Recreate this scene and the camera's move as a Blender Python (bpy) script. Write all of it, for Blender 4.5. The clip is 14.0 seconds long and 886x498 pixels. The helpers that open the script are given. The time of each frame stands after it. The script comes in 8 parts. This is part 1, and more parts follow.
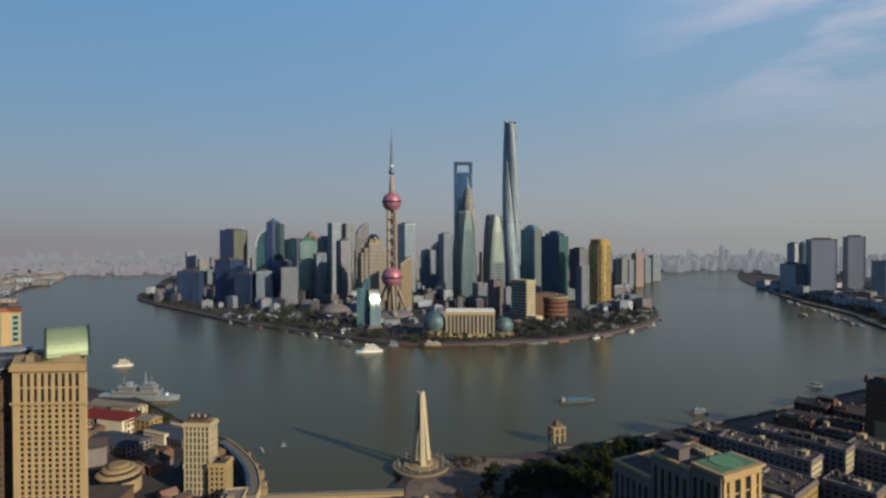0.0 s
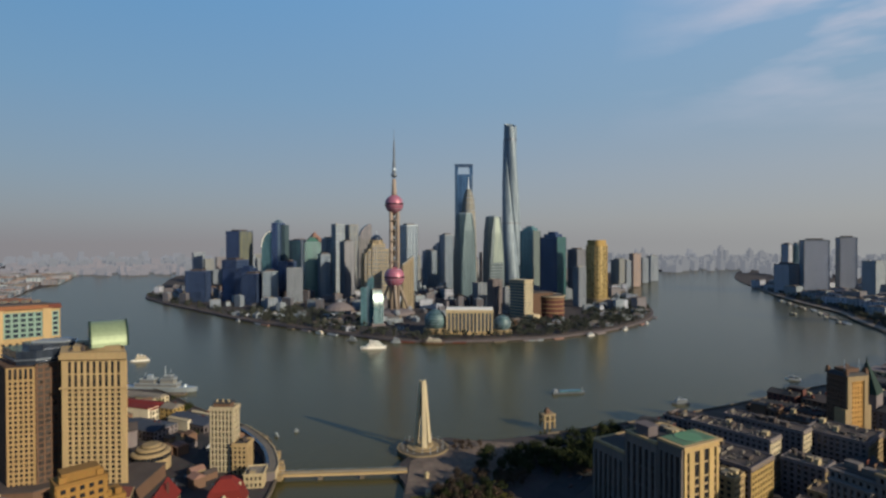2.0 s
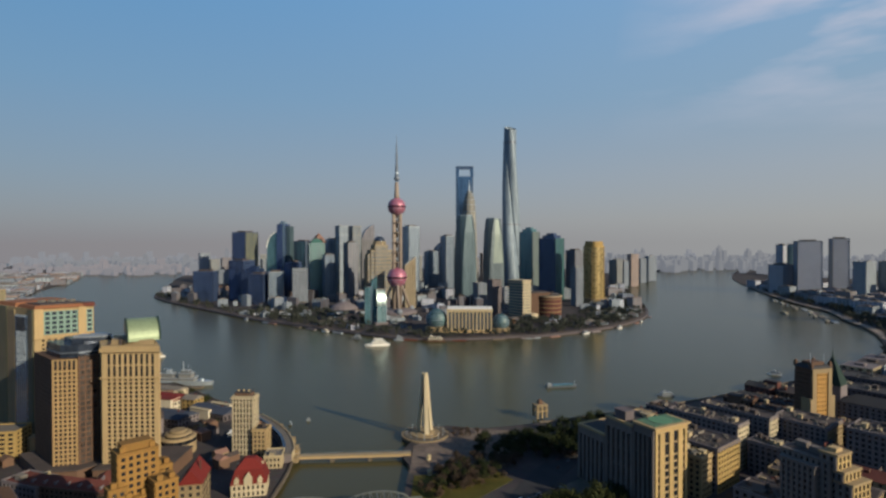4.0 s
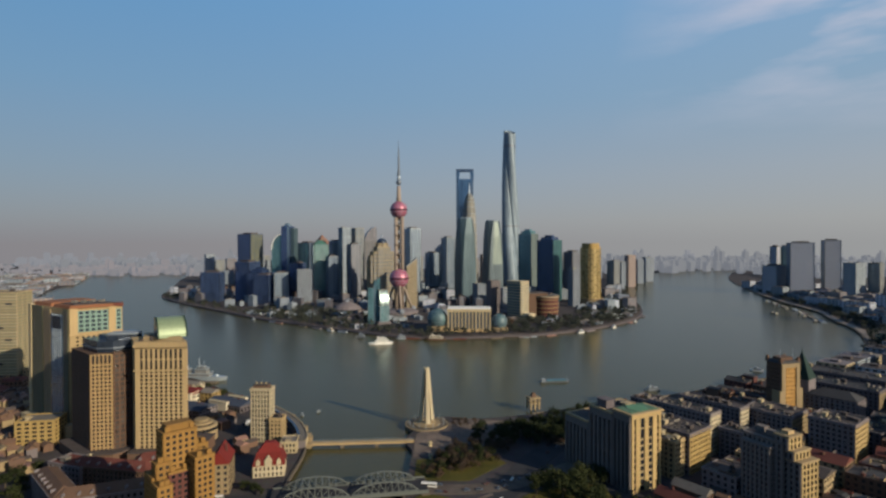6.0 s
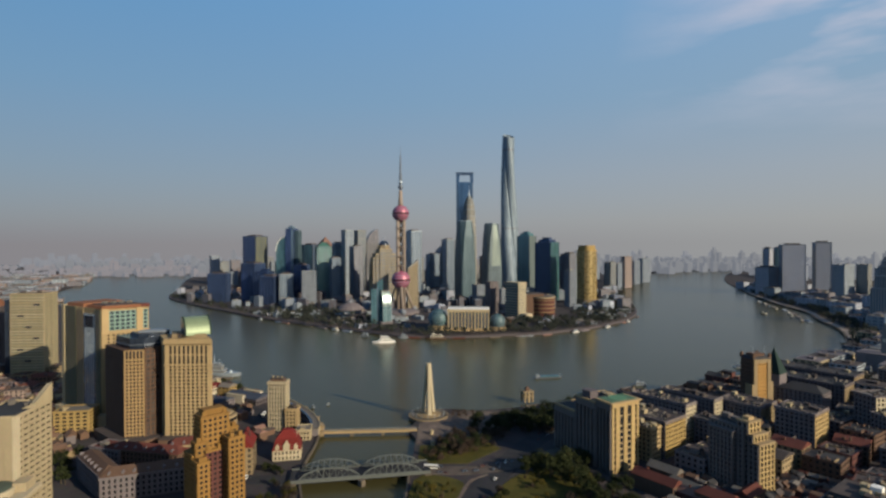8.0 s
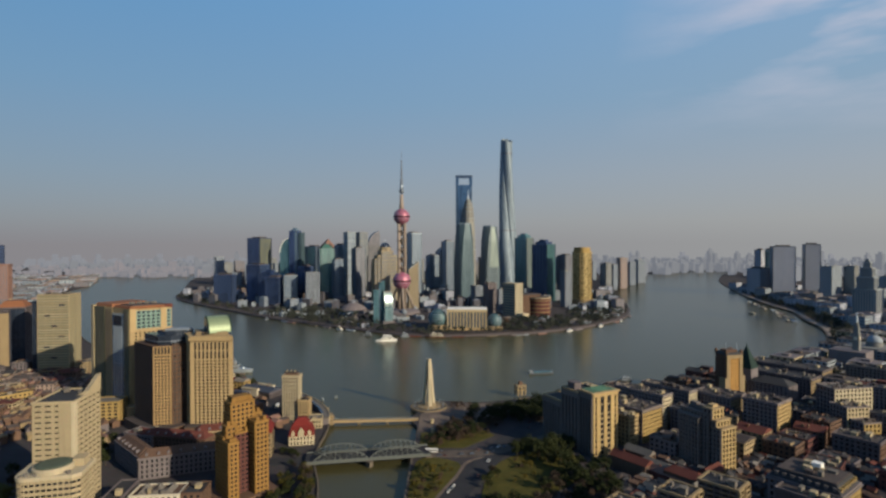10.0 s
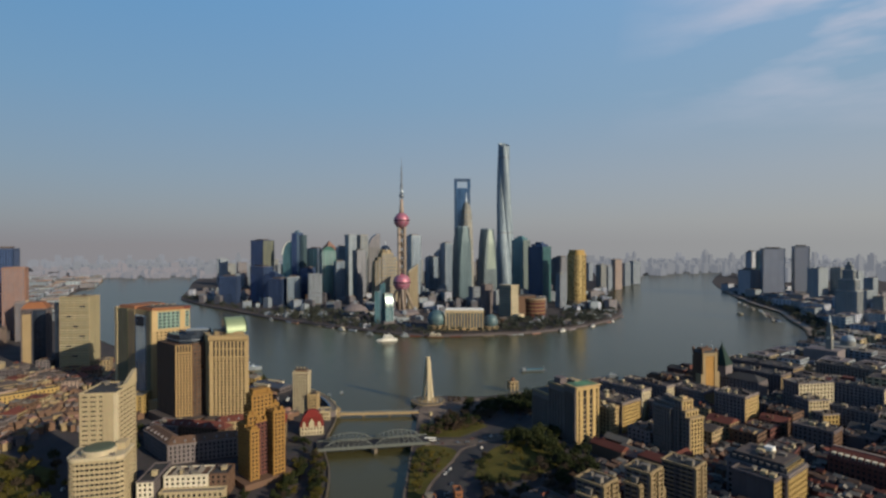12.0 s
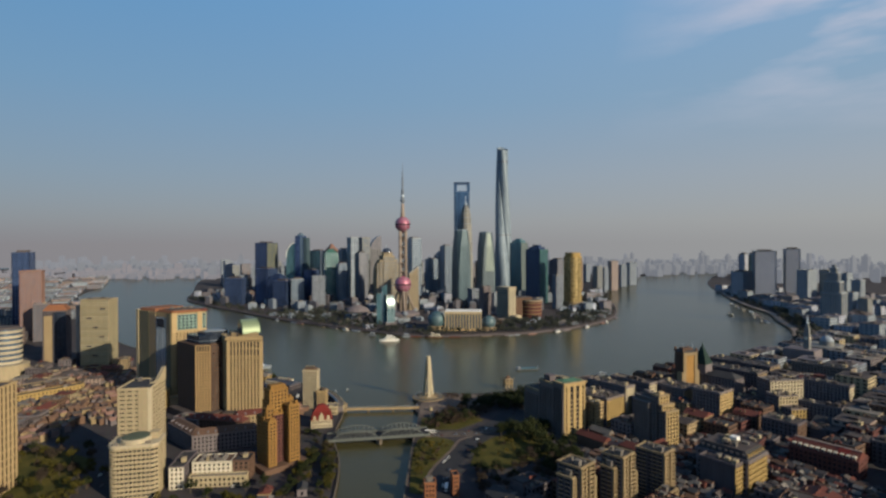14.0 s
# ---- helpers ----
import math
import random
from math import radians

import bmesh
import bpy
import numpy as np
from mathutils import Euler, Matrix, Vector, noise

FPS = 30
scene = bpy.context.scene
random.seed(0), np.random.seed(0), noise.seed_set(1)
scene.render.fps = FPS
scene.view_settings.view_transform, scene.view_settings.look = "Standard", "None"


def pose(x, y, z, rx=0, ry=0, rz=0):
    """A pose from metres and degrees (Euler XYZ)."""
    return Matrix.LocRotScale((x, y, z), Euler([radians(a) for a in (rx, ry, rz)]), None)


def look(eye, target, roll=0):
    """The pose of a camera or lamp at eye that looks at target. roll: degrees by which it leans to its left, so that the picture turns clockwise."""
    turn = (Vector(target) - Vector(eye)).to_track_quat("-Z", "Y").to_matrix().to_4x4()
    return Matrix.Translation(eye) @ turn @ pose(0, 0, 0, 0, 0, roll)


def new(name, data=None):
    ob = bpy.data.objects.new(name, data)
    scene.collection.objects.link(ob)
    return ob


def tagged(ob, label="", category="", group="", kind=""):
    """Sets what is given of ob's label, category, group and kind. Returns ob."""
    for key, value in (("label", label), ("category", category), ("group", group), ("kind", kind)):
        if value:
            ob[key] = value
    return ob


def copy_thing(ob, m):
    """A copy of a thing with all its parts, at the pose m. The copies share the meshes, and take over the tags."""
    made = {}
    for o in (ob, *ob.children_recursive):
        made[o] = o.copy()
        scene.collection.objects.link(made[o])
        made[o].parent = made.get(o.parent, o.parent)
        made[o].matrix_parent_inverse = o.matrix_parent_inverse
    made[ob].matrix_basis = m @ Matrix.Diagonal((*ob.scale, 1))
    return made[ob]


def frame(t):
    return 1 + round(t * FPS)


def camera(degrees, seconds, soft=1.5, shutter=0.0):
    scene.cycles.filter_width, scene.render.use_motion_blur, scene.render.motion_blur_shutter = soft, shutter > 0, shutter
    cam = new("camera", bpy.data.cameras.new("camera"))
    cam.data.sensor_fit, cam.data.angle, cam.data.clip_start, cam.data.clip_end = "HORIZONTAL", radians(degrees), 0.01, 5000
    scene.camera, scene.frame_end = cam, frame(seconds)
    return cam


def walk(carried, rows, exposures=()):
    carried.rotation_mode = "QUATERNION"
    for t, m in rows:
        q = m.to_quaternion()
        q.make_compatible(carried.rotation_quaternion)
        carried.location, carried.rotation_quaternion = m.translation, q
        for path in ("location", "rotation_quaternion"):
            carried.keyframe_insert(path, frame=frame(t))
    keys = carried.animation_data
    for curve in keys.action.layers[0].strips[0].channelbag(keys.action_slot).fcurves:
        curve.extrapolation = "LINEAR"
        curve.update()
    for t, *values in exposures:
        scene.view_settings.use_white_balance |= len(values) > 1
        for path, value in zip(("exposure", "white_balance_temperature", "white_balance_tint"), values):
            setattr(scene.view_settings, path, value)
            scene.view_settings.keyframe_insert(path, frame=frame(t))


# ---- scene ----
cam = camera(78.49, 14.0, 2.6)
# seconds, eye x, y, z, pitch, yaw in degrees
PATH = [
    (0.0, 0.0, 0.0, 173.587, -0.624, 0.0),
    (0.5, -0.024, -10.326, 173.735, -0.617, 0.039),
    (1.0, 0.375, -20.713, 174.121, -0.613, 0.076),
    (1.5, 0.947, -31.144, 174.895, -0.611, 0.114),
    (2.0, 1.564, -41.641, 175.599, -0.618, 0.153),
    (2.5, 2.079, -52.066, 176.437, -0.625, 0.192),
    (3.0, 2.332, -62.651, 177.187, -0.63, 0.229),
    (5.5, 3.2, -115.41, 183.075, -0.617, 0.388),
    (6.0, 3.515, -126.845, 184.127, -0.608, 0.4),
    (6.5, 3.193, -138.826, 185.333, -0.593, 0.412),
    (7.0, 3.275, -149.889, 186.808, -0.58, 0.417),
    (7.5, 3.363, -161.641, 188.167, -0.573, 0.423),
    (8.0, 3.522, -173.932, 189.69, -0.567, 0.423),
    (10.5, 5.144, -238.337, 197.563, -0.557, 0.383),
    (11.0, 5.806, -251.1, 199.464, -0.555, 0.356),
    (11.5, 6.069, -264.287, 201.436, -0.552, 0.331),
    (12.0, 6.394, -276.788, 203.833, -0.549, 0.311),
    (12.5, 6.921, -289.02, 206.309, -0.549, 0.299),
    (13.0, 7.358, -301.603, 208.598, -0.551, 0.302),
    (13.5, 7.591, -314.334, 210.916, -0.554, 0.313),
    (14.0, 7.841, -327.197, 213.512, -0.556, 0.324),
]
walk(cam, [(t, pose(x, y, z, 90 + pitch, 0.145, yaw)) for t, x, y, z, pitch, yaw in PATH])

# ---- world, sun, exposure ----
SUN_DIR = Vector((0.797, -0.603, 0.0)).normalized()   # towards the sun, seen from above
SUN_EL = radians(21.0)
world = bpy.data.worlds.new("sky")
scene.world = world
world.use_nodes = True
wn, wl = world.node_tree.nodes, world.node_tree.links
wn.clear()
w_out = wn.new("ShaderNodeOutputWorld")
w_bg = wn.new("ShaderNodeBackground")
w_sky = wn.new("ShaderNodeTexSky")
w_sky.sky_type = "NISHITA"
w_sky.sun_disc = False
w_sky.sun_elevation = SUN_EL
w_sky.sun_rotation = math.atan2(SUN_DIR.x, SUN_DIR.y)
w_sky.air_density, w_sky.dust_density, w_sky.ozone_density = 1.0, 2.2, 2.0
w_tc = wn.new("ShaderNodeTexCoord")
w_sep = wn.new("ShaderNodeSeparateXYZ")
wl.new(w_tc.outputs["Generated"], w_sep.inputs[0])
w_gain = wn.new("ShaderNodeVectorMath")
w_gain.operation = "SCALE"
w_gain.inputs["Scale"].default_value = 0.10
wl.new(w_sky.outputs[0], w_gain.inputs[0])
# haze from the horizon upwards, paler towards the sun's side
w_side = wn.new("ShaderNodeMapRange")
w_side.inputs["From Min"].default_value, w_side.inputs["From Max"].default_value = -0.75, 0.75
wl.new(w_sep.outputs["X"], w_side.inputs["Value"])


def sky_ramp(stops):
    n = wn.new("ShaderNodeValToRGB")
    n.color_ramp.elements[0].position, n.color_ramp.elements[0].color = stops[0][0], (*stops[0][1], 1)
    n.color_ramp.elements[1].position, n.color_ramp.elements[1].color = stops[-1][0], (*stops[-1][1], 1)
    for pos, c in stops[1:-1]:
        n.color_ramp.elements.new(pos).color = (*c, 1)
    wl.new(w_sep.outputs["Z"], n.inputs[0])
    return n


w_left = sky_ramp([(0.0, (0.262, 0.248, 0.268)), (0.04, (0.240, 0.266, 0.308)), (0.12, (0.200, 0.284, 0.376)), (0.25, (0.149, 0.300, 0.473)), (0.42, (0.092, 0.285, 0.546)), (0.62, (0.060, 0.210, 0.447)), (1.0, (0.035, 0.110, 0.270))])
w_right = sky_ramp([(0.0, (0.362, 0.372, 0.376)), (0.04, (0.386, 0.398, 0.404)), (0.12, (0.362, 0.408, 0.464)), (0.25, (0.275, 0.408, 0.551)), (0.42, (0.250, 0.432, 0.666)), (0.62, (0.110, 0.260, 0.468)), (1.0, (0.035, 0.110, 0.270))])
w_hz2 = wn.new("ShaderNodeMix")
w_hz2.data_type = "RGBA"
wl.new(w_side.outputs[0], w_hz2.inputs[0])
wl.new(w_left.outputs[0], w_hz2.inputs[6])
wl.new(w_right.outputs[0], w_hz2.inputs[7])
w_mix = wn.new("ShaderNodeMix")
w_mix.data_type = "RGBA"
w_mix.inputs[0].default_value = 0.85
wl.new(w_gain.outputs[0], w_mix.inputs[6])
wl.new(w_hz2.outputs[2], w_mix.inputs[7])
# thin cirrus streaks
w_map = wn.new("ShaderNodeMapping")
w_map.inputs["Rotation"].default_value = (0.0, radians(-24), 0.0)
w_map.inputs["Scale"].default_value = (2.0, 2.0, 9.0)
wl.new(w_tc.outputs["Generated"], w_map.inputs[0])
w_noise = wn.new("ShaderNodeTexNoise")
w_noise.inputs["Scale"].default_value, w_noise.inputs["Detail"].default_value = 1.7, 6.0
wl.new(w_map.outputs[0], w_noise.inputs["Vector"])
w_cl = wn.new("ShaderNodeMapRange")
w_cl.inputs["From Min"].default_value, w_cl.inputs["From Max"].default_value = 0.40, 0.66
w_cl.inputs["To Max"].default_value = 1.0
wl.new(w_noise.outputs[0], w_cl.inputs["Value"])
w_cx = wn.new("ShaderNodeMapRange")
w_cx.inputs["From Min"].default_value, w_cx.inputs["From Max"].default_value = 0.28, 0.58
wl.new(w_sep.outputs["X"], w_cx.inputs["Value"])
w_cz = wn.new("ShaderNodeMapRange")
w_cz.inputs["From Min"].default_value, w_cz.inputs["From Max"].default_value = 0.16, 0.30
wl.new(w_sep.outputs["Z"], w_cz.inputs["Value"])
w_c1 = wn.new("ShaderNodeMath")
w_c1.operation = "MULTIPLY"
w_c2 = wn.new("ShaderNodeMath")
w_c2.operation = "MULTIPLY"
wl.new(w_cl.outputs[0], w_c1.inputs[0])
wl.new(w_cx.outputs[0], w_c1.inputs[1])
wl.new(w_c1.outputs[0], w_c2.inputs[0])
wl.new(w_cz.outputs[0], w_c2.inputs[1])
w_cm = wn.new("ShaderNodeMix")
w_cm.data_type = "RGBA"
w_cm.inputs[7].default_value = (0.66, 0.61, 0.68, 1)
wl.new(w_c2.outputs[0], w_cm.inputs[0])
wl.new(w_mix.outputs[2], w_cm.inputs[6])
# the unseen sky behind the eye is raised to fill the shaded walls
w_away = wn.new("ShaderNodeVectorMath")
w_away.operation = "DOT_PRODUCT"
w_away.inputs[1].default_value = (-0.6, -0.8, 0.0)
wl.new(w_tc.outputs["Generated"], w_away.inputs[0])
w_fill_gain = wn.new("ShaderNodeMapRange")
w_fill_gain.interpolation_type = "SMOOTHSTEP"
w_fill_gain.inputs["From Min"].default_value, w_fill_gain.inputs["From Max"].default_value = -0.15, 0.95
w_fill_gain.inputs["To Min"].default_value, w_fill_gain.inputs["To Max"].default_value = 1.0, 1.22
wl.new(w_away.outputs["Value"], w_fill_gain.inputs["Value"])
w_fill = wn.new("ShaderNodeVectorMath")
w_fill.operation = "SCALE"
wl.new(w_cm.outputs[2], w_fill.inputs[0])
wl.new(w_fill_gain.outputs[0], w_fill.inputs["Scale"])
wl.new(w_fill.outputs[0], w_bg.inputs[0])
w_bg.inputs[1].default_value = 0.60
wl.new(w_bg.outputs[0], w_out.inputs[0])

sun = new("sun", bpy.data.lights.new("sun", "SUN"))
sun.data.energy, sun.data.angle, sun.data.color = 4.2, radians(0.6), (1.0, 0.86, 0.63)
sun_at = Vector((SUN_DIR.x * math.cos(SUN_EL), SUN_DIR.y * math.cos(SUN_EL), math.sin(SUN_EL)))
sun.matrix_world = look(sun_at * 3000, (0, 0, 0))
scene.view_settings.exposure = 0.75

# ---- materials ----
def node(nt, kind, **inputs):
    n = nt.nodes.new(kind)
    for key, value in inputs.items():
        n.inputs[key.replace("_", " ")].default_value = value
    return n


def rgb(c):
    return (c[0], c[1], c[2], 1.0)


def start(name):
    m = bpy.data.materials.new(name)
    m.use_nodes = True
    nt = m.node_tree
    return m, nt, nt.nodes["Principled BSDF"]


def scaled(nt, sx, sy, sz):
    tc = nt.nodes.new("ShaderNodeTexCoord")
    mp = nt.nodes.new("ShaderNodeMapping")
    mp.inputs["Scale"].default_value = (sx, sy, sz)
    nt.links.new(tc.outputs["Object"], mp.inputs[0])
    return mp.outputs[0]


def blend(nt, fac, a, b, mode="MIX"):
    mx = nt.nodes.new("ShaderNodeMix")
    mx.data_type = "RGBA"
    mx.blend_type = mode
    for socket, value in ((mx.inputs[0], fac), (mx.inputs[6], a), (mx.inputs[7], b)):
        if isinstance(value, (float, int, tuple)):
            socket.default_value = value
        else:
            nt.links.new(value, socket)
    return mx.outputs[2]


def stone(name, c, rough=0.85, streak=0.35, bump=0.25, var=0.18):
    """Wall surface: mottled at a few metres, grain at half a metre, rain streaks."""
    m, nt, bsdf = start(name)
    big = node(nt, "ShaderNodeTexNoise", Scale=0.09, Detail=4.0)
    nt.links.new(scaled(nt, 1, 1, 0.7), big.inputs["Vector"])
    fine = node(nt, "ShaderNodeTexNoise", Scale=1.6, Detail=5.0)
    nt.links.new(scaled(nt, 1, 1, 1), fine.inputs["Vector"])
    run = node(nt, "ShaderNodeTexNoise", Scale=0.5, Detail=3.0)
    nt.links.new(scaled(nt, 1, 1, 0.06), run.inputs["Vector"])
    col = blend(nt, big.outputs[0], rgb([v * (1 - var) for v in c]), rgb([min(1, v * (1 + var)) for v in c]))
    ramp = nt.nodes.new("ShaderNodeMapRange")
    ramp.inputs["From Min"].default_value, ramp.inputs["From Max"].default_value = 0.52, 0.78
    ramp.inputs["To Max"].default_value = streak
    nt.links.new(run.outputs[0], ramp.inputs["Value"])
    col = blend(nt, ramp.outputs[0], col, rgb([v * 0.55 for v in c]))
    col = blend(nt, 0.25, col, fine.outputs["Color"], "OVERLAY")
    info = nt.nodes.new("ShaderNodeObjectInfo")
    tone = nt.nodes.new("ShaderNodeMapRange")
    tone.inputs["To Min"].default_value, tone.inputs["To Max"].default_value = 0.86, 1.12
    nt.links.new(info.outputs["Random"], tone.inputs["Value"])
    vm = nt.nodes.new("ShaderNodeVectorMath")
    vm.operation = "SCALE"
    nt.links.new(col, vm.inputs[0])
    nt.links.new(tone.outputs[0], vm.inputs["Scale"])
    nt.links.new(vm.outputs[0], bsdf.inputs["Base Color"])
    bsdf.inputs["Roughness"].default_value = rough
    bsdf.inputs["Specular IOR Level"].default_value = 0.2
    bp = node(nt, "ShaderNodeBump", Strength=bump, Distance=0.15)
    nt.links.new(fine.outputs[0], bp.inputs["Height"])
    nt.links.new(bp.outputs[0], bsdf.inputs["Normal"])
    return m


def glazing(name, c, rough=0.16, metal=0.35, panel=(4.0, 3.9), var=0.55):
    """Coated facade glass in panels, each a little different in tint, blind and flatness."""
    m, nt, bsdf = start(name)
    tc = nt.nodes.new("ShaderNodeTexCoord")
    sep = nt.nodes.new("ShaderNodeSeparateXYZ")
    nt.links.new(tc.outputs["Object"], sep.inputs[0])
    add = nt.nodes.new("ShaderNodeMath")
    nt.links.new(sep.outputs[0], add.inputs[0])
    nt.links.new(sep.outputs[1], add.inputs[1])
    comb = nt.nodes.new("ShaderNodeCombineXYZ")
    for source, target, size in ((add.outputs[0], 0, panel[0]), (sep.outputs[2], 1, panel[1])):
        dv = nt.nodes.new("ShaderNodeMath")
        dv.operation = "DIVIDE"
        dv.inputs[1].default_value = size
        nt.links.new(source, dv.inputs[0])
        fl = nt.nodes.new("ShaderNodeMath")
        fl.operation = "FLOOR"
        nt.links.new(dv.outputs[0], fl.inputs[0])
        nt.links.new(fl.outputs[0], comb.inputs[target])
    wnz = nt.nodes.new("ShaderNodeTexWhiteNoise")
    wnz.noise_dimensions = "3D"
    nt.links.new(comb.outputs[0], wnz.inputs["Vector"])
    big = node(nt, "ShaderNodeTexNoise", Scale=0.03, Detail=3.0)
    nt.links.new(scaled(nt, 1, 1, 0.5), big.inputs["Vector"])
    col = blend(nt, wnz.outputs[0], rgb([v * (1 - var) for v in c]), rgb([min(1, v * (1 + var)) for v in c]))
    col = blend(nt, big.outputs[0], col, rgb([v * 0.75 for v in c]))
    bay = node(nt, "ShaderNodeTexNoise", Scale=0.16, Detail=3.0, Roughness=0.7)
    nt.links.new(scaled(nt, 1, 1, 0.05), bay.inputs["Vector"])
    bay_fac = nt.nodes.new("ShaderNodeMapRange")
    bay_fac.inputs["From Min"].default_value, bay_fac.inputs["From Max"].default_value = 0.40, 0.62
    nt.links.new(bay.outputs[0], bay_fac.inputs["Value"])
    col = blend(nt, bay_fac.outputs[0], col, blend(nt, 1.0, col, rgb((0.52, 0.56, 0.62)), "MULTIPLY"))
    nt.links.new(col, bsdf.inputs["Base Color"])
    bsdf.inputs["Metallic"].default_value = metal
    rr = nt.nodes.new("ShaderNodeMapRange")
    rr.inputs["To Min"].default_value, rr.inputs["To Max"].default_value = rough * 0.9, rough * 1.2
    nt.links.new(wnz.outputs[0], rr.inputs["Value"])
    nt.links.new(rr.outputs[0], bsdf.inputs["Roughness"])
    bp = node(nt, "ShaderNodeBump", Strength=0.12, Distance=0.05)
    wob = node(nt, "ShaderNodeTexNoise", Scale=0.35, Detail=2.0)
    nt.links.new(scaled(nt, 1, 1, 1), wob.inputs["Vector"])
    nt.links.new(wob.outputs[0], bp.inputs["Height"])
    nt.links.new(bp.outputs[0], bsdf.inputs["Normal"])
    return m


def metal(name, c, rough=0.4, met=0.8):
    m, nt, bsdf = start(name)
    nz = node(nt, "ShaderNodeTexNoise", Scale=0.4, Detail=5.0)
    nt.links.new(scaled(nt, 1, 1, 1), nz.inputs["Vector"])
    nt.links.new(blend(nt, nz.outputs[0], rgb([v * 0.75 for v in c]), rgb([min(1, v * 1.2) for v in c])), bsdf.inputs["Base Color"])
    bsdf.inputs["Metallic"].default_value, bsdf.inputs["Roughness"].default_value = met, rough
    return m


def ground_mat(name, a, b, scale=0.05, rough=0.95, bump=0.4):
    m, nt, bsdf = start(name)
    nz = node(nt, "ShaderNodeTexNoise", Scale=scale, Detail=8.0, Roughness=0.65)
    nt.links.new(scaled(nt, 1, 1, 1), nz.inputs["Vector"])
    n2 = node(nt, "ShaderNodeTexNoise", Scale=scale * 14, Detail=4.0)
    nt.links.new(scaled(nt, 1, 1, 1), n2.inputs["Vector"])
    mr = nt.nodes.new("ShaderNodeMapRange")
    mr.inputs["From Min"].default_value, mr.inputs["From Max"].default_value = 0.3, 0.7
    nt.links.new(nz.outputs[0], mr.inputs["Value"])
    col = blend(nt, mr.outputs[0], rgb(a), rgb(b))
    col = blend(nt, 0.35, col, n2.outputs["Color"], "OVERLAY")
    nt.links.new(col, bsdf.inputs["Base Color"])
    bsdf.inputs["Roughness"].default_value = rough
    bsdf.inputs["Specular IOR Level"].default_value = 0.12
    bp = node(nt, "ShaderNodeBump", Strength=bump, Distance=0.4)
    nt.links.new(n2.outputs[0], bp.inputs["Height"])
    nt.links.new(bp.outputs[0], bsdf.inputs["Normal"])
    return m


def leaf_mat(name, a, b):
    m, nt, bsdf = start(name)
    geo = nt.nodes.new("ShaderNodeNewGeometry")
    info = nt.nodes.new("ShaderNodeObjectInfo")
    col = blend(nt, geo.outputs["Random Per Island"], rgb(a), rgb(b))
    tone = blend(nt, info.outputs["Random"], rgb((0.7, 0.75, 0.7)), rgb((1.25, 1.15, 1.0)))
    nt.links.new(blend(nt, 1.0, col, tone, "MULTIPLY"), bsdf.inputs["Base Color"])
    bsdf.inputs["Roughness"].default_value = 0.8
    bsdf.inputs["Specular IOR Level"].default_value = 0.08
    return m


def water_mat():
    m, nt, bsdf = start("river_water")
    big = node(nt, "ShaderNodeTexNoise", Scale=0.004, Detail=5.0)
    nt.links.new(scaled(nt, 1, 1, 1), big.inputs["Vector"])
    nt.links.new(blend(nt, big.outputs[0], rgb((0.039, 0.035, 0.0145)), rgb((0.053, 0.048, 0.0195))), bsdf.inputs["Base Color"])
    bsdf.inputs["Roughness"].default_value = 0.22
    bsdf.inputs["IOR"].default_value = 1.33
    bsdf.inputs["Specular IOR Level"].default_value = 0.28
    ripple = node(nt, "ShaderNodeTexNoise", Scale=0.16, Detail=6.0, Roughness=0.6)
    nt.links.new(scaled(nt, 1, 1.6, 1), ripple.inputs["Vector"])
    swell = node(nt, "ShaderNodeTexNoise", Scale=0.03, Detail=3.0)
    nt.links.new(scaled(nt, 1, 1.3, 1), swell.inputs["Vector"])
    b1 = node(nt, "ShaderNodeBump", Strength=0.25, Distance=0.5)
    nt.links.new(ripple.outputs[0], b1.inputs["Height"])
    b2 = node(nt, "ShaderNodeBump", Strength=0.15, Distance=1.0)
    nt.links.new(swell.outputs[0], b2.inputs["Height"])
    nt.links.new(b1.outputs[0], b2.inputs["Normal"])
    nt.links.new(b2.outputs[0], bsdf.inputs["Normal"])
    return m


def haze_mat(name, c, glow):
    """Far city as a plain backdrop, its haze painted in as a grey-blue glow."""
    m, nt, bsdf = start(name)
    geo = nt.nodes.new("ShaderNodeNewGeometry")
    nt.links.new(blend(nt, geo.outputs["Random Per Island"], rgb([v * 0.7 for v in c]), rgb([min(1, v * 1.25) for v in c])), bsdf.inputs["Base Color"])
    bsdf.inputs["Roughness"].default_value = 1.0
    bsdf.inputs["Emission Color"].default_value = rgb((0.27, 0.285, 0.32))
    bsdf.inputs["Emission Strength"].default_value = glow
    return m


WATER = water_mat()
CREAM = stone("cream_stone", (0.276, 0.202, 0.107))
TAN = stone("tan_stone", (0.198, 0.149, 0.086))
ORANGE = stone("orange_brick", (0.168, 0.092, 0.026), streak=0.3)
BROWN = stone("brown_brick", (0.088, 0.053, 0.037))
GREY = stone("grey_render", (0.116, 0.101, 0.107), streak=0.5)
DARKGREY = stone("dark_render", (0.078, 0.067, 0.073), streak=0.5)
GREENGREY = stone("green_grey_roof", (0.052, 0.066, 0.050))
# shade put into the colour, for stone faces turned from the sun
SHADESTONE = stone("shade_toned_stone", (0.108, 0.094, 0.090), streak=0.5)
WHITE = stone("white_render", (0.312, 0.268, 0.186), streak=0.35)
OFFWHITE = stone("offwhite_render", (0.268, 0.219, 0.138), streak=0.45)
PALE = stone("pale_concrete", (0.186, 0.212, 0.240))
# pale blue of the far bank's walls stands for haze
HAZEBLUE = stone("haze_blue_wall", (0.285, 0.300, 0.355))
RUST = stone("rust_red_cladding", (0.150, 0.088, 0.072))
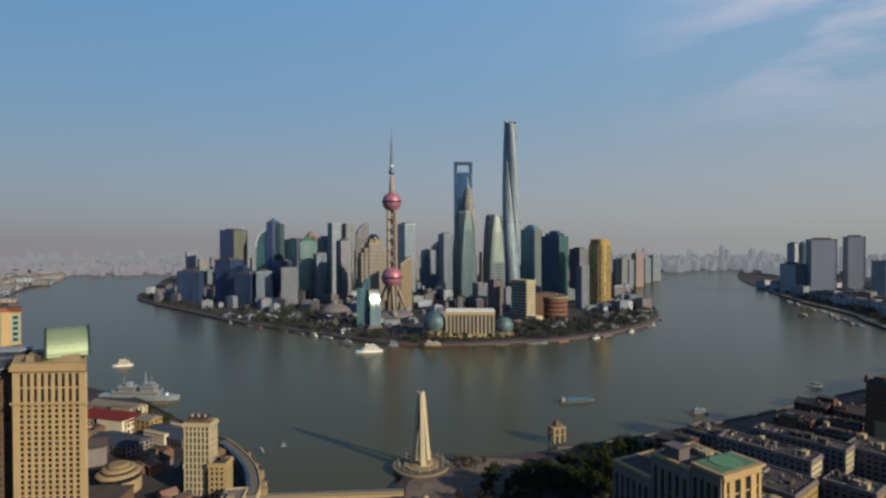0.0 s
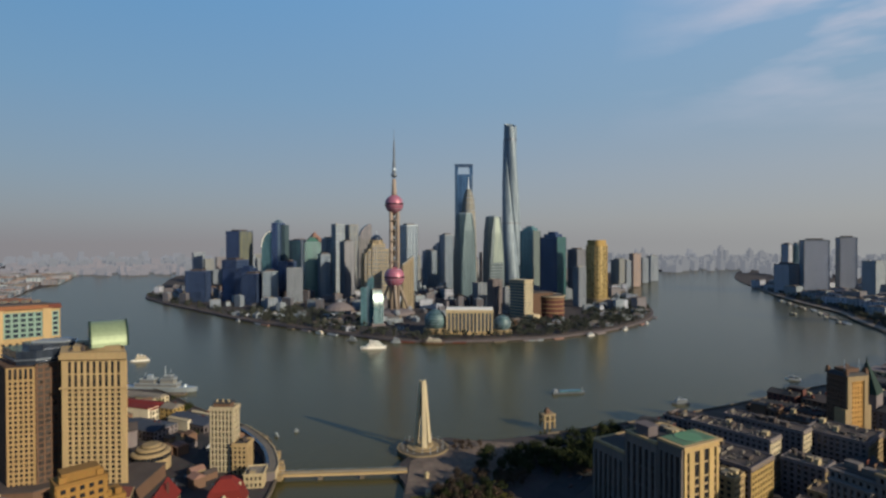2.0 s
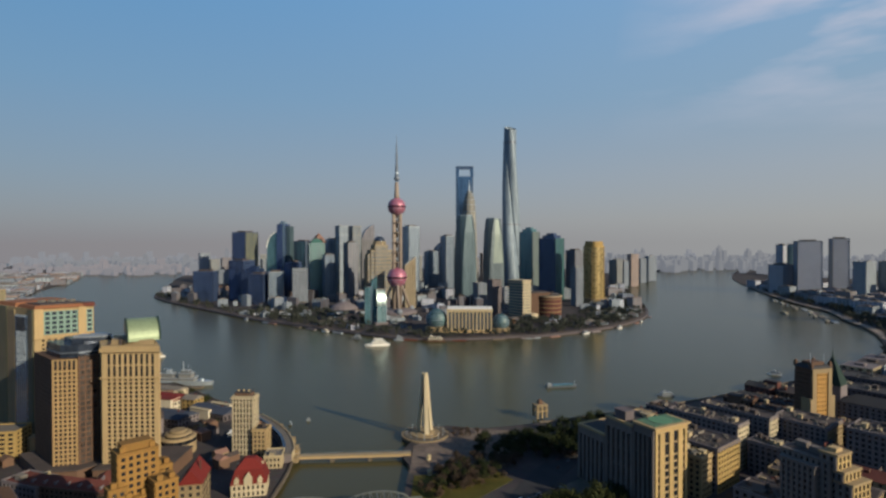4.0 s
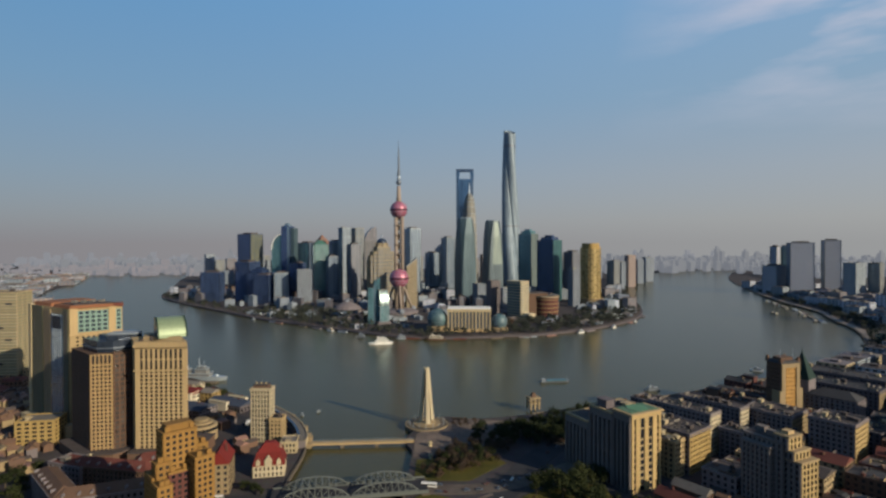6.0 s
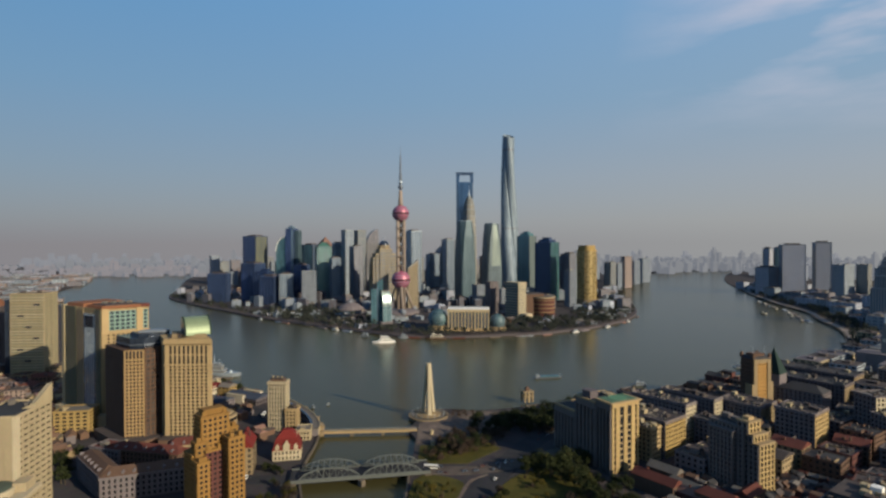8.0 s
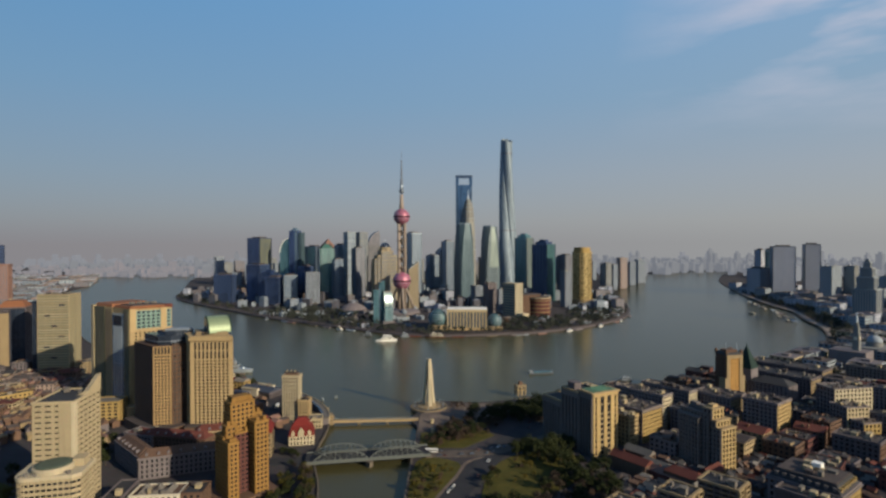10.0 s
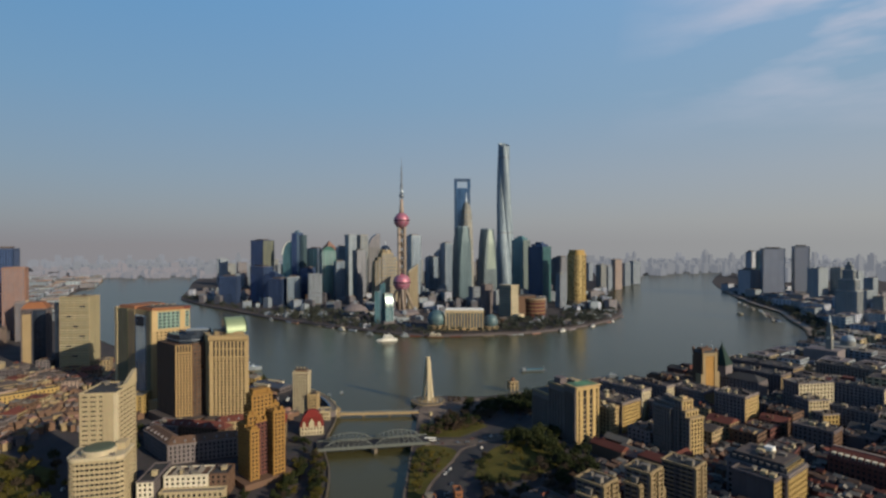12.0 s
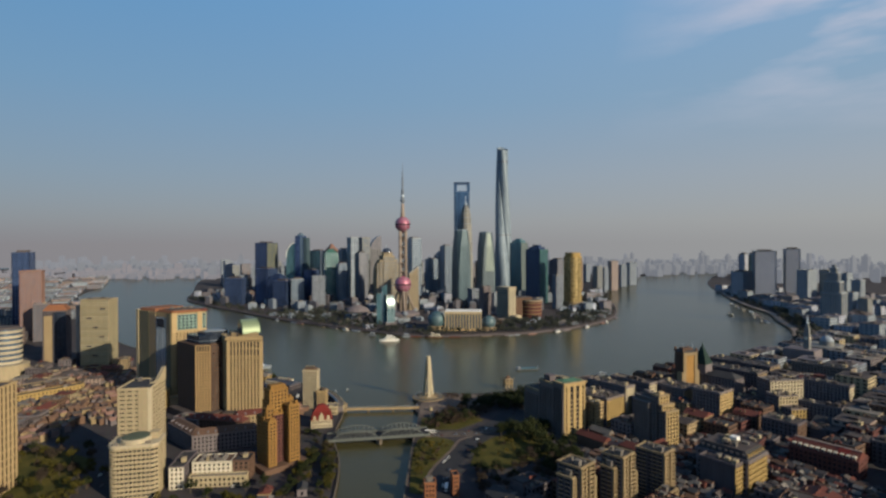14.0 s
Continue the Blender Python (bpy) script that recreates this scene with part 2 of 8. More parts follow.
VILLARED = stone("crimson_tiles", (0.105, 0.013, 0.011), streak=0.2)
BRIDGESTEEL = metal("bridge_steel", (0.088, 0.098, 0.092), 0.6, 0.2)
# paler glass colour that stands for sun on a tower face
PANEL = glazing("sun_paled_glass", (0.145, 0.185, 0.170), 0.45, 0.3, (3.0, 4.0), 0.10)
PINK = stone("pink_stone", (0.218, 0.165, 0.142))
REDBRICK = stone("red_brick", (0.080, 0.031, 0.027))
YELLOW = stone("yellow_stone", (0.238, 0.165, 0.063))
REDTILE = stone("red_tiles", (0.082, 0.026, 0.020), streak=0.2, var=0.3)
ORANGETILE = stone("orange_tiles", (0.172, 0.072, 0.036), streak=0.25)
DARKROOF = stone("dark_roof", (0.030, 0.030, 0.033), streak=0.3, var=0.4)
GREYROOF = stone("grey_roof", (0.054, 0.044, 0.042), streak=0.4, var=0.4)
PALEROOF = stone("pale_roof", (0.118, 0.106, 0.094), streak=0.4, var=0.3)
GREENROOF = stone("green_roof", (0.060, 0.118, 0.076), streak=0.2)
COPPER = metal("green_copper", (0.160, 0.208, 0.125), 0.50, 0.30)
VERDIGRIS = stone("verdigris", (0.011, 0.026, 0.023), streak=0.2)
STEEL = metal("grey_steel", (0.30, 0.35, 0.40), 0.5, 0.5)
DARKSTEEL = metal("dark_steel", (0.11, 0.13, 0.16), 0.5, 0.5)
WHITEPAINT = stone("white_paint", (0.560, 0.552, 0.520), streak=0.15, rough=0.5)
CHALK = stone("chalk_render", (0.415, 0.375, 0.295), streak=0.4)
PANE = glazing("window_glass", (0.022, 0.023, 0.026), 0.12, 0.0, (3.5, 3.5), 0.6)
NAVY = glazing("navy_glass", (0.095, 0.155, 0.310), 0.18, 0.75, (4.0, 3.9), 0.35)
TEAL = glazing("teal_glass", (0.140, 0.290, 0.330), 0.18, 0.6, (4.0, 3.9), 0.3)
GREEN = glazing("green_glass", (0.078, 0.205, 0.178), 0.22, 0.45, (4.0, 3.9), 0.25)
SILVER = glazing("silver_glass", (0.190, 0.240, 0.285), 0.50, 0.12, (4.5, 4.3), 0.10)
OLIVEGLASS = glazing("olive_glass", (0.185, 0.190, 0.120), 0.40, 0.25, (4.0, 3.9), 0.15)
PEWTER = glazing("pewter_cladding", (0.250, 0.245, 0.220), 0.55, 0.25, (3.0, 4.0), 0.15)
PALEGLASS = glazing("pale_green_glass", (0.070, 0.096, 0.110), 0.45, 0.2, (3.0, 4.0), 0.12)
SEAGLASS = glazing("sea_green_glass", (0.062, 0.098, 0.118), 0.38, 0.25, (3.0, 4.0), 0.15)
GOLD = glazing("gold_glass", (0.42, 0.32, 0.15), 0.28, 0.5, (3.0, 3.6), 0.18)
GREYGLASS = glazing("grey_glass", (0.225, 0.295, 0.385), 0.22, 0.6, (4.0, 3.9), 0.22)
DARKGLASS = glazing("dark_glass", (0.045, 0.06, 0.09), 0.2, 0.5, (4.0, 3.9), 0.3)
SKYGLASS = glazing("sky_blue_glass", (0.24, 0.34, 0.43), 0.2, 0.7, (4.2, 4.2), 0.15)
GLARE = glazing("mirror_glass", (0.17, 0.22, 0.22), 0.33, 0.7, (3.0, 3.0), 0.3)
PEARL = metal("ruby_sphere", (0.27, 0.075, 0.125), 0.42, 0.3)
for dull in (SILVER, PALEGLASS, SEAGLASS):
    dull.node_tree.nodes["Principled BSDF"].inputs["Specular IOR Level"].default_value = 0.25
NAVYFRAME = metal("navy_frame", (0.055, 0.080, 0.150), 0.45, 0.5)
LAND = ground_mat("city_ground", (0.029, 0.026, 0.029), (0.052, 0.046, 0.047), 0.02)
CONCRETE = stone("warm_concrete", (0.185, 0.152, 0.130))
# far masonry, cooled and greyed in colour to imitate haze
MAUVE = stone("mauve_stone", (0.140, 0.160, 0.192))
SAND = stone("sand_stone", (0.148, 0.150, 0.146))
ASPHALT = ground_mat("asphalt", (0.020, 0.021, 0.025), (0.034, 0.034, 0.038), 0.05)
PLUM = glazing("plum_grey_glass", (0.130, 0.128, 0.150), 0.4, 0.3, (4.0, 3.9), 0.3)
PAVING = ground_mat("paving", (0.046, 0.038, 0.034), (0.105, 0.085, 0.072), 0.06)
# autumn gold, also brightened in colour to imitate sun on the grass
GOLDLAWN = ground_mat("autumn_lawn", (0.030, 0.032, 0.008), (0.075, 0.062, 0.014), 0.05)
QUAY = stone("quay_stone", (0.092, 0.076, 0.059))
BARK = stone("bark", (0.059, 0.046, 0.033))
PLAZA = ground_mat("plaza_paving", (0.060, 0.048, 0.044), (0.150, 0.118, 0.098), 0.10)
OLIVESTONE = stone("olive_stone", (0.098, 0.094, 0.060), streak=0.4)
TEALFRAME = stone("pale_teal_frame", (0.135, 0.205, 0.180), streak=0.2)
# brighter golden tone that imitates sun on stone fronts
LITSTONE = stone("sun_toned_stone", (0.300, 0.215, 0.098))
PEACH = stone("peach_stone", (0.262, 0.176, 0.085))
# dark blue tint puts shade into the colour of pale shed roofs
SHADEROOF = stone("shade_blue_roof", (0.030, 0.038, 0.058), streak=0.4)
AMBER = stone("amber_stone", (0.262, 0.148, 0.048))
DOMESTONE = stone("dome_tower_stone", (0.215, 0.178, 0.122))
HAZELBRICK = stone("hazel_panel", (0.150, 0.098, 0.052))
PADGREEN = stone("pad_green", (0.075, 0.170, 0.098), streak=0.15, rough=0.7)
LEAF = leaf_mat("dark_leaves", (0.010, 0.016, 0.007), (0.028, 0.033, 0.013))
UMBERGLASS = glazing("umber_window_wall", (0.048, 0.038, 0.034), 0.3, 0.1, (3.0, 3.6), 0.5)
LEAF_BROWN = leaf_mat("bare_brown_twigs", (0.030, 0.021, 0.018), (0.062, 0.044, 0.034))
# leaves greyed and paled in colour to imitate distance haze
LEAF_HAZED = leaf_mat("haze_greyed_leaves", (0.020, 0.026, 0.024), (0.048, 0.054, 0.050))
LEAF_WARM = leaf_mat("autumn_leaves", (0.036, 0.034, 0.008), (0.082, 0.064, 0.013))

# ---- mesh building ----
class Shape:
    """Collects vertices and faces of one part."""

    def __init__(self):
        self.v, self.f = [], []

    def prism(self, base, z0, z1, scale=1.0, centre=None, cap=True):
        """Upright prism on a counter-clockwise outline; scale draws its top in towards centre."""
        n, k = len(base), len(self.v)
        if centre is None:
            centre = (sum(p[0] for p in base) / n, sum(p[1] for p in base) / n)
        self.v += [(p[0], p[1], z0) for p in base]
        self.v += [(centre[0] + (p[0] - centre[0]) * scale, centre[1] + (p[1] - centre[1]) * scale, z1) for p in base]
        self.f += [(k + i, k + (i + 1) % n, k + n + (i + 1) % n, k + n + i) for i in range(n)]
        if cap:
            self.f += [tuple(k + n + i for i in range(n)), tuple(k + n - 1 - i for i in range(n))]
        return self

    def box(self, x0, y0, z0, x1, y1, z1):
        return self.prism([(x0, y0), (x1, y0), (x1, y1), (x0, y1)], z0, z1)

    def hex8(self, pts):
        """A box from its eight corners, lower ring then upper ring."""
        k = len(self.v)
        self.v += [tuple(p) for p in pts]
        self.f += [(k + a, k + b, k + c, k + d) for a, b, c, d in
                   ((0, 1, 5, 4), (1, 2, 6, 5), (2, 3, 7, 6), (3, 0, 4, 7), (4, 5, 6, 7), (3, 2, 1, 0))]
        return self

    def beam(self, a, b, r):
        """A square bar between two points."""
        a, b = Vector(a), Vector(b)
        d = (b - a).normalized()
        s = d.cross(Vector((0, 0, 1)))
        s = (s if s.length > 1e-3 else Vector((1, 0, 0))).normalized() * r
        u = s.cross(d).normalized() * r
        return self.hex8([a - s - u, a + s - u, b + s - u, b - s - u, a - s + u, a + s + u, b + s + u, b - s + u])

    def wallbox(self, p0, p1, s0, s1, z0, z1, d0, d1):
        """A box on the wall p0 to p1 (outside to its right), from s0 to s1 along it and d0 to d1 out of it."""
        dx, dy = p1[0] - p0[0], p1[1] - p0[1]
        ln = math.hypot(dx, dy)
        ux, uy = dx / ln, dy / ln
        nx, ny = uy, -ux
        q = [(p0[0] + ux * s + nx * d, p0[1] + uy * s + ny * d) for s, d in ((s0, d1), (s1, d1), (s1, d0), (s0, d0))]
        return self.prism(q, z0, z1)

    def rim(self, x0, y0, x1, y1, z0, z1, t):
        """A closed rectangular kerb of thickness t, inside the given bounds."""
        k = len(self.v)
        for z in (z0, z1):
            for e in (0, t):
                self.v += [(x0 + e, y0 + e, z), (x1 - e, y0 + e, z), (x1 - e, y1 - e, z), (x0 + e, y1 - e, z)]
        for i in range(4):
            j = (i + 1) % 4
            self.f += [(k + i, k + j, k + 8 + j, k + 8 + i), (k + 4 + j, k + 4 + i, k + 12 + i, k + 12 + j), (k + 8 + i, k + 8 + j, k + 12 + j, k + 12 + i), (k + j, k + i, k + 4 + i, k + 4 + j)]
        return self

    def rings(self, levels, cap=True):
        """Loft through rings of equal count: a list of lists of (x, y, z)."""
        n, k = len(levels[0]), len(self.v)
        for ring in levels:
            self.v += [tuple(p) for p in ring]
        for j in range(len(levels) - 1):
            for i in range(n):
                a = k + j * n
                self.f.append((a + i, a + (i + 1) % n, a + n + (i + 1) % n, a + n + i))
        if cap:
            self.f += [tuple(k + (len(levels) - 1) * n + i for i in range(n)), tuple(k + n - 1 - i for i in range(n))]
        return self

    def lathe(self, profile, x=0, y=0, n=20):
        """Turned shape: profile of (radius, z) from below."""
        return self.rings([[(x + r * math.cos(2 * math.pi * i / n), y + r * math.sin(2 * math.pi * i / n), z)
                            for i in range(n)] for r, z in profile])

    def ball(self, x, y, z, r, n=20, lo=-1.0, hi=1.0, m=12):
        a0, a1 = math.asin(lo), math.asin(hi)
        return self.lathe([(max(0.02, r * math.cos(a0 + (a1 - a0) * j / m)), z + r * math.sin(a0 + (a1 - a0) * j / m)) for j in range(m + 1)], x, y, n)

    def gable(self, x0, y0, x1, y1, z0, z1, over=0.5, hip=0.0):
        """Ridge roof along the longer side; hip draws in the ridge's ends."""
        x0, y0, x1, y1 = x0 - over, y0 - over, x1 + over, y1 + over
        k = len(self.v)
        if x1 - x0 >= y1 - y0:
            ym, hp = (y0 + y1) / 2, hip * (y1 - y0) / 2
            self.v += [(x0, y0, z0), (x1, y0, z0), (x1, y1, z0), (x0, y1, z0), (x0 + hp, ym, z1), (x1 - hp, ym, z1)]
            self.f += [(k, k + 1, k + 5, k + 4), (k + 1, k + 2, k + 5), (k + 2, k + 3, k + 4, k + 5), (k + 3, k, k + 4), (k + 3, k + 2, k + 1, k)]
        else:
            xm, hp = (x0 + x1) / 2, hip * (x1 - x0) / 2
            self.v += [(x0, y0, z0), (x1, y0, z0), (x1, y1, z0), (x0, y1, z0), (xm, y0 + hp, z1), (xm, y1 - hp, z1)]
            self.f += [(k, k + 1, k + 4), (k + 1, k + 2, k + 5, k + 4), (k + 2, k + 3, k + 5), (k + 3, k, k + 4, k + 5), (k + 3, k + 2, k + 1, k)]
        return self

    def mesh(self, name, smooth=False):
        me = bpy.data.meshes.new(name)
        me.from_pydata(self.v, [], self.f)
        if smooth:
            me.polygons.foreach_set("use_smooth", [True] * len(me.polygons))
        me.update()
        return me


def thing(name, label, category, x, y, z=0.0, rz=0.0, group="", kind=""):
    ob = new(name)
    ob.empty_display_size = 1.0
    ob.matrix_basis = pose(x, y, z, 0, 0, rz)
    return tagged(ob, label, category, group, kind)


def part(name, shape, material, parent, label="", kind="", smooth=False):
    me = shape.mesh(name, smooth)
    me.materials.append(material)
    ob = new(name, me)
    ob.parent = parent
    return tagged(ob, label, "", "", kind)


def solid(name, shape, material, label, category, kind="", smooth=False, at=(0, 0, 0, 0)):
    """A thing of one mesh."""
    me = shape.mesh(name, smooth)
    me.materials.append(material)
    ob = new(name, me)
    ob.matrix_basis = pose(at[0], at[1], at[2], 0, 0, at[3])
    return tagged(ob, label, category, "", kind)


pane_meshes = {}


def pane_mesh(w, h, material):
    key = (round(w, 2), round(h, 2), material.name)
    if key not in pane_meshes:
        s = Shape().box(-key[0] / 2, -0.10, 0, key[0] / 2, 0.05, key[1])
        me = s.mesh("window")
        me.materials.append(material)
        pane_meshes[key] = me
    return pane_meshes[key]


def facade(parent, lattice, joined, p0, p1, z0, z1, cols, rows, wf=0.5, hf=0.55, glass=None, single=False, deep=0.4, edge=0.6, sill=None):
    """Piers and spandrels in relief with panes set back between them; panes as parts, or joined."""
    glass = glass or PANE
    dx, dy = p1[0] - p0[0], p1[1] - p0[1]
    ln = math.hypot(dx, dy)
    ux, uy, turn = dx / ln, dy / ln, math.atan2(dy, dx)
    nx, ny = uy, -ux
    bay, fl = (ln - 2 * edge) / cols, (z1 - z0) / rows
    for i in range(cols + 1):
        s0 = edge + i * bay - bay * (1 - wf) / 2 if i else 0.0
        s1 = edge + i * bay + bay * (1 - wf) / 2 if i < cols else ln
        lattice.wallbox(p0, p1, s0, s1, z0, z1, -0.2, deep)
    for j in range(rows + 1):
        a = z0 + j * fl - fl * (1 - hf) / 2 if j else z0
        b = z0 + j * fl + fl * (1 - hf) / 2 if j < rows else z1
        lattice.wallbox(p0, p1, 0, ln, a, b, -0.2, sill or deep - 0.06)
    for j in range(rows):
        for i in range(cols):
            s, zz = edge + (i + 0.5) * bay, z0 + (j + (1 - hf) / 2) * fl
            if single:
                ob = new("window", pane_mesh(bay * wf, fl * hf, glass))
                ob.parent = parent
                ob.location = (p0[0] + ux * s + nx * 0.03, p0[1] + uy * s + ny * 0.03, zz)
                ob.rotation_euler = (0, 0, turn)
            else:
                joined.wallbox(p0, p1, s - bay * wf / 2, s + bay * wf / 2, zz, zz + fl * hf, -0.1, 0.08)


def rect(w, d, x=0.0, y=0.0):
    return [(x, y), (x + w, y), (x + w, y + d), (x, y + d)]


def roof_clutter(parent, outline, z, rnd, n, material=None):
    """Stair heads, tanks and cooling units on a flat roof."""
    xs, ys = [p[0] for p in outline], [p[1] for p in outline]
    for i in range(n):
        w, d, h = rnd.uniform(2, 6), rnd.uniform(2, 5), rnd.uniform(1.2, 3.8)
        if max(xs) - min(xs) < w + 3 or max(ys) - min(ys) < d + 3:
            continue
        x = rnd.uniform(min(xs) + 1, max(xs) - w - 1)
        y = rnd.uniform(min(ys) + 1, max(ys) - d - 1)
        s = Shape().box(x, y, z, x + w, y + d, z + h)
        s.box(x - 0.25, y - 0.25, z + h, x + w + 0.25, y + d + 0.25, z + h + 0.3)
        part("rooftop_unit", s, material or rnd.choice((PALEROOF, GREYROOF, OFFWHITE)), parent)


def tower_block(name, label, category, x, y, w, d, h, rz, wall, roof=None, z=3.0, floor=3.5, bay=3.4, wf=0.5, hf=0.55,
                singles=(), blind=(2,), glass=None, parapet=1.2, units=4, cornice=0.0, group="", deep=0.4, seed=0, front=None):
    """A slab with windowed faces: x, y is its front left corner; faces 0 front, 1 right, 2 back, 3 left."""
    rnd = random.Random(int(x * 7 + y * 13) + seed)
    ob = thing(name, label, category, x, y, z, rz, group)
    o = rect(w, d)
    body = Shape().prism(o, -1.0, h)
    lattice, joined, face = Shape(), Shape(), Shape()
    rows = max(1, round((h - 1.0) / floor))
    for e in range(4):
        p0, p1 = o[e], o[(e + 1) % 4]
        ln = math.hypot(p1[0] - p0[0], p1[1] - p0[1])
        if e in blind:
            continue
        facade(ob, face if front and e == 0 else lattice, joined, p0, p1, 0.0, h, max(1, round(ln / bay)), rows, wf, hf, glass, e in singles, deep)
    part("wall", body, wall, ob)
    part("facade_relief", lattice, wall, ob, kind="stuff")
    # front: brighter colour painted on the sunward face, while wall keeps the shade tone
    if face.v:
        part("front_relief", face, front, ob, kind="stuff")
    if joined.v:
        part("side_glazing", joined, glass or PANE, ob, kind="stuff")
    g = deep + 0.15
    part("parapet", Shape().rim(-g, -g, w + g, d + g, h, h + parapet, g + 0.4), wall, ob)
    if cornice:
        c = deep + cornice
        part("cornice", Shape().rim(-c, -c, w + c, d + c, h - 1.3, h - 0.4, c + 0.1), wall, ob)
    part("roof", Shape().box(0.4, 0.4, h, w - 0.4, d - 0.4, h + 0.25), roof or GREYROOF, ob)
    roof_clutter(ob, o, h + 0.25, rnd, units)
    if units >= 4 and w > 12 and d > 12:
        bits = Shape()
        for i in range(int(min(30, w * d / 36))):
            bw, bd = rnd.choice(((0.8, 1.2), (1.6, 0.9), (2.4, 1.4), (0.3, rnd.uniform(4, 9)), (rnd.uniform(4, 9), 0.3), (1.1, 1.1)))
            bx, by = rnd.uniform(1, max(1.2, w - bw - 1)), rnd.uniform(1, max(1.2, d - bd - 1))
            bits.box(bx, by, h + 0.25, bx + bw, by + bd, h + 0.25 + rnd.choice((0.5, 0.8, 1.3, 1.9)))
        part("roof_equipment", bits, rnd.choice((PALEROOF, GREYROOF, PALEROOF)), ob, kind="stuff")
    return ob


def glass_tower(name, label, x, y, w, d, h, rz, glass, band=None, z=3.0, floor=8.0, bay=6.0, top="flat", waist=1.0, group="towers across the river",
                side=None, bandw=0.9, category="skyscraper", right=None):
    """A far tower: glass body, floor bands and mullions in relief, and a crown; x, y is its middle."""
    band = band or (NAVYFRAME if glass in (NAVY, TEAL) else STEEL)
    ob = thing(name, label, category, x, y, z, rz, group)
    o = rect(w, d, -w / 2, -d / 2)
    part("curtain_wall", Shape().prism(o, -1, h, waist), glass, ob)
    bands = Shape()
    for j in range(1, int(h / floor) + 1):
        k = 1 - (1 - waist) * min(1, (j * floor) / h)
        q = [(p[0] * k, p[1] * k) for p in o]
        for e in range(4):
            ln = math.hypot(q[(e + 1) % 4][0] - q[e][0], q[(e + 1) % 4][1] - q[e][1])
            bands.wallbox(q[e], q[(e + 1) % 4], -0.3, ln + 0.3, j * floor - bandw, j * floor, -0.5, 0.35)
    part("floor_banding", bands, band, ob, kind="stuff")
    fins = Shape()
    for e in range(4):
        p0, p1 = o[e], o[(e + 1) % 4]
        ln = math.hypot(p1[0] - p0[0], p1[1] - p0[1])
        n = max(1, round(ln / bay))
        for i in range(n + 1):
            t = i / n
            a = (p0[0] + (p1[0] - p0[0]) * t, p0[1] + (p1[1] - p0[1]) * t)
            b = (a[0] * waist, a[1] * waist)
            r = 0.45 if 0 < i < n else 0.8
            fins.hex8([(a[0] - r, a[1] - r, 0), (a[0] + r, a[1] - r, 0), (a[0] + r, a[1] + r, 0), (a[0] - r, a[1] + r, 0),
                       (b[0] - r, b[1] - r, h), (b[0] + r, b[1] - r, h), (b[0] + r, b[1] + r, h), (b[0] - r, b[1] + r, h)])
    part("mullion_grid", fins, band, ob, kind="stuff")
    # another colour laid over the right face imitates sun on it
    if right:
        part("right_face", Shape().wallbox(o[1], o[2], 1.0, d - 1.0, 0, h, -0.3, 0.28), right, ob)
    ww, dd = w * waist, d * waist
    crown = Shape()
    if top == "flat":
        crown.box(-ww / 2 - 0.6, -dd / 2 - 0.6, h, ww / 2 + 0.6, dd / 2 + 0.6, h + 2.5)
        part("crown", crown, band, ob)
        part("plant_room", Shape().box(-ww * 0.3, -dd * 0.3, h + 2.5, ww * 0.3, dd * 0.3, h + 7), GREYROOF, ob)
    elif top == "step":
        crown.box(-ww * 0.36, -dd * 0.36, h, ww * 0.36, dd * 0.36, h + 9)
        crown.box(-ww * 0.2, -dd * 0.2, h + 9, ww * 0.2, dd * 0.2, h + 16)
        part("crown", crown, glass, ob)
    elif top == "pyramid":
        crown.prism(rect(ww, dd, -ww / 2, -dd / 2), h, h + ww * 0.7, 0.03)
        part("crown", crown, side or DARKROOF, ob)
    elif top == "slant":
        crown.hex8([(-ww / 2, -dd / 2, h), (ww / 2, -dd / 2, h), (ww / 2, dd / 2, h), (-ww / 2, dd / 2, h),
                    (-ww / 2, -dd / 2, h + 2), (ww / 2, -dd / 2, h + ww * 0.45), (ww / 2, dd / 2, h + ww * 0.45), (-ww / 2, dd / 2, h + 2)])
        part("crown", crown, glass, ob)
    elif top == "dome":
        crown.lathe([(ww * 0.29, h), (ww * 0.27, h + 6)], n=24)
        crown.ball(0, 0, h + 6, ww * 0.26, 24, 0.0, 1.0, 8)
        part("crown", crown, side or DARKROOF, ob, smooth=True)
        part("finial", Shape().lathe([(0.9, h + 6 + ww * 0.25), (0.2, h + 18 + ww * 0.25)], n=8), STEEL, ob)
    return ob

# ---- water and land ----
def smooth_line(pts, n=5):
    """Catmull-Rom through points."""
    out = []
    for i in range(len(pts) - 1):
        p = [Vector((*pts[max(0, min(len(pts) - 1, i + k))], 0)) for k in (-1, 0, 1, 2)]
        for j in range(n):
            t = j / n
            q = 0.5 * ((2 * p[1]) + (p[2] - p[0]) * t + (2 * p[0] - 5 * p[1] + 4 * p[2] - p[3]) * t * t + (3 * p[1] - p[0] - 3 * p[2] + p[3]) * t ** 3)
            out.append((q.x, q.y))
    return out + [tuple(pts[-1])]


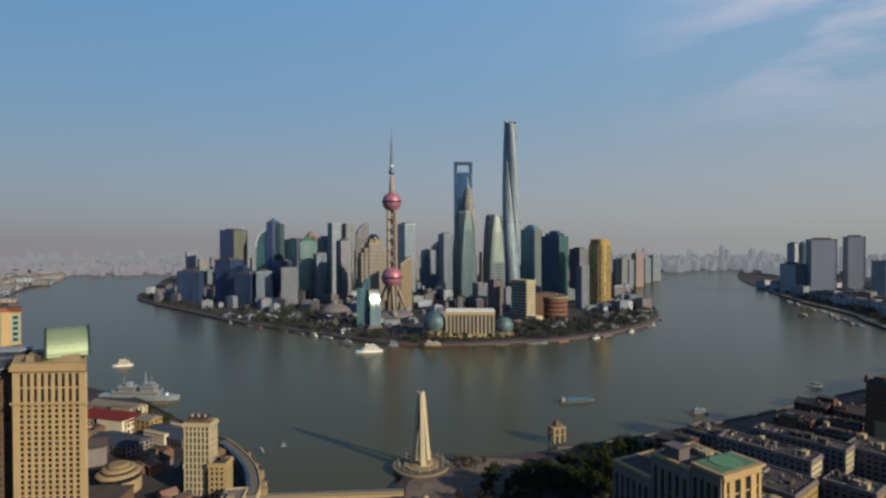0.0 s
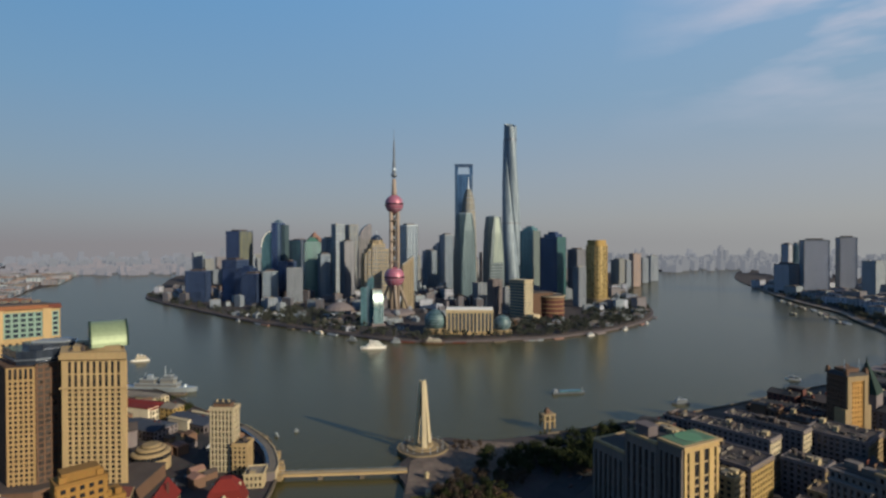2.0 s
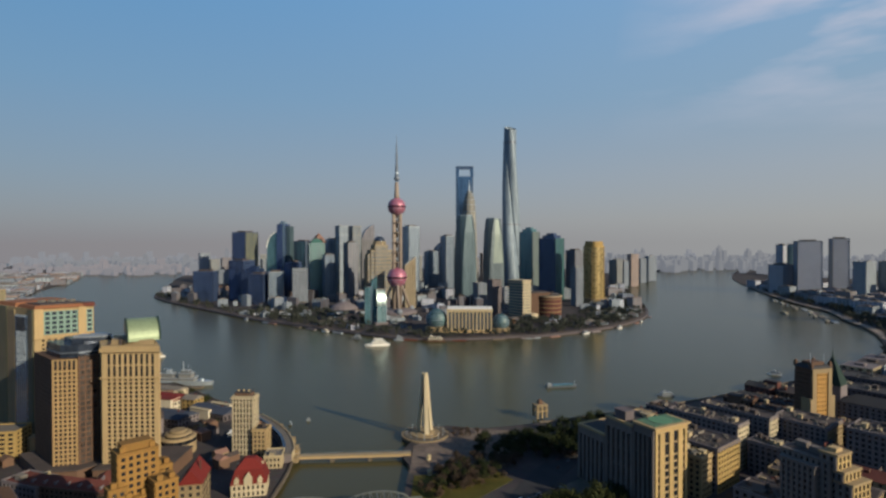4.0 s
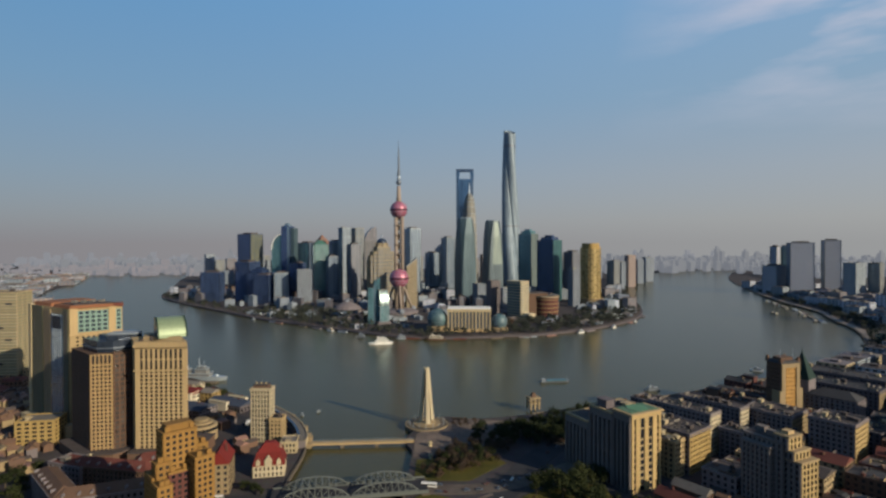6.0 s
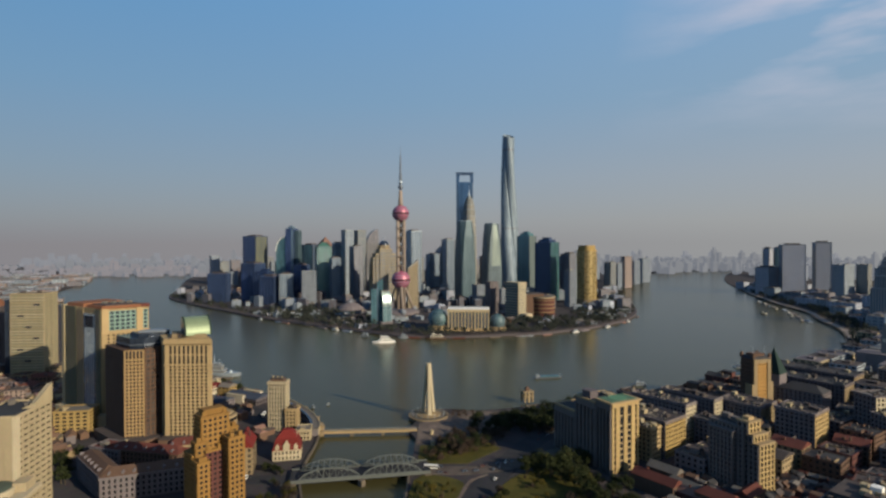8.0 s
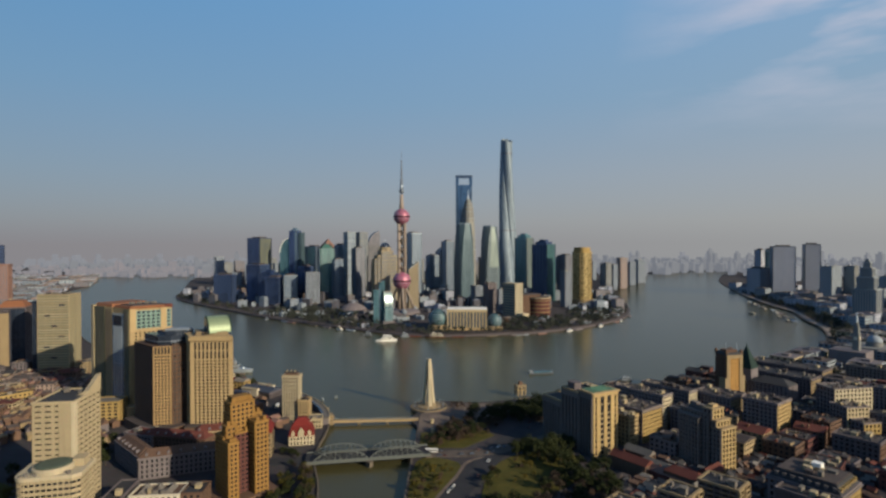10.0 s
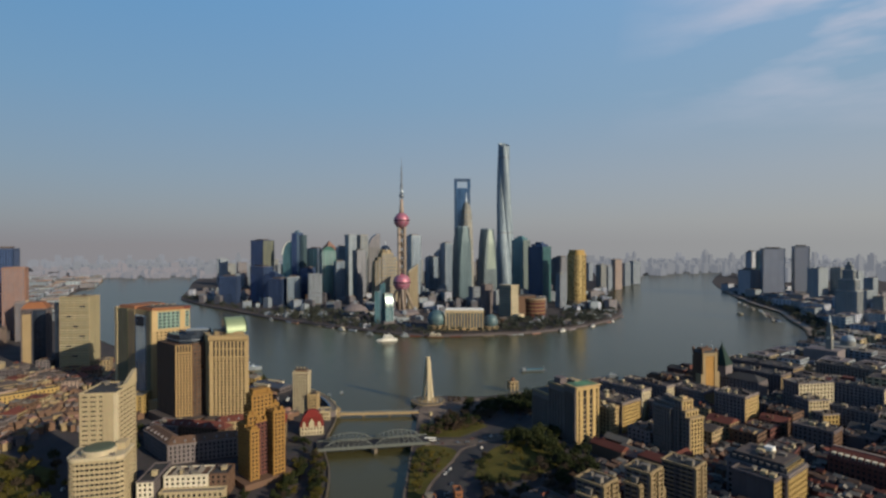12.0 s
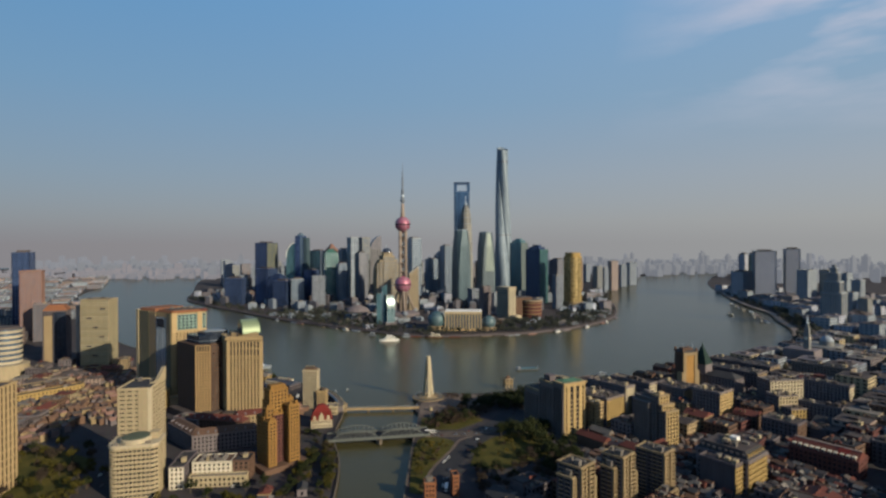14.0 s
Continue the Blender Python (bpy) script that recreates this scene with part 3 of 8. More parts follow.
def land(name, outline, z, material, label, z0=-6.0):
    bm = bmesh.new()
    low = [bm.verts.new((x, y, z0)) for x, y in outline]
    high = [bm.verts.new((x, y, z)) for x, y in outline]
    n = len(outline)
    for i in range(n):
        bm.faces.new((low[i], low[(i + 1) % n], high[(i + 1) % n], high[i]))
    bm.faces.new(high)
    bmesh.ops.recalc_face_normals(bm, faces=bm.faces)
    bmesh.ops.triangulate(bm, faces=[f for f in bm.faces if len(f.verts) > 4])
    me = bpy.data.meshes.new(name)
    bm.to_mesh(me)
    bm.free()
    me.materials.append(material)
    ob = new(name, me)
    return tagged(ob, label, "ground", "", "structure")


def ribbon(pts, width, z0, z1, closed=False):
    """A raised strip along a line."""
    s = Shape()
    q = pts + [pts[0]] if closed else pts
    L, R = [], []
    for i, p in enumerate(q):
        a, b = q[max(0, i - 1)], q[min(len(q) - 1, i + 1)]
        dx, dy = b[0] - a[0], b[1] - a[1]
        ln = math.hypot(dx, dy) or 1
        L.append((p[0] - dy / ln * width / 2, p[1] + dx / ln * width / 2))
        R.append((p[0] + dy / ln * width / 2, p[1] - dx / ln * width / 2))
    rings = [[(*L[i], z0), (*R[i], z0), (*R[i], z1), (*L[i], z1)] for i in range(len(q))]
    return s.rings(rings)


water = solid("water", Shape().box(-6500, -2500, -8, 6500, 6500, 0), WATER, "wide murky grey-green river with faint ripples", "river", "structure")

BUND_SHORE = smooth_line([(-27, 345), (-34, 380), (-2, 436), (39, 432), (140, 462), (282, 521), (394, 578), (585, 680), (728, 816), (841, 986),
                          (905, 1150), (973, 1303), (1029, 1551), (1171, 1985), (1471, 2708), (2044, 3592), (2800, 4200)])
land("ground_south_bank", [(-27, -1100), (-27, 60), (-27, 271)] + BUND_SHORE + [(6000, 4300), (6000, -1100)], 3.0, LAND, "built-up river bank with quay wall")
HONGKOU_SHORE = smooth_line([(-84, 60), (-86, 122), (-96, 194), (-116, 265), (-122, 352), (-150, 428), (-190, 470), (-262, 528), (-330, 590), (-420, 640),
                             (-560, 720), (-760, 900), (-1080, 1350), (-1480, 1850), (-1690, 2300), (-1990, 2850), (-2700, 3900), (-3100, 4300)])
land("ground_north_bank", HONGKOU_SHORE[::-1] + [(-84, -1100), (-6500, -1100), (-6500, 4300)], 3.0, LAND, "built-up river bank with quay wall")
PUDONG_SHORE = smooth_line([(-2900, 4600), (-1850, 3850), (-1342, 2604), (-1085, 2000), (-975, 1730), (-820, 1540), (-655, 1380), (-452, 1185), (-320, 1085), (-200, 998),
                            (-83, 925), (15, 910), (130, 935), (204, 955), (310, 1020), (405, 1110), (491, 1240), (560, 1450), (640, 1790), (800, 2260),
                            (1000, 2700), (1330, 3250), (2000, 3800), (3000, 4600)])
land("ground_east_bank", PUDONG_SHORE + [(3500, 6500), (-3500, 6500)], 3.0, LAND, "low flat peninsula packed with towers")

# quay parapets and promenades
solid("trim_quay_south", ribbon(BUND_SHORE[18:66], 2.0, 2.0, 4.3), QUAY, "pale stone quay parapet along the embankment", "quay wall", "structure")
solid("pavement_south_promenade", ribbon([(x + 9, y - 14) for x, y in BUND_SHORE[20:60]], 24, 2.9, 3.35), PAVING, "broad paved riverside promenade", "pavement", "structure")
solid("pavement_far_promenade", ribbon([(x + 8, y - 5) for x, y in BUND_SHORE[42:66]], 13, 2.9, 3.6), CONCRETE, "pale paved walk on the far river wall", "pavement", "structure")
solid("trim_quay_east", ribbon(PUDONG_SHORE[15:90], 5.0, 0.5, 3.9), DARKGREY, "dark stone river wall", "quay wall", "structure")
solid("pavement_east_promenade", ribbon([(x, y + 16) for x, y in PUDONG_SHORE[22:85]], 9, 2.9, 3.3), PAVING, "paved riverside walk with planting", "pavement", "structure")
solid("trim_quay_north", ribbon(HONGKOU_SHORE[2:60], 1.6, 2.0, 4.2), QUAY, "stone creek and river wall", "quay wall", "structure")
solid("trim_quay_creek", ribbon([(-27.5, 40), (-27.5, 150), (-27.5, 268)], 1.4, 2.0, 4.2), QUAY, "stone creek wall", "quay wall", "structure")

# roads: a bend from the creek bridge, the embankment road, cross streets
ROAD_Z = 3.12
solid("road_embankment", ribbon(smooth_line([(0, 60), (1, 132), (6, 178), (30, 235), (55, 285), (95, 350), (170, 425), (300, 490), (450, 570), (640, 690), (780, 850)]), 22, 2.9, ROAD_Z + 0.1),
      ASPHALT, "dark asphalt embankment road", "road", "structure")
solid("road_bridge_approach", ribbon(smooth_line([(-20, 272), (12, 270), (45, 276), (90, 300), (140, 345)]), 16, 2.9, ROAD_Z + 0.18), PAVING, "asphalt road leading to the bridge", "road", "structure")
solid("road_north", ribbon(smooth_line([(-117, 254), (-145, 252), (-170, 248), (-185, 225), (-172, 140), (-150, 40)]), 16, 2.9, ROAD_Z + 0.1), ASPHALT, "asphalt street between old blocks", "road", "structure")
solid("road_north_inner", ribbon(smooth_line([(-185, 250), (-190, 320), (-200, 420), (-300, 460), (-480, 480)]), 18, 2.9, ROAD_Z + 0.14), ASPHALT, "asphalt street between towers", "road", "structure")
solid("pavement_monument", Shape().prism([(-26, 330), (40, 345), (75, 395), (60, 425), (10, 432), (-26, 385)], 2.9, 3.3), PLAZA, "paved square before the monument", "pavement", "structure")
solid("ground_lawn_creek", Shape().prism(smooth_line([(-24, 130), (-8, 128), (-6, 175), (14, 225), (12, 252), (-23, 252), (-24, 130)], 4)[:-1], 2.9, 3.4), GOLDLAWN, "autumn-brown creekside lawn", "lawn", "structure")
solid("ground_lawn_west", Shape().prism([(-640, 50), (-330, 50), (-322, 120), (-338, 200), (-420, 240), (-640, 250)], 2.9, 3.3), GOLDLAWN, "autumn-brown park lawn by the street", "lawn", "structure")
solid("ground_garden", Shape().prism(smooth_line([(30, 185), (60, 178), (110, 215), (118, 275), (70, 268), (42, 235), (30, 185)], 4)[:-1], 2.9, 3.4), GOLDLAWN, "shaded autumn garden lawn", "lawn", "structure")
solid("pavement_creek_walk", ribbon(smooth_line([(-13, 60), (-11, 128), (-7, 172), (12, 222), (21, 250), (36, 262)]), 2.6, 2.9, 3.46), PLAZA, "pale paved footway beside the road", "pavement", "structure")
solid("ground_park", Shape().prism([(-22, 285), (20, 284), (52, 318), (40, 338), (-22, 325)], 2.9, 3.25), GOLDLAWN, "planted park corner by the creek mouth", "lawn", "structure")


# ---- towers across the river ----
DOMEGLASS = glazing("globe_glass", (0.050, 0.105, 0.115), 0.5, 0.2, (3.0, 3.0), 0.3)
def pearl_tower(x, y):
    ob = thing("television_tower", "grey concrete television tower with two ruby-pink spheres and tall antenna", "tower", x, y, 3.0, 12)
    part("podium", Shape().lathe([(50, 0), (50, 5), (44, 8), (30, 11), (18, 12)], n=28), GREY, ob)
    for k in range(3):
        a = radians(90 + 120 * k)
        c, s = math.cos(a), math.sin(a)
        col = Shape().lathe([(4.5, 0), (4.5, 285)], 9.5 * c, 9.5 * s, 14)
        part("column", col, CONCRETE, ob, smooth=True)
        b = radians(30 + 120 * k)
        c, s = math.cos(b), math.sin(b)
        part("leg", Shape().rings([[(c * (d + 3.4 * math.cos(q)) - s * 3.4 * math.sin(q), s * (d + 3.4 * math.cos(q)) + c * 3.4 * math.sin(q), z)
                                    for q in [2 * math.pi * i / 10 for i in range(10)]] for d, z in ((46, 0), (10, 80))]), CONCRETE, ob, smooth=True)
        part("foot_sphere", Shape().ball(46 * c, 46 * s, 8, 8, 14), MAUVE, ob, smooth=True)
    for name, z, r in (("lower_sphere", 93, 25), ("upper_sphere", 271, 22.5)):
        sp = part(name, Shape().ball(0, 0, z - 3, r, 28, m=18), PEARL, ob, "ruby-pink panelled sphere", smooth=True)
        ribs = Shape()
        for q in range(-3, 4):
            rr = math.sqrt(max(1, r * r - (q * r / 4) ** 2))
            ribs.lathe([(rr + 0.1, z - 3 + q * r / 4 - 0.5), (rr + 0.5, z - 3 + q * r / 4), (rr + 0.1, z - 3 + q * r / 4 + 0.5)], n=28)
        part("ribbing", ribs, STEEL, sp, kind="stuff")
        part("belt_glazing", Shape().lathe([(r + 0.2, z - 5), (r + 0.7, z - 3), (r + 0.2, z - 1)], n=28), PANE, sp)
    for z in (135, 160, 185, 210, 235):
        part("small_sphere", Shape().ball(0, 0, z, 5.4, 14), MAUVE, ob, smooth=True)
        part("tie_ring", Shape().lathe([(12.5, z - 8.5), (14.0, z - 8), (14.0, z - 7), (12.5, z - 6.5)], n=18), CONCRETE, ob)
    part("shaft", Shape().lathe([(7, 285), (6.0, 300), (4.4, 330)], n=16), CONCRETE, ob, smooth=True)
    part("top_sphere", Shape().ball(0, 0, 339, 7.0, 18), DARKSTEEL, ob, smooth=True)
    part("antenna", Shape().lathe([(4.0, 345), (3.6, 372), (2.6, 374), (2.5, 404), (1.8, 406), (1.5, 424), (0.6, 426), (0.3, 450)], n=10), DARKSTEEL, ob)
    part("antenna_collar", Shape().lathe([(5.5, 350), (5.5, 353), (4, 356)], n=12), STEEL, ob)


def bottle_opener(x, y):
    """Tall blade tower with a trapezoid opening under its top."""
    ob = thing("skyscraper", "tall blue glass tower with a trapezoid opening at its top", "skyscraper", x, y, 3.0, 4, "towers across the river")

    def ring(t, z):
        s, q = 1 + 33 * t, 37 - 29 * t
        return [(-36, 0, z), (-s, -q, z), (s, -q, z), (36, 0, z), (s, q, z), (-s, q, z)]
    H, Z0 = 489.0, 448.0
    part("curtain_wall", Shape().rings([ring(z / H, z) for z in [Z0 * i / 14 for i in range(15)]]), SKYGLASS, ob)
    bands = Shape()
    for j in range(1, 43):
        z = j * 10.4
        r0 = [(p[0] * 1.012, p[1] * 1.012 , p[2]) for p in ring(z / H, z)]
        r1 = [(p[0] * 1.012, p[1] * 1.012, p[2]) for p in ring((z + 1.3) / H, z + 1.3)]
        bands.rings([r0, r1])
    part("floor_banding", bands, SKYGLASS, ob, kind="stuff")
    for sx in (-1, 1):
        a = Shape()
        lo = [(36 * sx, -7.5), (36 * sx, 7.5)]
        xi, xo = 25 * sx, 22 * sx
        pts = [(36 * sx, -9, Z0), (xi, -9, Z0), (xi, 9, Z0), (36 * sx, 9, Z0), (36 * sx, -7, 482), (xo - 0 * sx, -7, 482), (xo, 7, 482), (36 * sx, 7, 482)]
        if sx > 0:
            pts = [pts[i] for i in (1, 0, 3, 2, 5, 4, 7, 6)]
        a.hex8(pts)
        part("frame_post", a, SKYGLASS, ob)
    part("sky_bridge", Shape().box(-36.3, -7.3, 480, 36.3, 7.3, H), GREYGLASS, ob)
    part("crown", Shape().box(-36.8, -7.8, H, 36.8, 7.8, H + 2), DARKSTEEL, ob)
    part("opening_sill", Shape().box(-27, -9.3, Z0, 27, 9.3, Z0 + 2), STEEL, ob)


def tiered_tower(x, y):
    ob = thing("skyscraper", "silvery tiered pagoda-like tower tapering to a spire", "skyscraper", x, y, 3.0, 40, "towers across the river")
    tiers = [(0, 110, 27), (110, 170, 26), (170, 220, 24.8), (220, 262, 23.4), (262, 296, 22), (296, 322, 20.4), (322, 342, 18.5), (342, 356, 15.5), (356, 366, 12), (366, 374, 8)]
    for z0, z1, r in tiers:
        tier = part("tier", Shape().prism([(-r, -r * 0.6), (-r * 0.6, -r), (r * 0.6, -r), (r, -r * 0.6), (r, r * 0.6), (r * 0.6, r), (-r * 0.6, r), (-r, r * 0.6)], z0, z1), PEWTER, ob)
        part("ledge", Shape().prism([(-r, -r * 0.62), (-r * 0.62, -r), (r * 0.62, -r), (r, -r * 0.62), (r, r * 0.62), (r * 0.62, r), (-r * 0.62, r), (-r, r * 0.62)], z1 - 2, z1, 1.05), STEEL, tier)
        fins = Shape()
        for e in (-0.45, -0.15, 0.15, 0.45):
            for sx, sy in ((0, -1), (0, 1), (-1, 0), (1, 0)):
                cx, cy = (e * r, sy * r) if sx == 0 else (sx * r, e * r)
                fins.box(cx - 0.7, cy - 0.7, z0, cx + 0.7, cy + 0.7, z1)
        part("fin_cladding", fins, SAND, tier, kind="stuff")
    part("spire", Shape().lathe([(3.2, 374), (1.6, 392), (0.5, 418)], n=8), STEEL, ob)


def twisting_tower(x, y):
    ob = thing("skyscraper", "very tall twisting tapered silver glass tower with a spiral groove", "skyscraper", x, y, 3.0, 0, "towers across the river")

    def ring(z, grow=1.0, n=72):
        t = z / 632.0
        r = (45.0 * (1 - t) + 22.0 * t - 2.6 * math.sin(t * math.pi)) * grow
        tw = radians(288 - 148 * t)
        pts = []
        for i in range(n):
            a = 2 * math.pi * i / n
            q = 1 + 0.11 * math.cos(3 * a) - 0.12 * math.exp(-((a - 1.05) / 0.10) ** 2)
            pts.append((r * q * math.cos(a + tw), r * q * math.sin(a + tw), z))
        return pts
    part("curtain_wall", Shape().rings([ring(600 * i / 60) for i in range(61)]), SILVER, ob)
    # open crown that rises in a slanting spiral
    wall = [[(p[0], p[1], z + lift * (0.55 + 0.45 * math.sin(2 * math.pi * i / 72 + 2.2))) for i, p in enumerate(ring(z, g))]
            for z, lift, g in ((600, 0, 1.0), (606, 22, 1.0), (606, 22, 0.9), (600, 0, 0.9))]
    part("crown", Shape().rings(wall, cap=False), SILVER, ob)
    part("roof", Shape().rings([ring(600, 0.9), ring(601, 0.9)]), DARKSTEEL, ob)
    bands = Shape()
    for j in range(1, 56):
        z = j * 10.8
        bands.rings([ring(z, 1.008), ring(z + 1.0, 1.008)])
    part("floor_banding", bands, SILVER, ob, kind="stuff")
    for z, hh in ((243, 7), (556, 10)):
        part("refuge_floor", Shape().rings([ring(z, 1.012), ring(z + hh, 1.012)]), DARKSTEEL, ob)


def crystal_tower(x, y, h, rz, panel=False, glass=None):
    """Glass tower with corners cut in facets towards the top."""
    ob = thing("skyscraper", "pale green glass tower with a faceted crystalline top", "skyscraper", x, y, 3.0, rz, "twin crystalline towers")
    w = 25.0

    def ring(c, z, k=1.0):
        return [(-w * k + c, -w * k, z), (w * k - c, -w * k, z), (w * k, -w * k + c, z), (w * k, w * k - c, z), (w * k - c, w * k, z), (-w * k + c, w * k, z), (-w * k, w * k - c, z), (-w * k, -w * k + c, z)]
    levels = [(3, 0, 1.0), (3, h * 0.45, 1.0), (9, h * 0.8, 0.96), (14, h * 0.985, 0.86)]
    part("curtain_wall", Shape().rings([ring(c, z, k) for c, z, k in levels]), glass or PALEGLASS, ob)
    bands = Shape()
    z = 9.0
    while z < h * 0.96:
        for (c0, za, k0), (c1, zb, k1) in zip(levels, levels[1:]):
            if za <= z < zb:
                t = (z - za) / (zb - za)
                bands.rings([ring(c0 + (c1 - c0) * t, z, (k0 + (k1 - k0) * t) * 1.012), ring(c0 + (c1 - c0) * t, z + 0.9, (k0 + (k1 - k0) * t) * 1.012)])
        z += 8.6
    part("floor_banding", bands, glass or SILVER, ob, kind="stuff")
    if panel:
        # added pale sheet stands in for a sun reflection on the curtain wall
        a, b, c = (w - 4, -w - 0.4, h * 0.46), (w * 0.96 - 10, -w * 0.96 - 0.4, h * 0.8), (w * 0.86 - 14.5, -w * 0.86 - 0.4, h * 0.975)
        lift = 1.2
        part("lit_panel", Shape().rings([[(sx * p[0], p[1] + dy, p[2]) for sx, dy in ((-0.55, 0), (1, 0), (1, lift), (-0.55, lift))] for p in (a, b, c)]), PANEL, ob, "pale panel imitating sun on the glass")
    part("crown", Shape().rings([ring(14, h * 0.985, 0.80), ring(14, h, 0.80)]), SILVER, ob)


def convention_centre(x, y):
    ob = thing("convention_centre", "long cream colonnaded hall between two glass globes", "convention centre", x, y, 3.0, -3)
    part("wall", Shape().box(-43, 0, -1, 43, 40, 42), GREYGLASS, ob)
    for i in range(13):
        cx = -42.5 + i * 85 / 12
        part("column", Shape().box(cx - 1.6, -2.5, 0, cx + 1.6, 0.5, 40), OFFWHITE, ob)
    part("entablature", Shape().box(-45, -3.4, 40, 45, 41, 46), OFFWHITE, ob)
    part("plinth", Shape().box(-46, -5, -1, 46, 41, 5), CREAM, ob)
    part("roof", Shape().box(-44.5, -3, 46, 44.5, 40.5, 47.2), WHITEPAINT, ob)
    for cx, r in ((-66, 21), (62, 16.5)):
        globe = part("globe", Shape().ball(cx, 12, r * 1.15, r, 28, -0.75, 1.0, 16), DOMEGLASS, ob, "blue-grey glass globe", smooth=True)
        hoops = Shape()
        for q in range(-2, 4):
            rr = math.sqrt(max(1, r * r - (q * r / 4) ** 2))
            hoops.lathe([(rr + 0.1, r * 1.15 + q * r / 4 - 0.35), (rr + 0.45, r * 1.15 + q * r / 4), (rr + 0.1, r * 1.15 + q * r / 4 + 0.35)], cx, 12, 28)
        part("hoop_cage", hoops, STEEL, globe, kind="stuff")
        part("globe_base", Shape().lathe([(r * 1.08, -1), (r * 1.08, r * 0.42), (r * 0.9, r * 0.5)], cx, 12, 28), TAN, ob)


def curved_top_tower(x, y):
    """Dark blue slab with a lower wing at its side whose roof sweeps up in a quarter round under a pale rim."""
    ob = thing("skyscraper", "dark blue glass tower beside a wing with a quarter-round pale rim", "skyscraper", x, y, 3.0, -12, "towers across the river")
    arc = [(-8 - 40 * math.cos(radians(a)), 160 + 54 * math.sin(radians(a))) for a in range(0, 91, 10)]

    def slab(prof, y0, y1):
        q, n = Shape(), len(prof)
        q.v = [(px, y0, pz) for px, pz in prof] + [(px, y1, pz) for px, pz in prof]
        q.f = [tuple(range(n)), tuple(range(2 * n - 1, n - 1, -1))] + [((i + 1) % n, i, n + i, n + (i + 1) % n) for i in range(n)]
        return q
    part("wing", slab([(-48, -1), (-8, -1)] + arc[::-1], -15, 15), TEAL, ob, "blue-green glass wing")
    part("curtain_wall", Shape().box(-8, -19, -1, 22, 19, 243), NAVY, ob)
    part("pale_edge", Shape().box(15, -19.8, -1, 22.6, -18.5, 240), SKYGLASS, ob, "pale glass corner strip")
    part("rear_slab", Shape().box(22, -8, -1, 36, 20, 236), SEAGLASS, ob, "grey-green glass rear slab")
    bands = Shape()
    for j in range(1, 30):
        bands.box(-8.3, -19.4, j * 8 - 0.8, 22.4, 19.4, j * 8)
    part("floor_banding", bands, NAVYFRAME, ob, kind="stuff")
    rim = Shape()
    for p, q in zip(arc, arc[1:]):
        rim.beam((p[0], -15.4, p[1]), (q[0], -15.4, q[1]), 1.5)
    part("roof_rim", rim, WHITEPAINT, ob, "pale curved roof rim")
    part("crown", Shape().box(0, -15, 243, 16, 12, 249).box(4, -10, 249, 12, 6, 254), SKYGLASS, ob)


def office_slab(x, y, w, d, h, rz, wall, glass, label, floor=4.2, bay=4.0, wf=0.62, hf=0.5, z=3.0, front=None):
    """Far masonry tower with windows in relief; x, y is its middle."""
    c, s = math.cos(radians(rz)), math.sin(radians(rz))
    cx, cy = x - (w / 2) * c + (d / 2) * s, y - (w / 2) * s - (d / 2) * c
    return tower_block("office_tower", label, "tower", cx, cy, w, d, h, rz, wall, None, z, floor, bay, wf, hf, (), (2,), glass, 2.0, 3, 0.8, "towers across the river", 0.6, front=front)


pearl_tower(-121, 1283)
bottle_opener(80, 2156)
tiered_tower(92, 1990)
twisting_tower(252, 2015)
crystal_tower(59, 1500, 258, 28, glass=SEAGLASS)
crystal_tower(146, 1560, 252, 20, True)
convention_centre(49, 985)
curved_top_tower(-572, 1810)

glass_tower("skyscraper", "navy glass tower, right face sun-toned beige", -714, 1850, 60, 62, 214, -24, NAVY, NAVYFRAME, top="flat", right=OLIVEGLASS)
glass_tower("office_tower", "low dark blue glass slab among riverside trees", -734, 1575, 62, 34, 90, -6, NAVY, top="flat", category="office block")
glass_tower("office_tower", "dark navy glass office block in shade", -632, 1600, 58, 50, 122, -25, NAVY, top="flat", category="office block")
glass_tower("office_tower", "dark navy glass office block in shade", -575, 1550, 60, 44, 92, -22, NAVY, top="step", category="office block")
glass_tower("office_tower", "dark navy glass office block in shade", -540, 1495, 52, 40, 86, -20, NAVY, top="flat", category="office block")
glass_tower("office_tower", "green-grey glass office block with a lit front", -493, 1490, 40, 38, 92, 22, GREYGLASS, PALE, top="flat", category="office block")
glass_tower("skyscraper", "blue-green glass tower with flat crown", -505, 1850, 50, 44, 182, -25, TEAL, NAVYFRAME, top="flat", right=GREYGLASS)
glass_tower("skyscraper", "deep blue glass office tower", -462, 1560, 36, 36, 118, -30, NAVY, top="flat")
glass_tower("skyscraper", "green glass tower with stepped crown", -424, 1700, 50, 46, 176, 20, GREEN, top="step")
glass_tower("skyscraper", "dark plum-grey tower with a red-brown pyramid roof", -452, 1850, 50, 50, 178, 40, PLUM, MAUVE, top="pyramid", side=RUST)
glass_tower("skyscraper", "slim dark grey tower", -395, 1800, 30, 34, 188, 35, GREYGLASS, top="flat")
office_slab(-412, 1450, 40, 30, 104, 20, MAUVE, PANE, "pinkish stone office tower near the river")
office_slab(-350, 1750, 32, 30, 234, 40, PALE, GREYGLASS, "slender pale grey twin residential tower", 30.0, 5.5, 0.5, 0.9)
office_slab(-316, 1810, 34, 32, 234, 40, SAND, GREYGLASS, "slender pale tan twin residential tower", 30.0, 5.5, 0.5, 0.9)
glass_tower("skyscraper", "brownish glass tower between slim neighbours", -372, 1640, 30, 30, 138, 30, GREYGLASS, MAUVE, top="flat")
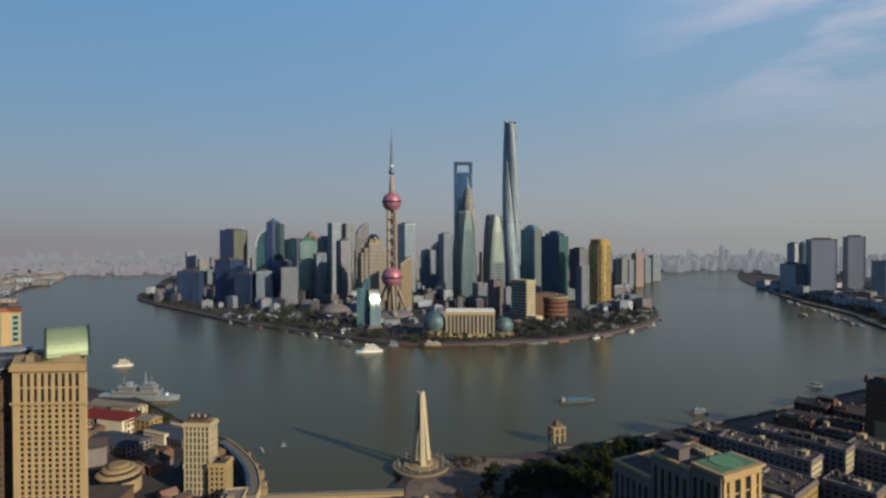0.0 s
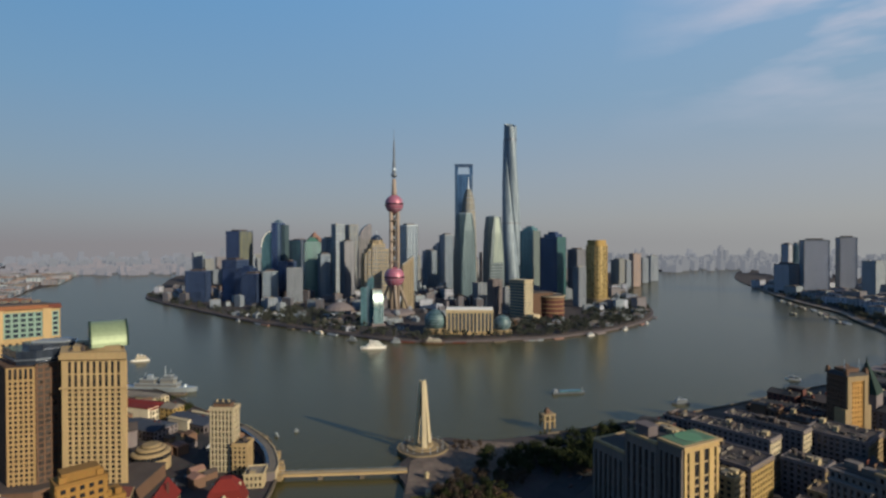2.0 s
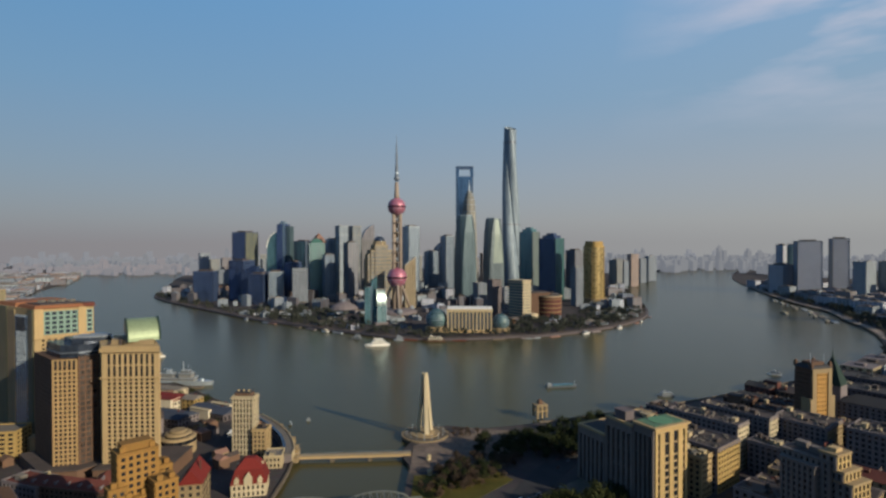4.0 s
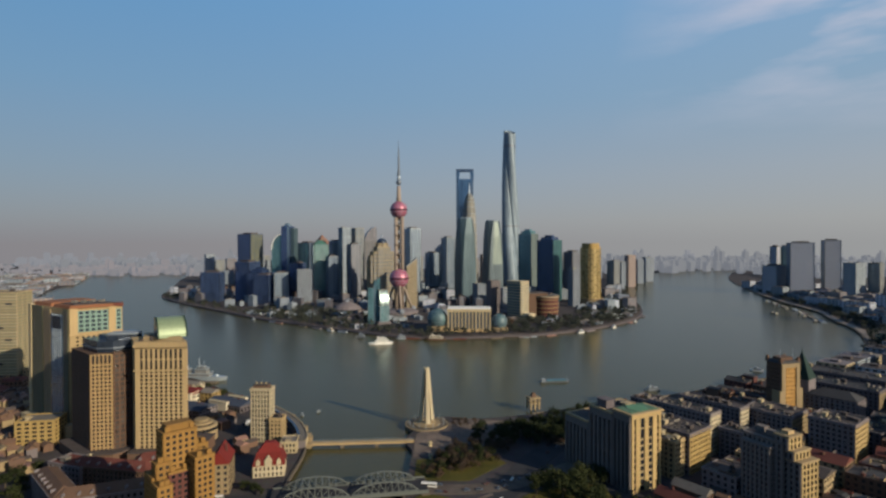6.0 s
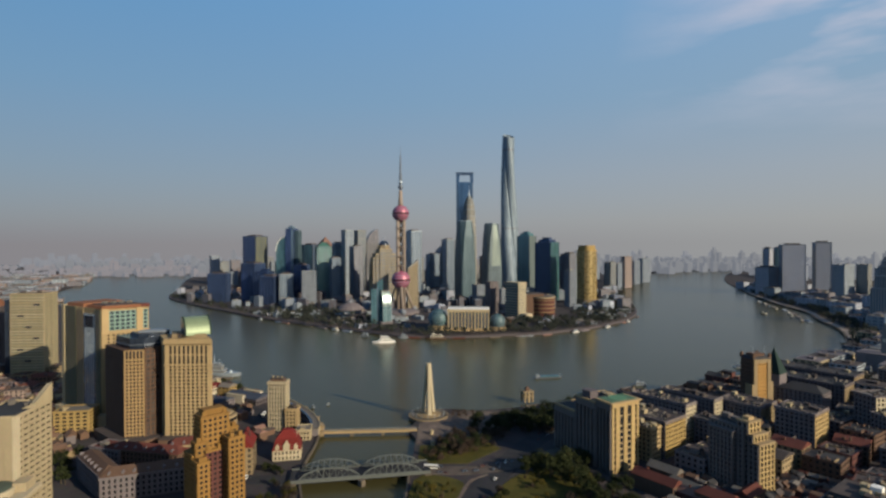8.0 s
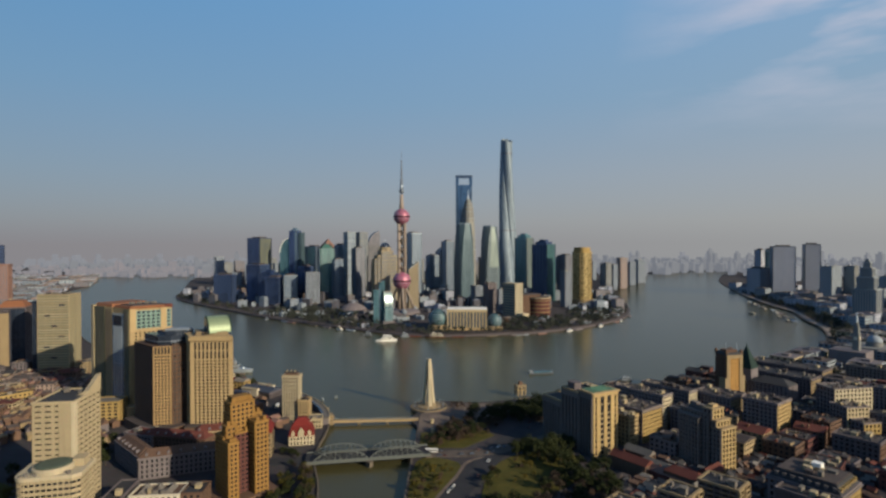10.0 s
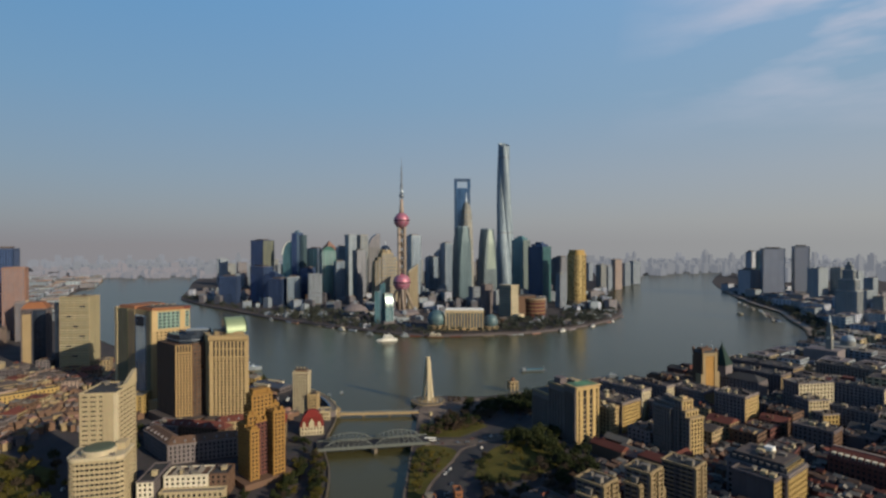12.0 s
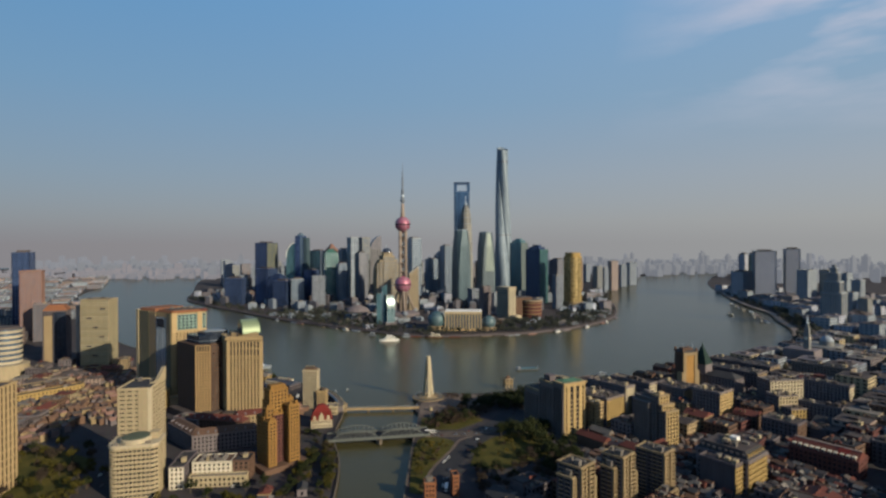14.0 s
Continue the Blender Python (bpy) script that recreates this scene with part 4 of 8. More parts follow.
glass_tower("skyscraper", "grey-brown tower behind its domed neighbour", -300, 1640, 34, 34, 176, 35, PLUM, MAUVE, top="flat", bay=4.0)
glass_tower("skyscraper", "dark grey round-shouldered tower", -114, 1700, 42, 40, 228, 40, GREYGLASS, top="flat")


def slanted_glass(x, y, rz):
    """Glass block whose upper front leans back and throws the sun towards the river."""
    ob = thing("office_block", "glass block with a leaning mirror front glaring in the sun", "office block", x, y, 3.0, rz)
    part("lower_front", Shape().box(-10.5, -12, 0, 10.5, 12, 40), TEAL, ob)
    bend = [(-12.0, 40.0)]
    for k in range(7):
        bend.append((bend[-1][0] + 5 * math.tan(radians(1 + 4.2 * k)), bend[-1][1] + 5))
    part("glass_front", Shape().rings([[(-10.5, py, pz), (10.5, py, pz), (10.5, 12, pz), (-10.5, 12, pz)] for py, pz in bend]), GLARE, ob, "curving mirror glass front")
    tip = bend[-1][0]
    for i in range(6):
        t = -10.5 + i * 4.2
        part("fin", Shape().box(t - 0.25, -12.3, 0, t + 0.25, -12, 40), STEEL, ob)
    part("roof", Shape().box(-11, tip - 0.3, 75, 11, 12.5, 76.5), PALEROOF, ob)
    part("base", Shape().box(-16, -15, -1, 14, 14, 5), GREY, ob)


def slab_pair(x, y, rz):
    """Two slim teal glass slabs side by side, the rear one taller with a sloping top."""
    ob = thing("office_tower", "slim pair of teal glass slabs with a sloping top", "office tower", x, y, 3.0, rz)
    part("front_slab", Shape().box(-14, -10, -1, 0, 10, 80), TEAL, ob)
    part("tall_slab", Shape().hex8([(0, -8, -1), (13, -8, -1), (13, 12, -1), (0, 12, -1), (0, -8, 96), (13, -8, 103), (13, 12, 103), (0, 12, 96)]), TEAL, ob)
    part("light_strip", Shape().box(-1.4, -10.4, 0, 2.2, -7.7, 84), SKYGLASS, ob, "pale glass corner strip")
    for z in range(8, 80, 8):
        part("floor_line", Shape().box(-14.2, -10.2, z, 0, 10.2, z + 0.8), NAVYFRAME, ob)
    for z in range(8, 96, 8):
        part("floor_line", Shape().box(0, -8.2, z, 13.2, 12.2, z + 0.8), NAVYFRAME, ob)


def sail_tower(x, y):
    """Grey tower whose roof sweeps up to a point at one side."""
    ob = thing("skyscraper", "grey-tan tower whose roof sweeps up to a point", "skyscraper", x, y, 3.0, 20, "towers across the river")
    prof = [(-24, -1), (20, -1), (20, 243)] + [(20 - 44 * math.sin(radians(a)), 196 + 46 * math.cos(radians(a)) ** 1.6) for a in range(10, 91, 10)]
    q, n = Shape(), len(prof)
    q.v = [(px, -17, pz) for px, pz in prof] + [(px, 17, pz) for px, pz in prof]
    q.f = [tuple(range(n)), tuple(range(2 * n - 1, n - 1, -1))] + [((i + 1) % n, i, n + i, n + (i + 1) % n) for i in range(n)]
    part("curtain_wall", q, PLUM, ob)
    piers = Shape()
    for i in range(8):
        piers.box(-24 + i * 6 - 0.9, -18, 0, -24 + i * 6 + 0.9, -16.8, 190)
        piers.box(19.8, -16 + i * 4.6 - 0.8, 0, 21, -16 + i * 4.6 + 0.8, 232)
    part("pier_cladding", piers, SAND, ob, kind="stuff")


def domed_tower(x, y):
    """Yellow stone tower in stepped shoulders, with a dark dome on a drum."""
    ob = thing("skyscraper", "warm yellow stone tower with stepped shoulders and dark dome", "skyscraper", x, y, 3.0, 24, "towers across the river")
    for x0, y0, x1, y1, h in ((-19, -22, 19, 22, 168), (-38, -15, 40, 18, 142), (-30, -19, 31, 20, 154), (-42, -8, 44, 14, 128)):
        st = part("stage", Shape().box(x0, y0, -1, x1, y1, h), GREYGLASS, ob, "stone-ribbed stage")
        rib = Shape()
        o = [(x0, y0), (x1, y0), (x1, y1), (x0, y1)]
        for e in (0, 1, 3):
            p0, p1 = o[e], o[(e + 1) % 4]
            ln = math.hypot(p1[0] - p0[0], p1[1] - p0[1])
            k = max(2, round(ln / 5.5))
            for i in range(k + 1):
                rib.wallbox(p0, p1, max(0, i * ln / k - 1.3), min(ln, i * ln / k + 1.3), 0, h, -0.3, 0.9)
            for j in range(1, int(h / 11) + 1):
                rib.wallbox(p0, p1, 0, ln, j * 11 - 2.6, j * 11, -0.3, 0.6)
        part("rib_cladding", rib, DOMESTONE, st, kind="stuff")
        part("cornice", Shape().box(x0 - 1, y0 - 1, h, x1 + 1, y1 + 1, h + 3), DOMESTONE, st)
    part("drum", Shape().lathe([(16.5, 171), (16.5, 180), (17.2, 180.5), (17.2, 182)], n=24), DOMESTONE, ob)
    part("dome", Shape().ball(0, 0, 181, 16, 24, 0.0, 1.0, 10), DARKGLASS, ob, "dark blue-grey dome", smooth=True)
    for k in range(8):
        a = 2 * math.pi * k / 8
        part("corner_pinnacle", Shape().lathe([(1.6, 171), (1.2, 178), (0.2, 184)], 21 * math.cos(a) * 0.9, 21 * math.sin(a) * 0.9, 6), DOMESTONE, ob)
    part("finial", Shape().lathe([(1.4, 196), (0.9, 202), (0.2, 212)], n=8), STEEL, ob)


def slant_slab(x, y):
    """Plain tan slab with a roofline that slopes."""
    ob = thing("office_tower", "plain tan stone slab with a sloping roofline", "office tower", x, y, 3.0, 14)
    part("wall", Shape().hex8([(-15, -12, -1), (15, -12, -1), (15, 12, -1), (-15, 12, -1), (-15, -12, 116), (15, -12, 140), (15, 12, 140), (-15, 12, 116)]), DOMESTONE, ob)
    grooves = Shape()
    for i in range(5):
        grooves.box(-12 + i * 6 - 0.5, -12.3, 2, -12 + i * 6 + 0.5, -11.8, 112 + i * 4.5)
    part("groove_lines", grooves, PANE, ob, kind="stuff")
    part("coping", Shape().beam((-15.3, -11.6, 116), (15.3, -11.6, 140.4), 0.9), PALE, ob)


def shell_hall(x, y):
    """Low exhibition hall under a wide pale faceted shell."""
    ob = thing("exhibition_hall", "low hall under a wide grey faceted shell roof", "hall", x, y, 3.0, 15)
    part("wall", Shape().lathe([(34, -1), (34, 9)], n=16), GREYGLASS, ob)
    part("shell_roof", Shape().lathe([(38, 8), (30, 16), (18, 23), (6, 27), (1, 27.5)], n=16), GREY, ob)
    part("crest", Shape().lathe([(5, 27), (4.5, 29.5), (1, 30.5)], n=10), PALE, ob)


def striped_slab(x, y):
    """White office slab: glass bands on its long face, a white grid on its end, a pale roof slab."""
    ob = thing("office_tower", "white office slab with dark window bands and gridded end", "office tower", x, y, 3.0, -50, "towers across the river")
    o = rect(44, 27, -22, -13.5)
    h = 86.0
    part("core", Shape().prism(o, -1, h), SEAGLASS, ob)
    for j in range(13):
        z = j * 6.8
        part("floor_band", Shape().rim(-22.6, -14.1, 22.6, 14.1, z, z + 2.4, 1.2), WHITE, ob)
    grid = Shape()
    for i in range(7):
        grid.wallbox(o[1], o[2], i * 4.5 - (1.0 if i else 0), i * 4.5 + 1.0, 0, h, -0.3, 0.7)
    part("end_grid", grid, WHITE, ob, kind="stuff")
    part("roof_slab", Shape().box(-24, -15.5, h, 24, 15.5, h + 3.5), WHITE, ob)
    part("annex", Shape().box(24, -10, -1, 46, 12, 13), WHITE, ob, "low white annex")


slab_pair(-162, 1104, 10)
domed_tower(-192, 1500)
sail_tower(-283, 1900)
slant_slab(-97, 1400)
shell_hall(-261, 1310)
slanted_glass(-142, 1100, 29)
glass_tower("skyscraper", "dull grey-green tower in haze", 8, 1900, 36, 34, 200, 35, GREYGLASS, PALE, top="flat")
glass_tower("skyscraper", "grey glass tower in haze", -58, 2150, 44, 40, 140, 30, GREYGLASS, PALE, top="flat")
glass_tower("skyscraper", "grey glass tower in haze", -20, 2250, 40, 40, 160, 35, GREYGLASS, PALE, top="step")
glass_tower("skyscraper", "green-blue glass tower with notched top", 293, 1800, 50, 50, 214, -38, TEAL, DARKSTEEL, top="step", right=PANEL)
glass_tower("skyscraper", "dark blue glass tower, right face sun-toned teal, overhanging crown", 330, 1600, 58, 52, 190, -42, NAVY, NAVYFRAME, top="step", right=GREEN)
striped_slab(176, 1195)
office_slab(368, 1430, 24, 24, 106, 25, MAUVE, PANE, "slim pinkish stone tower")
glass_tower("skyscraper", "dark tower behind the gold one", 414, 1650, 40, 38, 150, 35, PLUM, MAUVE, top="flat")
office_slab(122, 1262, 26, 26, 84, 28, GREY, PANE, "dark greyish brick mid-rise tower")
office_slab(98, 1400, 34, 30, 66, 28, MAUVE, PANE, "greyish stone mid-rise office block")
office_slab(160, 1330, 30, 26, 60, 28, MAUVE, PANE, "pinkish stone mid-rise office block")
for dx, dy, ww, hh, wall in ((645, 1950, 26, 112, SAND), (690, 2010, 22, 104, MAUVE), (757, 2110, 38, 128, PINK), (860, 2300, 34, 104, MAUVE), (945, 2420, 46, 112, MAUVE), (720, 2230, 36, 100, SAND),
                             (600, 2120, 40, 128, PINK), (540, 1950, 34, 120, SAND)):
    office_slab(dx, dy, ww, 24, hh, 25, wall, GREYGLASS, "tall pale riverside residential tower", 8.0, 6.0)


def gold_tower(x, y):
    ob = thing("skyscraper", "gold glass tower with rounded corners and amber crown", "skyscraper", x, y, 3.0, 35, "towers across the river")

    def ring(r, z, n=32):
        return [(r * (abs(math.cos(a)) ** 0.62) * (1 if math.cos(a) >= 0 else -1), r * (abs(math.sin(a)) ** 0.62) * (1 if math.sin(a) >= 0 else -1), z) for a in [2 * math.pi * i / n for i in range(n)]]
    part("curtain_wall", Shape().rings([ring(25, 0), ring(25, 166)]), GOLD, ob, smooth=False)
    part("crown", Shape().rings([ring(23.0, 166), ring(22, 180)]), YELLOW, ob)
    part("crown_band", Shape().rings([ring(25.8, 163), ring(25.8, 167)]), YELLOW, ob)
    fins = Shape()
    for p in ring(25.2, 0)[::2]:
        fins.box(p[0] - 0.7, p[1] - 0.7, 0, p[0] + 0.7, p[1] + 0.7, 165)
    part("fin_cladding", fins, YELLOW, ob, kind="stuff")
    part("podium", Shape().rings([ring(33, 0), ring(33, 16)]), TAN, ob)


gold_tower(434, 1500)


def drum_mall(x, y):
    ob = thing("shopping_mall", "dark red drum-fronted shopping mall with brown bands", "shopping mall", x, y, 3.0, 20)
    part("drum", Shape().lathe([(30, 0), (30, 46)], 14, 0, 28), REDBRICK, ob)
    part("wing", Shape().box(-40, -8, 0, 14, 30, 56), BROWN, ob)
    for z in (10, 20, 30, 40):
        part("band", Shape().lathe([(30.2, z), (31.2, z + 0.4), (31.2, z + 2.6), (30.2, z + 3)], 14, 0, 28), HAZELBRICK, ob)
    part("cornice", Shape().lathe([(30, 46), (32.5, 47), (32.5, 50), (30, 50)], 14, 0, 28), DOMESTONE, ob)
    part("roof", Shape().lathe([(29, 49), (29, 50.5)], 14, 0, 28), GREYROOF, ob)
    part("wing_roof", Shape().box(-41, -9, 56, 15, 31, 58), GREYROOF, ob)


drum_mall(238, 1225)

# the lower town of the peninsula, in haze behind and between the towers
rnd = random.Random(5)


def pudong_inside(x, y):
    c, n = False, len(PUDONG_SHORE)
    pts = PUDONG_SHORE
    j = n - 1
    for i in range(n):
        if (pts[i][1] > y) != (pts[j][1] > y) and x < (pts[j][0] - pts[i][0]) * (y - pts[i][1]) / (pts[j][1] - pts[i][1]) + pts[i][0]:
            c = not c
        j = i
    return c or False


def plain_block(name, label, category, x, y, w, d, h, rz, wall, roof, group="", z=3.0, windows=True, floor=3.6, pitched=0.0, units=1, glass=None):
    """A background house: walls, roof, windows let into relief bands; x, y is its middle."""
    r = random.Random(int(x * 31 + y * 17))
    ob = thing(name, label, category, x, y, z, rz, group)
    o = rect(w, d, -w / 2, -d / 2)
    part("wall", Shape().prism(o, -1, h), wall, ob)
    if windows:
        wn_, rows = Shape(), max(1, int(h / floor))
        for e in (0, 1, 3):
            p0, p1 = o[e], o[(e + 1) % 4]
            ln = math.hypot(p1[0] - p0[0], p1[1] - p0[1])
            n = max(1, int(ln / 4.2))
            for j in range(rows):
                for i in range(n):
                    s = (i + 0.5) * ln / n
                    wn_.wallbox(p0, p1, s - 1.0, s + 1.0, j * h / rows + 1.0, j * h / rows + 1.0 + h / rows * 0.52, -0.3, 0.12)
        part("window_glazing", wn_, glass or PANE, ob, kind="stuff")
    if w > 14 and d > 14 and r.random() < 0.55:
        hh = h * r.uniform(0.55, 1.25)
        x0, y0 = (-w / 2 - 2.5, -d * 0.2) if r.random() < 0.5 else (w * 0.05, -d / 2 - 2.5)
        wg = part("wing", Shape().box(x0, y0, -1, x0 + w * 0.42, y0 + d * 0.5, hh), wall, ob)
        part("wing_roof", Shape().box(x0 - 0.4, y0 - 0.4, hh, x0 + w * 0.42 + 0.4, y0 + d * 0.5 + 0.4, hh + 0.8), roof, wg)
    if pitched:
        part("roof", Shape().gable(-w / 2, -d / 2, w / 2, d / 2, h, h + pitched, 0.6, r.choice((0.0, 0.8))), roof, ob)
        if r.random() < 0.5:
            part("chimney", Shape().box(w * 0.2, -0.6, h, w * 0.2 + 1.2, 0.6, h + pitched + 1.5), REDBRICK, ob)
    else:
        part("parapet", Shape().rim(-w / 2 - 0.3, -d / 2 - 0.3, w / 2 + 0.3, d / 2 + 0.3, h - 0.3, h + 0.9, 0.7), wall, ob)
        part("roof", Shape().box(-w / 2 + 0.4, -d / 2 + 0.4, h, w / 2 - 0.4, d / 2 - 0.4, h + 0.2), roof, ob)
        roof_clutter(ob, o, h + 0.2, r, units)
    return ob


made = 0
while made < 70:
    x, y = rnd.uniform(-1000, 620), rnd.uniform(1020, 1900)
    if not pudong_inside(x, y - 45) or not pudong_inside(x, y) or (-200 < x < 130 and y < 1060) or math.hypot(x + 121, y - 1283) < 95:
        continue
    hh = rnd.uniform(5, 13) if y < 1300 else rnd.uniform(9, 34)
    plain_block("low_building", "low waterfront building among trees", "building", x, y, rnd.uniform(14, 38), rnd.uniform(12, 26), hh, rnd.uniform(10, 45),
                rnd.choice((PALE, GREY, MAUVE, DARKGREY, DARKGREY, BROWN)), rnd.choice((GREYROOF, DARKROOF, PALEROOF, GREYROOF)), "low waterfront buildings", floor=4.5, units=1, glass=GREYGLASS)
    made += 1
made = 0
while made < 75:
    x, y = rnd.uniform(-1150, 1150), rnd.uniform(1950, 2900)
    if not pudong_inside(x, y) or not pudong_inside(x - 40, y) or not pudong_inside(x + 60, y):
        continue
    plain_block("far_tower", "hazy mid-rise tower of the far city", "tower", x, y, rnd.uniform(20, 44), rnd.uniform(18, 34), rnd.uniform(40, 150), rnd.uniform(15, 45),
                rnd.choice((MAUVE, MAUVE, GREY, MAUVE, SAND)), GREYROOF, "towers of the far city", floor=9.0, units=0, glass=GREYGLASS)
    made += 1

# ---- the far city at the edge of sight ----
# emission strength sets how much haze is painted over each strip
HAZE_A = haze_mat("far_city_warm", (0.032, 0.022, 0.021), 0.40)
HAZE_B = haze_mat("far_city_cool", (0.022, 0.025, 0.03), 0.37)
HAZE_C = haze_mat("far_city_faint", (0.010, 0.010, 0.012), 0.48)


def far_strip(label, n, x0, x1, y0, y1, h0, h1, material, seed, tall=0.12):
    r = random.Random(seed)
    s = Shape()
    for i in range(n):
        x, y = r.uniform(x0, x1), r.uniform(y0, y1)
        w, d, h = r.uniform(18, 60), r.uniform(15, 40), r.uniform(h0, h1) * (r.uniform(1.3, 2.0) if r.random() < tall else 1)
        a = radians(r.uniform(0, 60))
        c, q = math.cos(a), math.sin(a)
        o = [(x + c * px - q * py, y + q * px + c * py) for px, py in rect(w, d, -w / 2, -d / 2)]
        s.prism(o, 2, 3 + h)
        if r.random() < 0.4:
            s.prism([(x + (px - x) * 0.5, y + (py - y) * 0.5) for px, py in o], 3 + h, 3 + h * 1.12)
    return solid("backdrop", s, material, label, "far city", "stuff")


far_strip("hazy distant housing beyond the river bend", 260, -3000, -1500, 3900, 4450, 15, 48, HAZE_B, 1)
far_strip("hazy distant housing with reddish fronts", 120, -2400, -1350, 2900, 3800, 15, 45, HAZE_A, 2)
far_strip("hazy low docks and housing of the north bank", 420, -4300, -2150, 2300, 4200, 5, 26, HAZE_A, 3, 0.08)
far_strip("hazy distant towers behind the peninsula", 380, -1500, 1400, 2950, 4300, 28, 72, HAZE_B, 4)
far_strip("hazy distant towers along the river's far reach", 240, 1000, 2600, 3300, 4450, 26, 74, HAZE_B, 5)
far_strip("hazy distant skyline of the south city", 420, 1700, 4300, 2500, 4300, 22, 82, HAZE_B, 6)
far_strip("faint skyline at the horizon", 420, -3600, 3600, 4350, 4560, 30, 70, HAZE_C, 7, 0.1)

# ---- the bank north of the creek ----
def box_part(name, parent, material, x0, y0, z0, x1, y1, z1, label=""):
    return part(name, Shape().box(x0, y0, z0, x1, y1, z1), material, parent, label)


def vault_hotel(x, y, rz):
    """Tall hotel slab: windows in deep vertical slots, a ledge, and a green barrel vault on the roof."""
    ob = thing("hotel_tower", "tall cream stone hotel tower with a green copper barrel-vaulted roof", "hotel", x, y, 3.0, rz)
    w, d, h = 42.0, 30.0, 98.0
    lean = 19.0
    o = [(0, 0), (w, 0), (w - lean, d), (-lean, d)]
    part("wall", Shape().prism(o, -1, h), CREAM, ob)
    relief, side = Shape(), Shape()
    facade(ob, relief, side, o[0], o[1], 4, 76, 9, 22, 0.58, 0.68, PANE, True, 0.7, 3.0, 0.3)
    facade(ob, relief, side, o[0], o[1], 76, 94, 9, 2, 0.56, 0.9, PANE, True, 0.7, 3.0, 0.3)
    facade(ob, relief, side, o[1], o[2], 4, 94, 6, 26, 0.42, 0.55, PANE, False, 0.5, 2.0)
    facade(ob, relief, side, o[3], o[0], 4, 94, 6, 26, 0.42, 0.55, PANE, False, 0.5, 2.0)
    part("facade_relief", relief, CREAM, ob, kind="stuff")
    part("side_glazing", side, PANE, ob, kind="stuff")
    part("ledge", Shape().box(-1.0, -1.8, 75.2, w + 1.0, 0, 76.4), CREAM, ob)
    eave = Shape().prism([(-1.2, -1.8), (w + 1.2, -1.8), (w + 1.2 - lean, d + 1.2), (-1.2 - lean, d + 1.2)], h - 3, h)
    part("cornice", eave.prism([(-0.6, -1.0), (w + 0.6, -1.0), (w + 0.6 - lean, d + 0.6), (-0.6 - lean, d + 0.6)], h, h + 1.5), CREAM, ob)
    part("penthouse", Shape().prism([(4, 5), (w - 6, 5), (w - lean - 2, 27), (-6, 27)], h, h + 5), TAN, ob)
    r, z0 = 16.0, h + 4.0
    pts = [(4 + 16 * (1 - math.cos(radians(a))), z0 + r * math.sin(radians(a))) for a in range(0, 91, 9)]
    v = Shape()
    prof = pts + [(24.0, z0)]
    n = len(prof)
    v.v = [(18.5, py, pz) for py, pz in prof] + [(40.5, py, pz) for py, pz in prof]
    v.f = [tuple(range(n)), tuple(range(2 * n - 1, n - 1, -1))] + [((i + 1) % n, i, n + i, n + (i + 1) % n) for i in range(n)]
    end = Shape()
    end.v = [(17.7, py, pz) for py, pz in prof] + [(18.4, py, pz) for py, pz in prof]
    end.f = list(v.f)
    def swung(s):
        ca, sa = math.cos(radians(33)), math.sin(radians(33))
        s.v = [(21.5 + (px - 29.5) * ca - (py - 15) * sa, 16 + (px - 29.5) * sa + (py - 15) * ca, pz) for px, py, pz in s.v]
        return s
    part("vault_end", swung(end), DARKGLASS, ob, "dark glazed vault end")
    part("vault", swung(v), COPPER, ob, "green copper barrel vault", smooth=False)
    for xx in (18.1, 40.1):
        rim = Shape()
        for (a, b), (c, e) in zip(pts, pts[1:]):
            rim.beam((xx + 0.4, a - 0.2, b + 0.2), (xx + 0.4, c - 0.2, e + 0.2), 0.55)
        part("vault_rim", swung(rim), VERDIGRIS, ob)
    for i in range(6):
        box_part("rooftop_unit", ob, GREYROOF, 2 + i * 2.7, 4 + (i % 3) * 7, h + 1.5, 4 + i * 2.7, 8 + (i % 3) * 7, h + 3.5 + (i % 2) * 2)
    part("podium", Shape().box(-2, -10, -1, w + 10, d + 4, 10), BROWN, ob)
    part("podium_roof", Shape().box(-2.5, -10.5, 10, w + 10.5, d + 4.5, 10.8), GREYROOF, ob)
    return ob


vault_hotel(-255.8, 321.6, 3)


